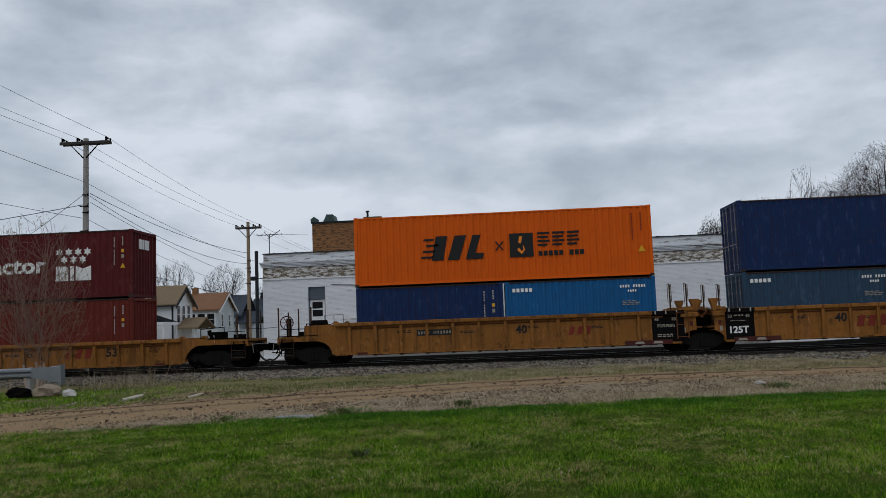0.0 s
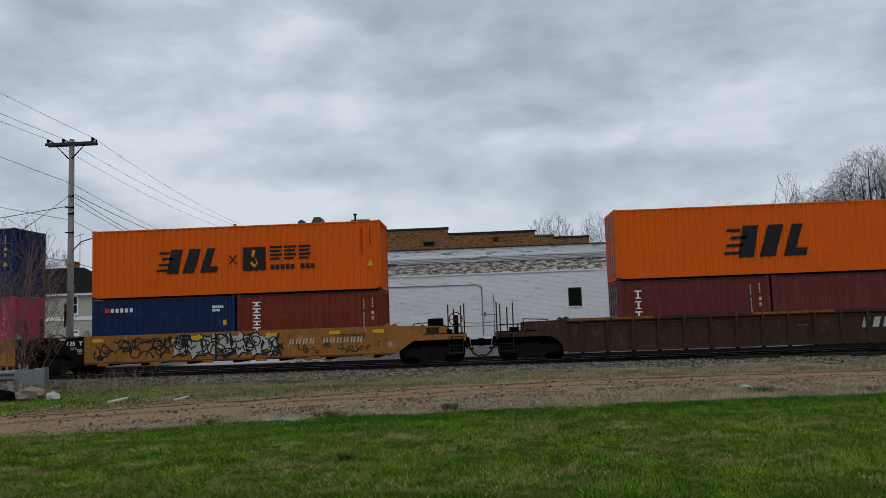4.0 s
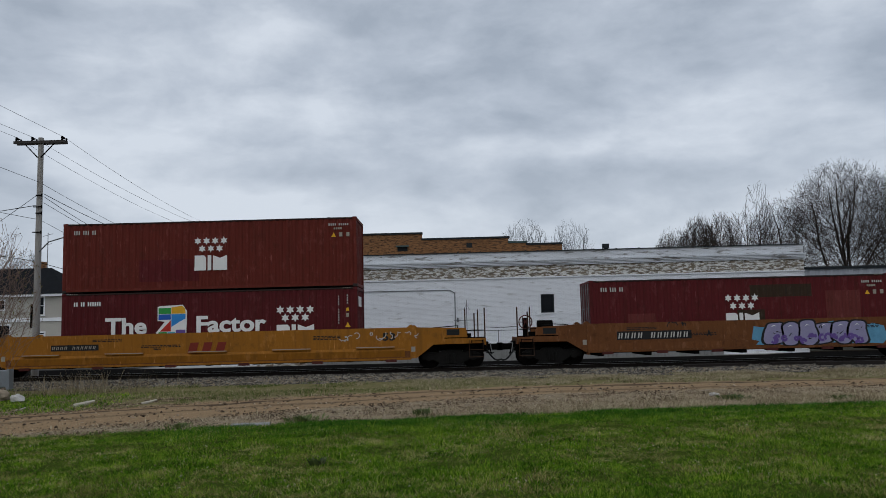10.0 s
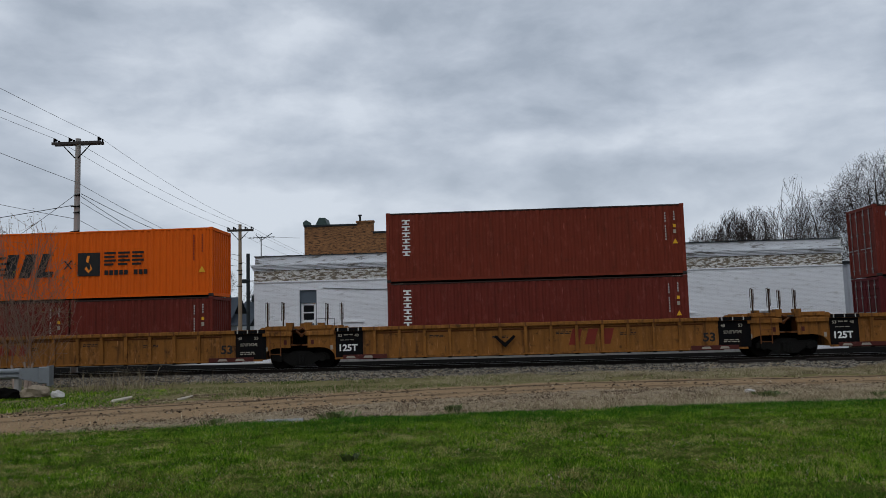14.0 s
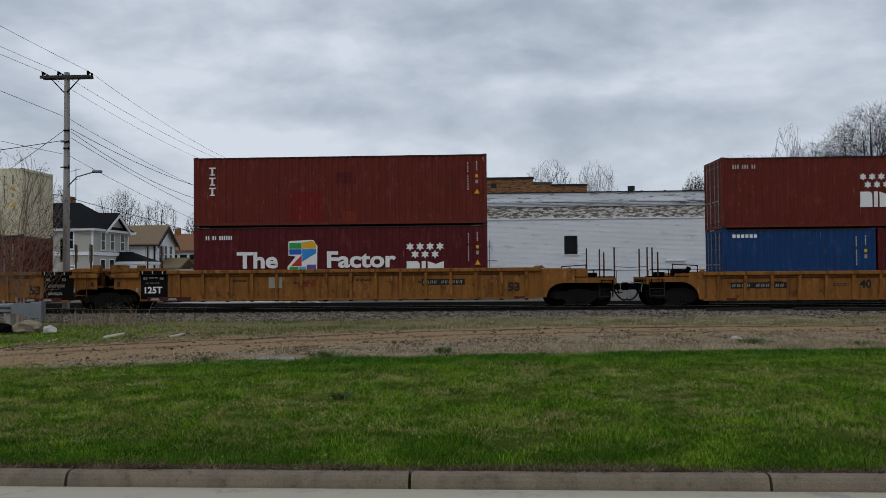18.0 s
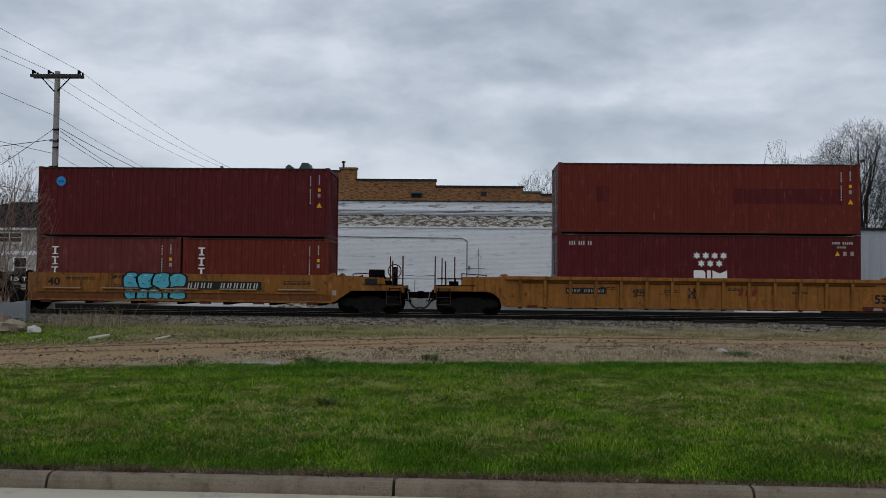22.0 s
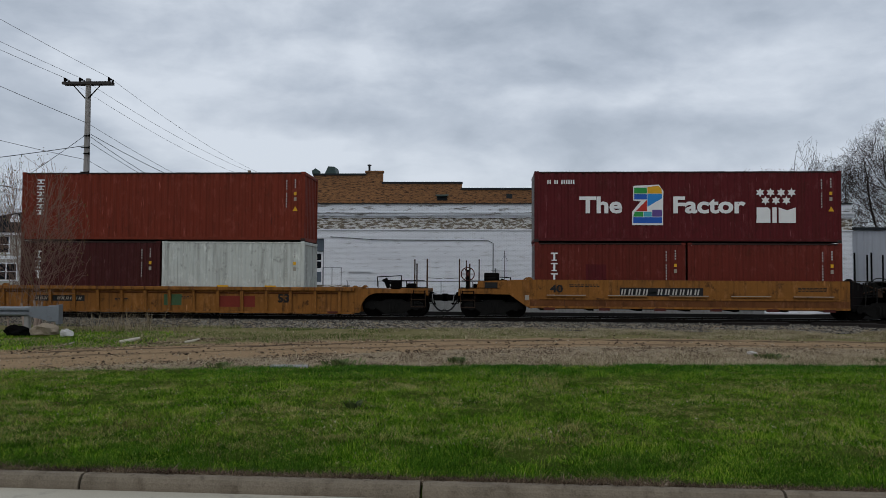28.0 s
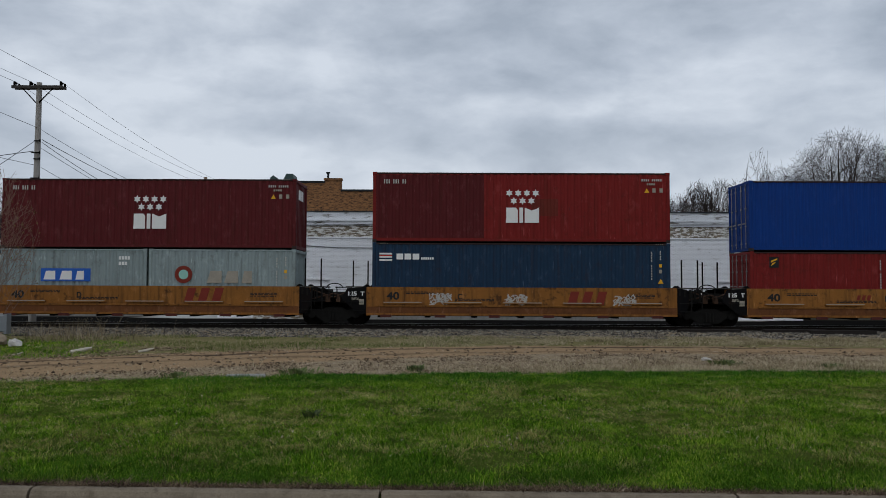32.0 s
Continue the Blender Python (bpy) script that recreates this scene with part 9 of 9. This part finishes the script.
utility_pole(-19.42, 37.0, 11.6, 11.36, -1.22, 1.2, POLEWOOD, "tall grey wooden utility pole with a crossarm and street lamp", (-1.1, -0.35, 1.08), True)
utility_pole(-18.62, 60.0, 10.35, 9.88, -0.95, 1.0, POLEBROWN, "brown wooden utility pole with a crossarm", (-0.9, -0.45, 0.45, 0.92))
dp = empty("steel_post", (-16.8, 56.0, 0))
tagged(dp, "dark bare steel post beside the building", "post")
part("shaft", Shape().tube((0, 0, -0.3), (0, 0, 7.66), 0.13, n=10), COPING, dp)


def wire(points, r=0.012, sag=0.35, steps=14):
    """A sagging cable through points, one unbroken square tube."""
    line = [Vector(points[0])]
    for a, b in zip(points, points[1:]):
        a, b = Vector(a), Vector(b)
        line += [a.lerp(b, i / steps) - Vector((0, 0, sag * 4 * (i / steps) * (1 - i / steps))) for i in range(1, steps + 1)]
    v = []
    for p in line:
        v += [(p.x - r, p.y, p.z), (p.x, p.y, p.z - r), (p.x + r, p.y, p.z), (p.x, p.y, p.z + r)]
    n = len(line)
    return Shape().add(v, [(a * 4 + i, a * 4 + (i + 1) % 4, a * 4 + 4 + (i + 1) % 4, a * 4 + 4 + i) for a in range(n - 1) for i in range(4)] + [(0, 1, 2, 3), (n * 4 - 1, n * 4 - 2, n * 4 - 3, n * 4 - 4)])


def build_wires():
    w = empty("overhead_wires")
    tagged(w, "thin dark overhead power and telephone lines", "wires")
    P, Q = (-19.42, 37.0), (-18.62, 60.0)
    # three power lines on the crossarms
    for q0, q1, back in ((-1.1, -0.9, 12.6), (-0.35, 0.45, 12.6), (1.08, 0.92, 13.4)):
        part("power_line", wire([(P[0] + q0 - 1.2, 2.0, back), (P[0] + q0, P[1], 11.62), (Q[0] + q1, Q[1], 10.1), (Q[0] + q1 + 0.8, 92.0, 9.6)], 0.009, 0.35), WIRE, w)
    part("neutral_line", wire([(P[0] - 1.2, 2.0, 11.5), (P[0], P[1], 9.45), (Q[0], Q[1], 7.5), (Q[0], 92.0, 7.2)], 0.011, 0.3), WIRE, w)
    for za, zb, sg, r in ((8.88, 7.94, 0.45, 0.016), (8.75, 7.13, 0.75, 0.015), (8.46, 5.85, 0.3, 0.013)):
        part("telephone_line", wire([(P[0] + 0.25, P[1] - 0.1, za), (Q[0], Q[1], zb)], r, sg), WIRE, w)
    part("telephone_line", wire([(P[0] - 12.0, P[1], 10.65), (P[0] + 0.1, P[1] - 0.1, 7.65), (Q[0] - 2.9, Q[1], 6.1), (Q[0] - 1.5, 78.0, 4.6)], 0.011, 0.12), WIRE, w)
    # drops to the side
    part("service_drop", wire([(P[0] - 0.15, P[1], 8.83), (P[0] - 7.5, P[1] + 2.0, 5.1)], 0.016, 0.1), WIRE, w)
    part("service_drop", wire([(P[0] - 0.15, P[1], 8.36), (P[0] - 14.0, P[1], 6.9)], 0.016, 0.12), WIRE, w)
    part("cable", wire([(-46.0, 60.0, 10.7), (-31.77, 60.0, 8.04), (-24.27, 60.0, 5.97), (-21.0, 60.0, 5.0)], 0.02, 0.06), WIRE, w)


build_wires()

# ---- bare trees ----
BARK = surface("grey_bark", (0.03, 0.025, 0.022), rough=0.95, spread=0.3, scale=3, fine=20, bump=0.4)
SAPBARK = surface("sapling_bark", (0.31, 0.235, 0.19), rough=0.95, spread=0.25, scale=2, bump=0.0)
SAPTWIG = surface("sapling_twigs", (0.20, 0.13, 0.10), rough=0.95, spread=0.25, scale=2, bump=0.0)
TWIG = surface("twig_bark", (0.026, 0.019, 0.017), rough=0.95, spread=0.25, scale=2, bump=0.0)
BUD = island_material("opening_buds", [(0.2, (0.10, 0.055, 0.02)), (0.5, (0.16, 0.12, 0.04)), (0.8, (0.20, 0.19, 0.06))], 0.8, 0.8)

DARKBUD = island_material("dark_buds", [(0.2, (0.02, 0.012, 0.011)), (0.5, (0.055, 0.028, 0.024)), (0.8, (0.10, 0.05, 0.04))], 0.9, 0.8)


def limbs_mesh(name, segs, sides=4):
    """Tapered limbs from an array of rows: start, end, radii."""
    a = np.array([s[0] for s in segs], float)
    b = np.array([s[1] for s in segs], float)
    r = np.array([s[2:] for s in segs], float)
    d = b - a
    d /= np.linalg.norm(d, axis=1, keepdims=True) + 1e-9
    ref = np.where(np.abs(d[:, 2:3]) > 0.9, np.array([[1.0, 0, 0]]), np.array([[0, 0, 1.0]]))
    u = np.cross(d, ref)
    u /= np.linalg.norm(u, axis=1, keepdims=True) + 1e-9
    w = np.cross(d, u)
    n = len(segs)
    v = np.zeros((n, 2 * sides, 3))
    for i in range(sides):
        t = 2 * math.pi * i / sides
        o = u * math.cos(t) + w * math.sin(t)
        v[:, i] = a + o * r[:, 0:1]
        v[:, i + sides] = b + o * r[:, 1:2]
    q = np.array([(i, (i + 1) % sides, (i + 1) % sides + sides, i + sides) for i in range(sides)])
    f = (q[None] + 2 * sides * np.arange(n)[:, None, None]).reshape(-1, 4)
    return fast_mesh(name, v.reshape(-1, 3), f)


def grow(rng, base, height, reach, levels=4, stems=1, clear=0.22, lean=(0, 0), twig=0.012, r0=None, upright=0.25, fork=0.3, wide=1.0):
    """Rows of limbs of a bare tree whose twigs end on a rounded crown, thick ones first. clear: bare share of the trunk."""
    thick, thin, tips = [], [], []
    foot = Vector(base)
    mid = foot + Vector((lean[0] * height, lean[1] * height, height * (0.5 + clear * 0.5)))
    rad = Vector((reach, reach, height * (0.5 - clear * 0.5)))

    def inside(p):
        o = p - mid
        return (o.x / rad.x) ** 2 + (o.y / rad.y) ** 2 + (o.z / rad.z) ** 2

    def limb(p, d, length, r, level):
        n = (4, 7, 6, 5, 3, 2)[min(5, level)]
        side = rng.uniform(0, 6.28)
        for i in range(n):
            d = (d + Vector(rng.normal(0, (0.045 + 0.012 * level) * wide, 3)) + Vector((0, 0, 0.015 if level == 0 else upright * 0.3))).normalized()
            q = p + d * (length / n)
            if level and inside(q) > rng.uniform(0.85, 1.12):
                break
            edge = [min(1.0, max(0.1, 1.25 - 1.15 * inside(c))) if level else 1.0 for c in (p, q)]
            ra, rb = max(twig * 0.5, edge[0] * r * (1 - 0.5 * i / n)), max(twig * 0.38, edge[1] * r * (1 - 0.5 * (i + 1) / n))
            (thick if ra > twig * 2.2 else thin).append((tuple(p), tuple(q), ra, rb))
            p = q
            last = i == n - 1
            if level < levels and (level or i >= n - 2):
                for c in range((5 if level == 0 else 2) if last else (2 if level == 0 else 1 + int(rng.random() < fork))):
                    side += 2.4 + rng.normal(0, 0.4)
                    u = d.orthogonal().normalized()
                    out = u * math.cos(side) + d.cross(u) * math.sin(side)
                    open_by = rng.uniform(0.2, 0.75) * wide if last and level == 0 else rng.uniform(0.15, 0.45) if last else rng.uniform(0.4, 0.8) * wide
                    size = height * (1 - clear) * rng.uniform(0.75, 1.0) if level == 0 else length * (rng.uniform(0.5, 0.7) if last else rng.uniform(0.42, 0.66) * (1 - 0.3 * i / n))
                    limb(p, (d * math.cos(open_by) + out * math.sin(open_by)).normalized(), size, rb * (rng.uniform(0.55, 0.8) if last else rng.uniform(0.4, 0.65)), level + 1)
        if level:
            tips.append(tuple(p))

    for k in range(stems):
        a = rng.uniform(0, 6.28)
        tilt = 0.0 if stems == 1 else rng.uniform(0.08, 0.32)
        d = Vector((math.cos(a) * tilt + lean[0], math.sin(a) * tilt + lean[1], 1)).normalized()
        off = Vector((math.cos(a), math.sin(a), 0)) * (0.0 if stems == 1 else rng.uniform(0.05, 0.45))
        limb(foot + off, d, height * max(0.1, clear) * rng.uniform(0.95, 1.15), r0 or height * 0.018, 0)
    return thick, thin, tips


def bare_tree(name, label, base, height, reach, seed, levels=4, stems=1, clear=0.22, bark=BARK, twigs=TWIG, twig=0.014, buds=0, lean=(0, 0), r0=None, leaf=(0.025, 0.05), upright=0.25, fork=0.3, bud=BUD, wide=1.0):
    rng = np.random.default_rng(seed)
    thick, thin, tips = grow(rng, base, height, reach, levels, stems, clear, lean, twig, r0, upright, fork, wide)
    t = empty(name)
    tagged(t, label, "tree")
    trunk = part("trunk", limbs_mesh("trunk", thick, 6), bark, t, "trunk and main limbs")
    if stems > 1:
        tagged(trunk, kind="stuff")
    part("crown", limbs_mesh("crown", thin, 3), twigs, t, "bare twigs")
    if buds:
        pick = rng.choice(len(tips), min(buds, len(tips)), replace=False)
        c = np.array(tips)[pick] + rng.normal(0, 0.06, (len(pick), 3))
        n = len(c)
        s = rng.uniform(leaf[0], leaf[1], n)[:, None, None]
        quad = rng.normal(0, 1, (n, 4, 3)) * s
        v = (c[:, None] + quad).reshape(-1, 3)
        me = fast_mesh("opening_leaf", v, (np.array([[0, 1, 2, 3]])[None] + 4 * np.arange(n)[:, None, None]).reshape(-1, 4))
        tagged(part("opening_leaf", me, bud, t, "small reddish opening leaves" if bud is BUD else "dark swelling buds"), kind="stuff")
    return t


def build_trees():
    far = dict(twig=0.025, bark=BARK, twigs=TWIG)
    for x, y, h, w, lean, seed in ((38.0, 77.0, 17.6, 6.2, 0.0, 101), (33.6, 79.0, 14.6, 3.9, -0.05, 107), (46.0, 79.0, 16.9, 6.2, 0.0, 104)):
        bare_tree("bare_tree", "large bare deciduous tree with a rounded crown behind the shed", (x, y, 0.2), h, w, seed, 5, 2, 0.12, r0=0.36, upright=0.09, fork=0.32, wide=1.3, lean=(lean, 0), buds=1500, bud=DARKBUD, leaf=(0.02, 0.04), twig=0.019)
    bare_tree("bare_tree", "slim upright bare tree among the thicket", (29.6, 77.0, 0.2), 15.9, 1.5, 3, 4, 1, 0.3, r0=0.2, upright=0.35, fork=0.2, buds=300, bud=DARKBUD, leaf=(0.02, 0.04), **far)
    thicket = ((19.6, 80, 9.6, 1.9), (20.9, 77, 10.6, 2.1), (22.2, 80, 11.8, 2.2), (23.3, 76, 12.2, 2.2), (24.6, 79, 12.8, 2.3), (25.6, 76, 12.6, 2.1), (26.6, 80, 13.5, 2.2), (27.8, 77, 13.0, 2.0), (31.4, 80, 10.4, 2.3))
    for i, (x, y, h, w) in enumerate(thicket):
        bare_tree("bare_tree", "dense bare tree in the thicket", (x, y, 0.2), h, w, 20 + i, 4, 2, 0.2, r0=0.17, upright=0.2, fork=0.3, buds=420, bud=DARKBUD, leaf=(0.025, 0.05), **far)
    for x, h, w, seed in ((8.3, 14.6, 3.4, 5), (13.7, 14.5, 3.0, 6)):
        bare_tree("bare_tree", "bare tree beyond the brick building", (x, 92.0, 0.2), h, w, seed, 4, 1, 0.3, twig=0.019, r0=0.24, fork=0.1)
    for i, (x, y, h, w) in enumerate(((-43.4, 95, 12.2, 3.6), (-38.6, 95, 10.9, 2.8), (-32.2, 95, 10.2, 3.2), (-29.6, 104, 8.6, 2.4))):
        bare_tree("bare_tree", "bare tree behind the houses", (x, y, 0.2), h, w, 40 + i, 4, 1, 0.25, r0=0.24, fork=0.05, upright=0.16, twig=0.019)
    for i, (x, y, h) in enumerate(((-49.5, 75, 12.6), (-46.2, 74, 13.3), (-43.0, 75, 11.8), (-40.4, 74, 10.6), (-53.0, 74, 12.0))):
        bare_tree("budding_tree", "bushy tree with reddish buds behind a house", (x, y, 0.2), h, 2.8, 60 + i, 3, 2, 0.2, twig=0.02, buds=1200, r0=0.13)
    young = dict(bark=SAPBARK, twigs=SAPTWIG, twig=0.013, fork=0.0, wide=1.5)
    bare_tree("sapling", "thin bare multi-stemmed sapling by the guard rail", (-16.2, 27.4, 0.2), 6.4, 1.7, 71, 3, 4, 0.14, buds=700, leaf=(0.014, 0.028), r0=0.07, upright=0.22, **young)
    bare_tree("sapling", "thin bare multi-stemmed sapling by the guard rail", (-15.7, 27.8, 0.2), 5.4, 1.3, 73, 3, 1, 0.12, buds=200, leaf=(0.014, 0.028), r0=0.05, upright=0.22, **young)
    bare_tree("shrub", "low bare shrub behind the guard rail", (-17.2, 27.6, 0.2), 4.6, 1.4, 72, 3, 1, 0.1, r0=0.04, **young)


build_trees()

# ---- by the dirt track: guard rail, rocks, scraps ----
GALV = surface("galvanised_steel", (0.20, 0.215, 0.23), rough=0.5, metal=0.5, spread=0.15, scale=2, stain=(0.12, 0.10, 0.09), stain_amount=0.3)
ROCK = surface("tan_rock", (0.26, 0.21, 0.15), rough=0.95, spread=0.3, scale=5, fine=25, bump=0.8)
PALEROCK = surface("pale_rock", (0.50, 0.48, 0.45), rough=0.9, spread=0.2, scale=5, fine=25, bump=0.6)
DRYWOOD = surface("bleached_wood", (0.48, 0.43, 0.35), rough=0.9, spread=0.2, scale=4, fine=20, bump=0.5)


def build_guard_rail():
    g = empty("guard_rail", (0, 24.8, 0))
    tagged(g, "galvanised steel guard rail with a boxy end terminal", "guard rail")
    prof = [(0.0, 0.0), (-0.03, 0.0), (-0.09, 0.05), (-0.09, 0.11), (-0.02, 0.155), (-0.09, 0.20), (-0.09, 0.26), (-0.03, 0.31), (0.0, 0.31), (0.0, 0.30), (-0.02, 0.295), (-0.078, 0.255), (-0.078, 0.205), (-0.008, 0.155), (-0.078, 0.105), (-0.078, 0.055), (-0.02, 0.012), (0.0, 0.012)]
    part("rail", Shape().prism_x([(y, z + 0.78) for y, z in prof], -32, -14.35), GALV, g)
    part("end_terminal", Shape().bevel_box(-14.12, -13.78, -0.14, 0.06, 0.60, 1.13, 0.03).box(-13.8, -13.72, -0.18, 0.08, 0.54, 1.16).prism_y([(-14.75, 0.78), (-14.1, 0.64), (-14.1, 1.11), (-14.75, 1.09)], -0.1, 0.02), GALV, g, "boxy impact head of grey steel")
    for x in (-14.9, -16.8, -18.7, -20.6, -22.5):
        part("post", Shape().bevel_box(x - 0.08, x + 0.08, 0.02, 0.2, -0.2, 1.1, 0.02), POLEWOOD, g)


build_guard_rail()


def rock(x, y, z, sx, sy, sz, seed, mat, name="rock", label="rough tan boulder in the grass"):
    rng = np.random.default_rng(seed)
    bm = bmesh.new()
    bmesh.ops.create_icosphere(bm, subdivisions=3, radius=1.0)
    o = rng.uniform(0, 50, 3)
    for v in bm.verts:
        k = 1 + 0.42 * noise.noise(Vector(v.co) * 1.3 + Vector(o)) + 0.22 * noise.noise(Vector(v.co) * 3.5 + Vector(o))
        v.co = Vector((v.co.x * sx * k, v.co.y * sy * k, max(-0.4, v.co.z) * sz * k))
    me = bpy.data.meshes.new(name)
    bm.to_mesh(me)
    bm.free()
    me.materials.append(mat)
    ob = new(name, me)
    ob.matrix_basis = pose(x, y, z, 0, 0, rng.uniform(-20, 20))
    return tagged(ob, label, "rock")


rock(-13.75, 23.9, 0.36, 0.40, 0.32, 0.26, 1, ROCK)
rock(-13.05, 23.9, 0.29, 0.22, 0.14, 0.15, 2, PALEROCK, label="small whitish stone standing in the grass")
# third one is an added near-black shape for the shade at the guard rail's end
rock(-14.7, 24.1, 0.30, 0.42, 0.3, 0.2, 3, STEEL, label="near-black low lump standing for shade at the rail's end")
rock(6.6, 20.8, 0.2, 0.14, 0.10, 0.06, 4, PALEROCK, label="flat pale stone in dry grass")
for i, (x, y, ln, r, a) in enumerate(((-10.3, 22.3, 0.56, 0.06, 36), (-8.6, 22.6, 0.42, 0.04, 24), (-11.6, 21.4, 0.3, 0.02, -10))):
    s = Shape().tube((-ln / 2, 0, 0), (ln * 0.1, 0.03, 0.02), r, r * 0.9, n=8).tube((ln * 0.1, 0.03, 0.02), (ln / 2, 0.02, 0.05), r * 0.9, r * 0.45, n=8)
    tagged(part("wood_scrap", s, DRYWOOD, at=pose(x, y, 0.17 + r * 0.9, 0, -6, a)), "bleached broken stick lying on the dirt", "stick")
sl = Shape().bevel_box(-0.4, 0.4, -0.16, 0.16, -0.1, 0.035, 0.02)
tagged(part("concrete_slab", sl, WALKSTONE, at=pose(-4.2, 16.45, 0.19, 0, 0, 6)), "half-buried flat concrete slab at the lawn's edge", "slab")


def leafy_tuft(x, y, r, h, n, mat, seed, label, name="weed_tuft"):
    rng = np.random.default_rng(seed)
    a = rng.uniform(0, 6.28, n)
    d = np.abs(rng.normal(0, r * 0.5, n))
    px, py = x + d * np.cos(a), y + d * np.sin(a)
    z = ground_z(px, py)
    hh = h * rng.uniform(0.5, 1.1, n)
    out = rng.uniform(0.3, 1.0, n)[:, None] * np.stack([np.cos(a), np.sin(a)], -1) * hh[:, None]
    w = rng.uniform(0.008, 0.018, n)
    t = np.stack([-np.sin(a), np.cos(a)], -1) * w[:, None]
    z0 = z - 0.01
    v = np.stack([np.stack([px - t[:, 0], py - t[:, 1], z0], -1), np.stack([px + t[:, 0], py + t[:, 1], z0], -1), np.stack([px + out[:, 0] * 0.5 + t[:, 0] * 1.3, py + out[:, 1] * 0.5 + t[:, 1] * 1.3, z + hh * 0.75], -1), np.stack([px + out[:, 0], py + out[:, 1], z + hh], -1)], 1).reshape(-1, 3)
    f = (np.array([[0, 1, 2], [0, 2, 3]])[None] + 4 * np.arange(n)[:, None, None]).reshape(-1, 3)
    me = fast_mesh(name, v, f)
    me.materials.append(mat)
    return tagged(new(name, me), label, "weeds", kind="stuff")


DARKLEAF = island_material("dark_weed_leaf", [(0.2, (0.04, 0.06, 0.016)), (0.5, (0.085, 0.12, 0.032)), (0.8, (0.17, 0.20, 0.07))], 0.7, 2.0)
for i, (x, y, r, h, n) in enumerate(((-0.75, 17.6, 0.22, 0.15, 130), (-3.2, 16.8, 0.4, 0.15, 160), (-5.6, 16.3, 0.3, 0.1, 110), (6.7, 19.6, 0.4, 0.13, 150), (8.9, 18.9, 0.3, 0.12, 110), (-2.0, 11.6, 0.14, 0.1, 70))):
    leafy_tuft(x, y, r, h, n, DARKLEAF, 300 + i, "dark green weed tuft in thin grass")


THATCH = island_material("brown_thatch", [(0.15, (0.022, 0.014, 0.009)), (0.5, (0.075, 0.049, 0.03)), (0.92, (0.34, 0.26, 0.165))], 0.9, 1.5, 0.1)


def curb_litter(rng, n):
    x = rng.uniform(-7, 7, n)
    return x, curb_line(x) + 0.05 + (0.2 + 0.12 * field(x, x * 0.3, 1.7, 6.0)) * rng.random(n) ** 1.2


blades("thatch", "dead brown thatch along the kerb", 24000, curb_litter, (0.02, 0.085), (0.004, 0.009), THATCH, 25, 1.2)
blades("kerb_leaves", "dead leaves caught along the kerb", 2600, curb_litter, (0.015, 0.04), (0.015, 0.045), LITTER, 34, 1.6)


# ---- motion ----
def motions():
    steps = [i * 2.0 for i in range(17)]
    for thing, x, y, z in MOVERS:
        walk(thing, [(t, pose(x + run(t), TRACK_Y + y, RAIL_Z + z)) for t in steps])
    place = {car: s for car, s, y, z in MOVERS}
    for wheel, car, x, dx in WHEELS:
        # each axle turns while it rolls through the stretch before the camera
        keys = [0.0] + [i / 30 for i in range(1, 960) if -27 < place[car] + x + run(i / 30) < 26] + [32.0]
        start = run(keys[1])
        rows = []
        for t in keys:
            turn = -math.degrees((run(t) - start) / 0.425)
            rows.append((t, pose(dx, 0, 0.425, 0, -turn if 0 < t < 32 else 0, 0)))
        walk(wheel, rows)


motions()
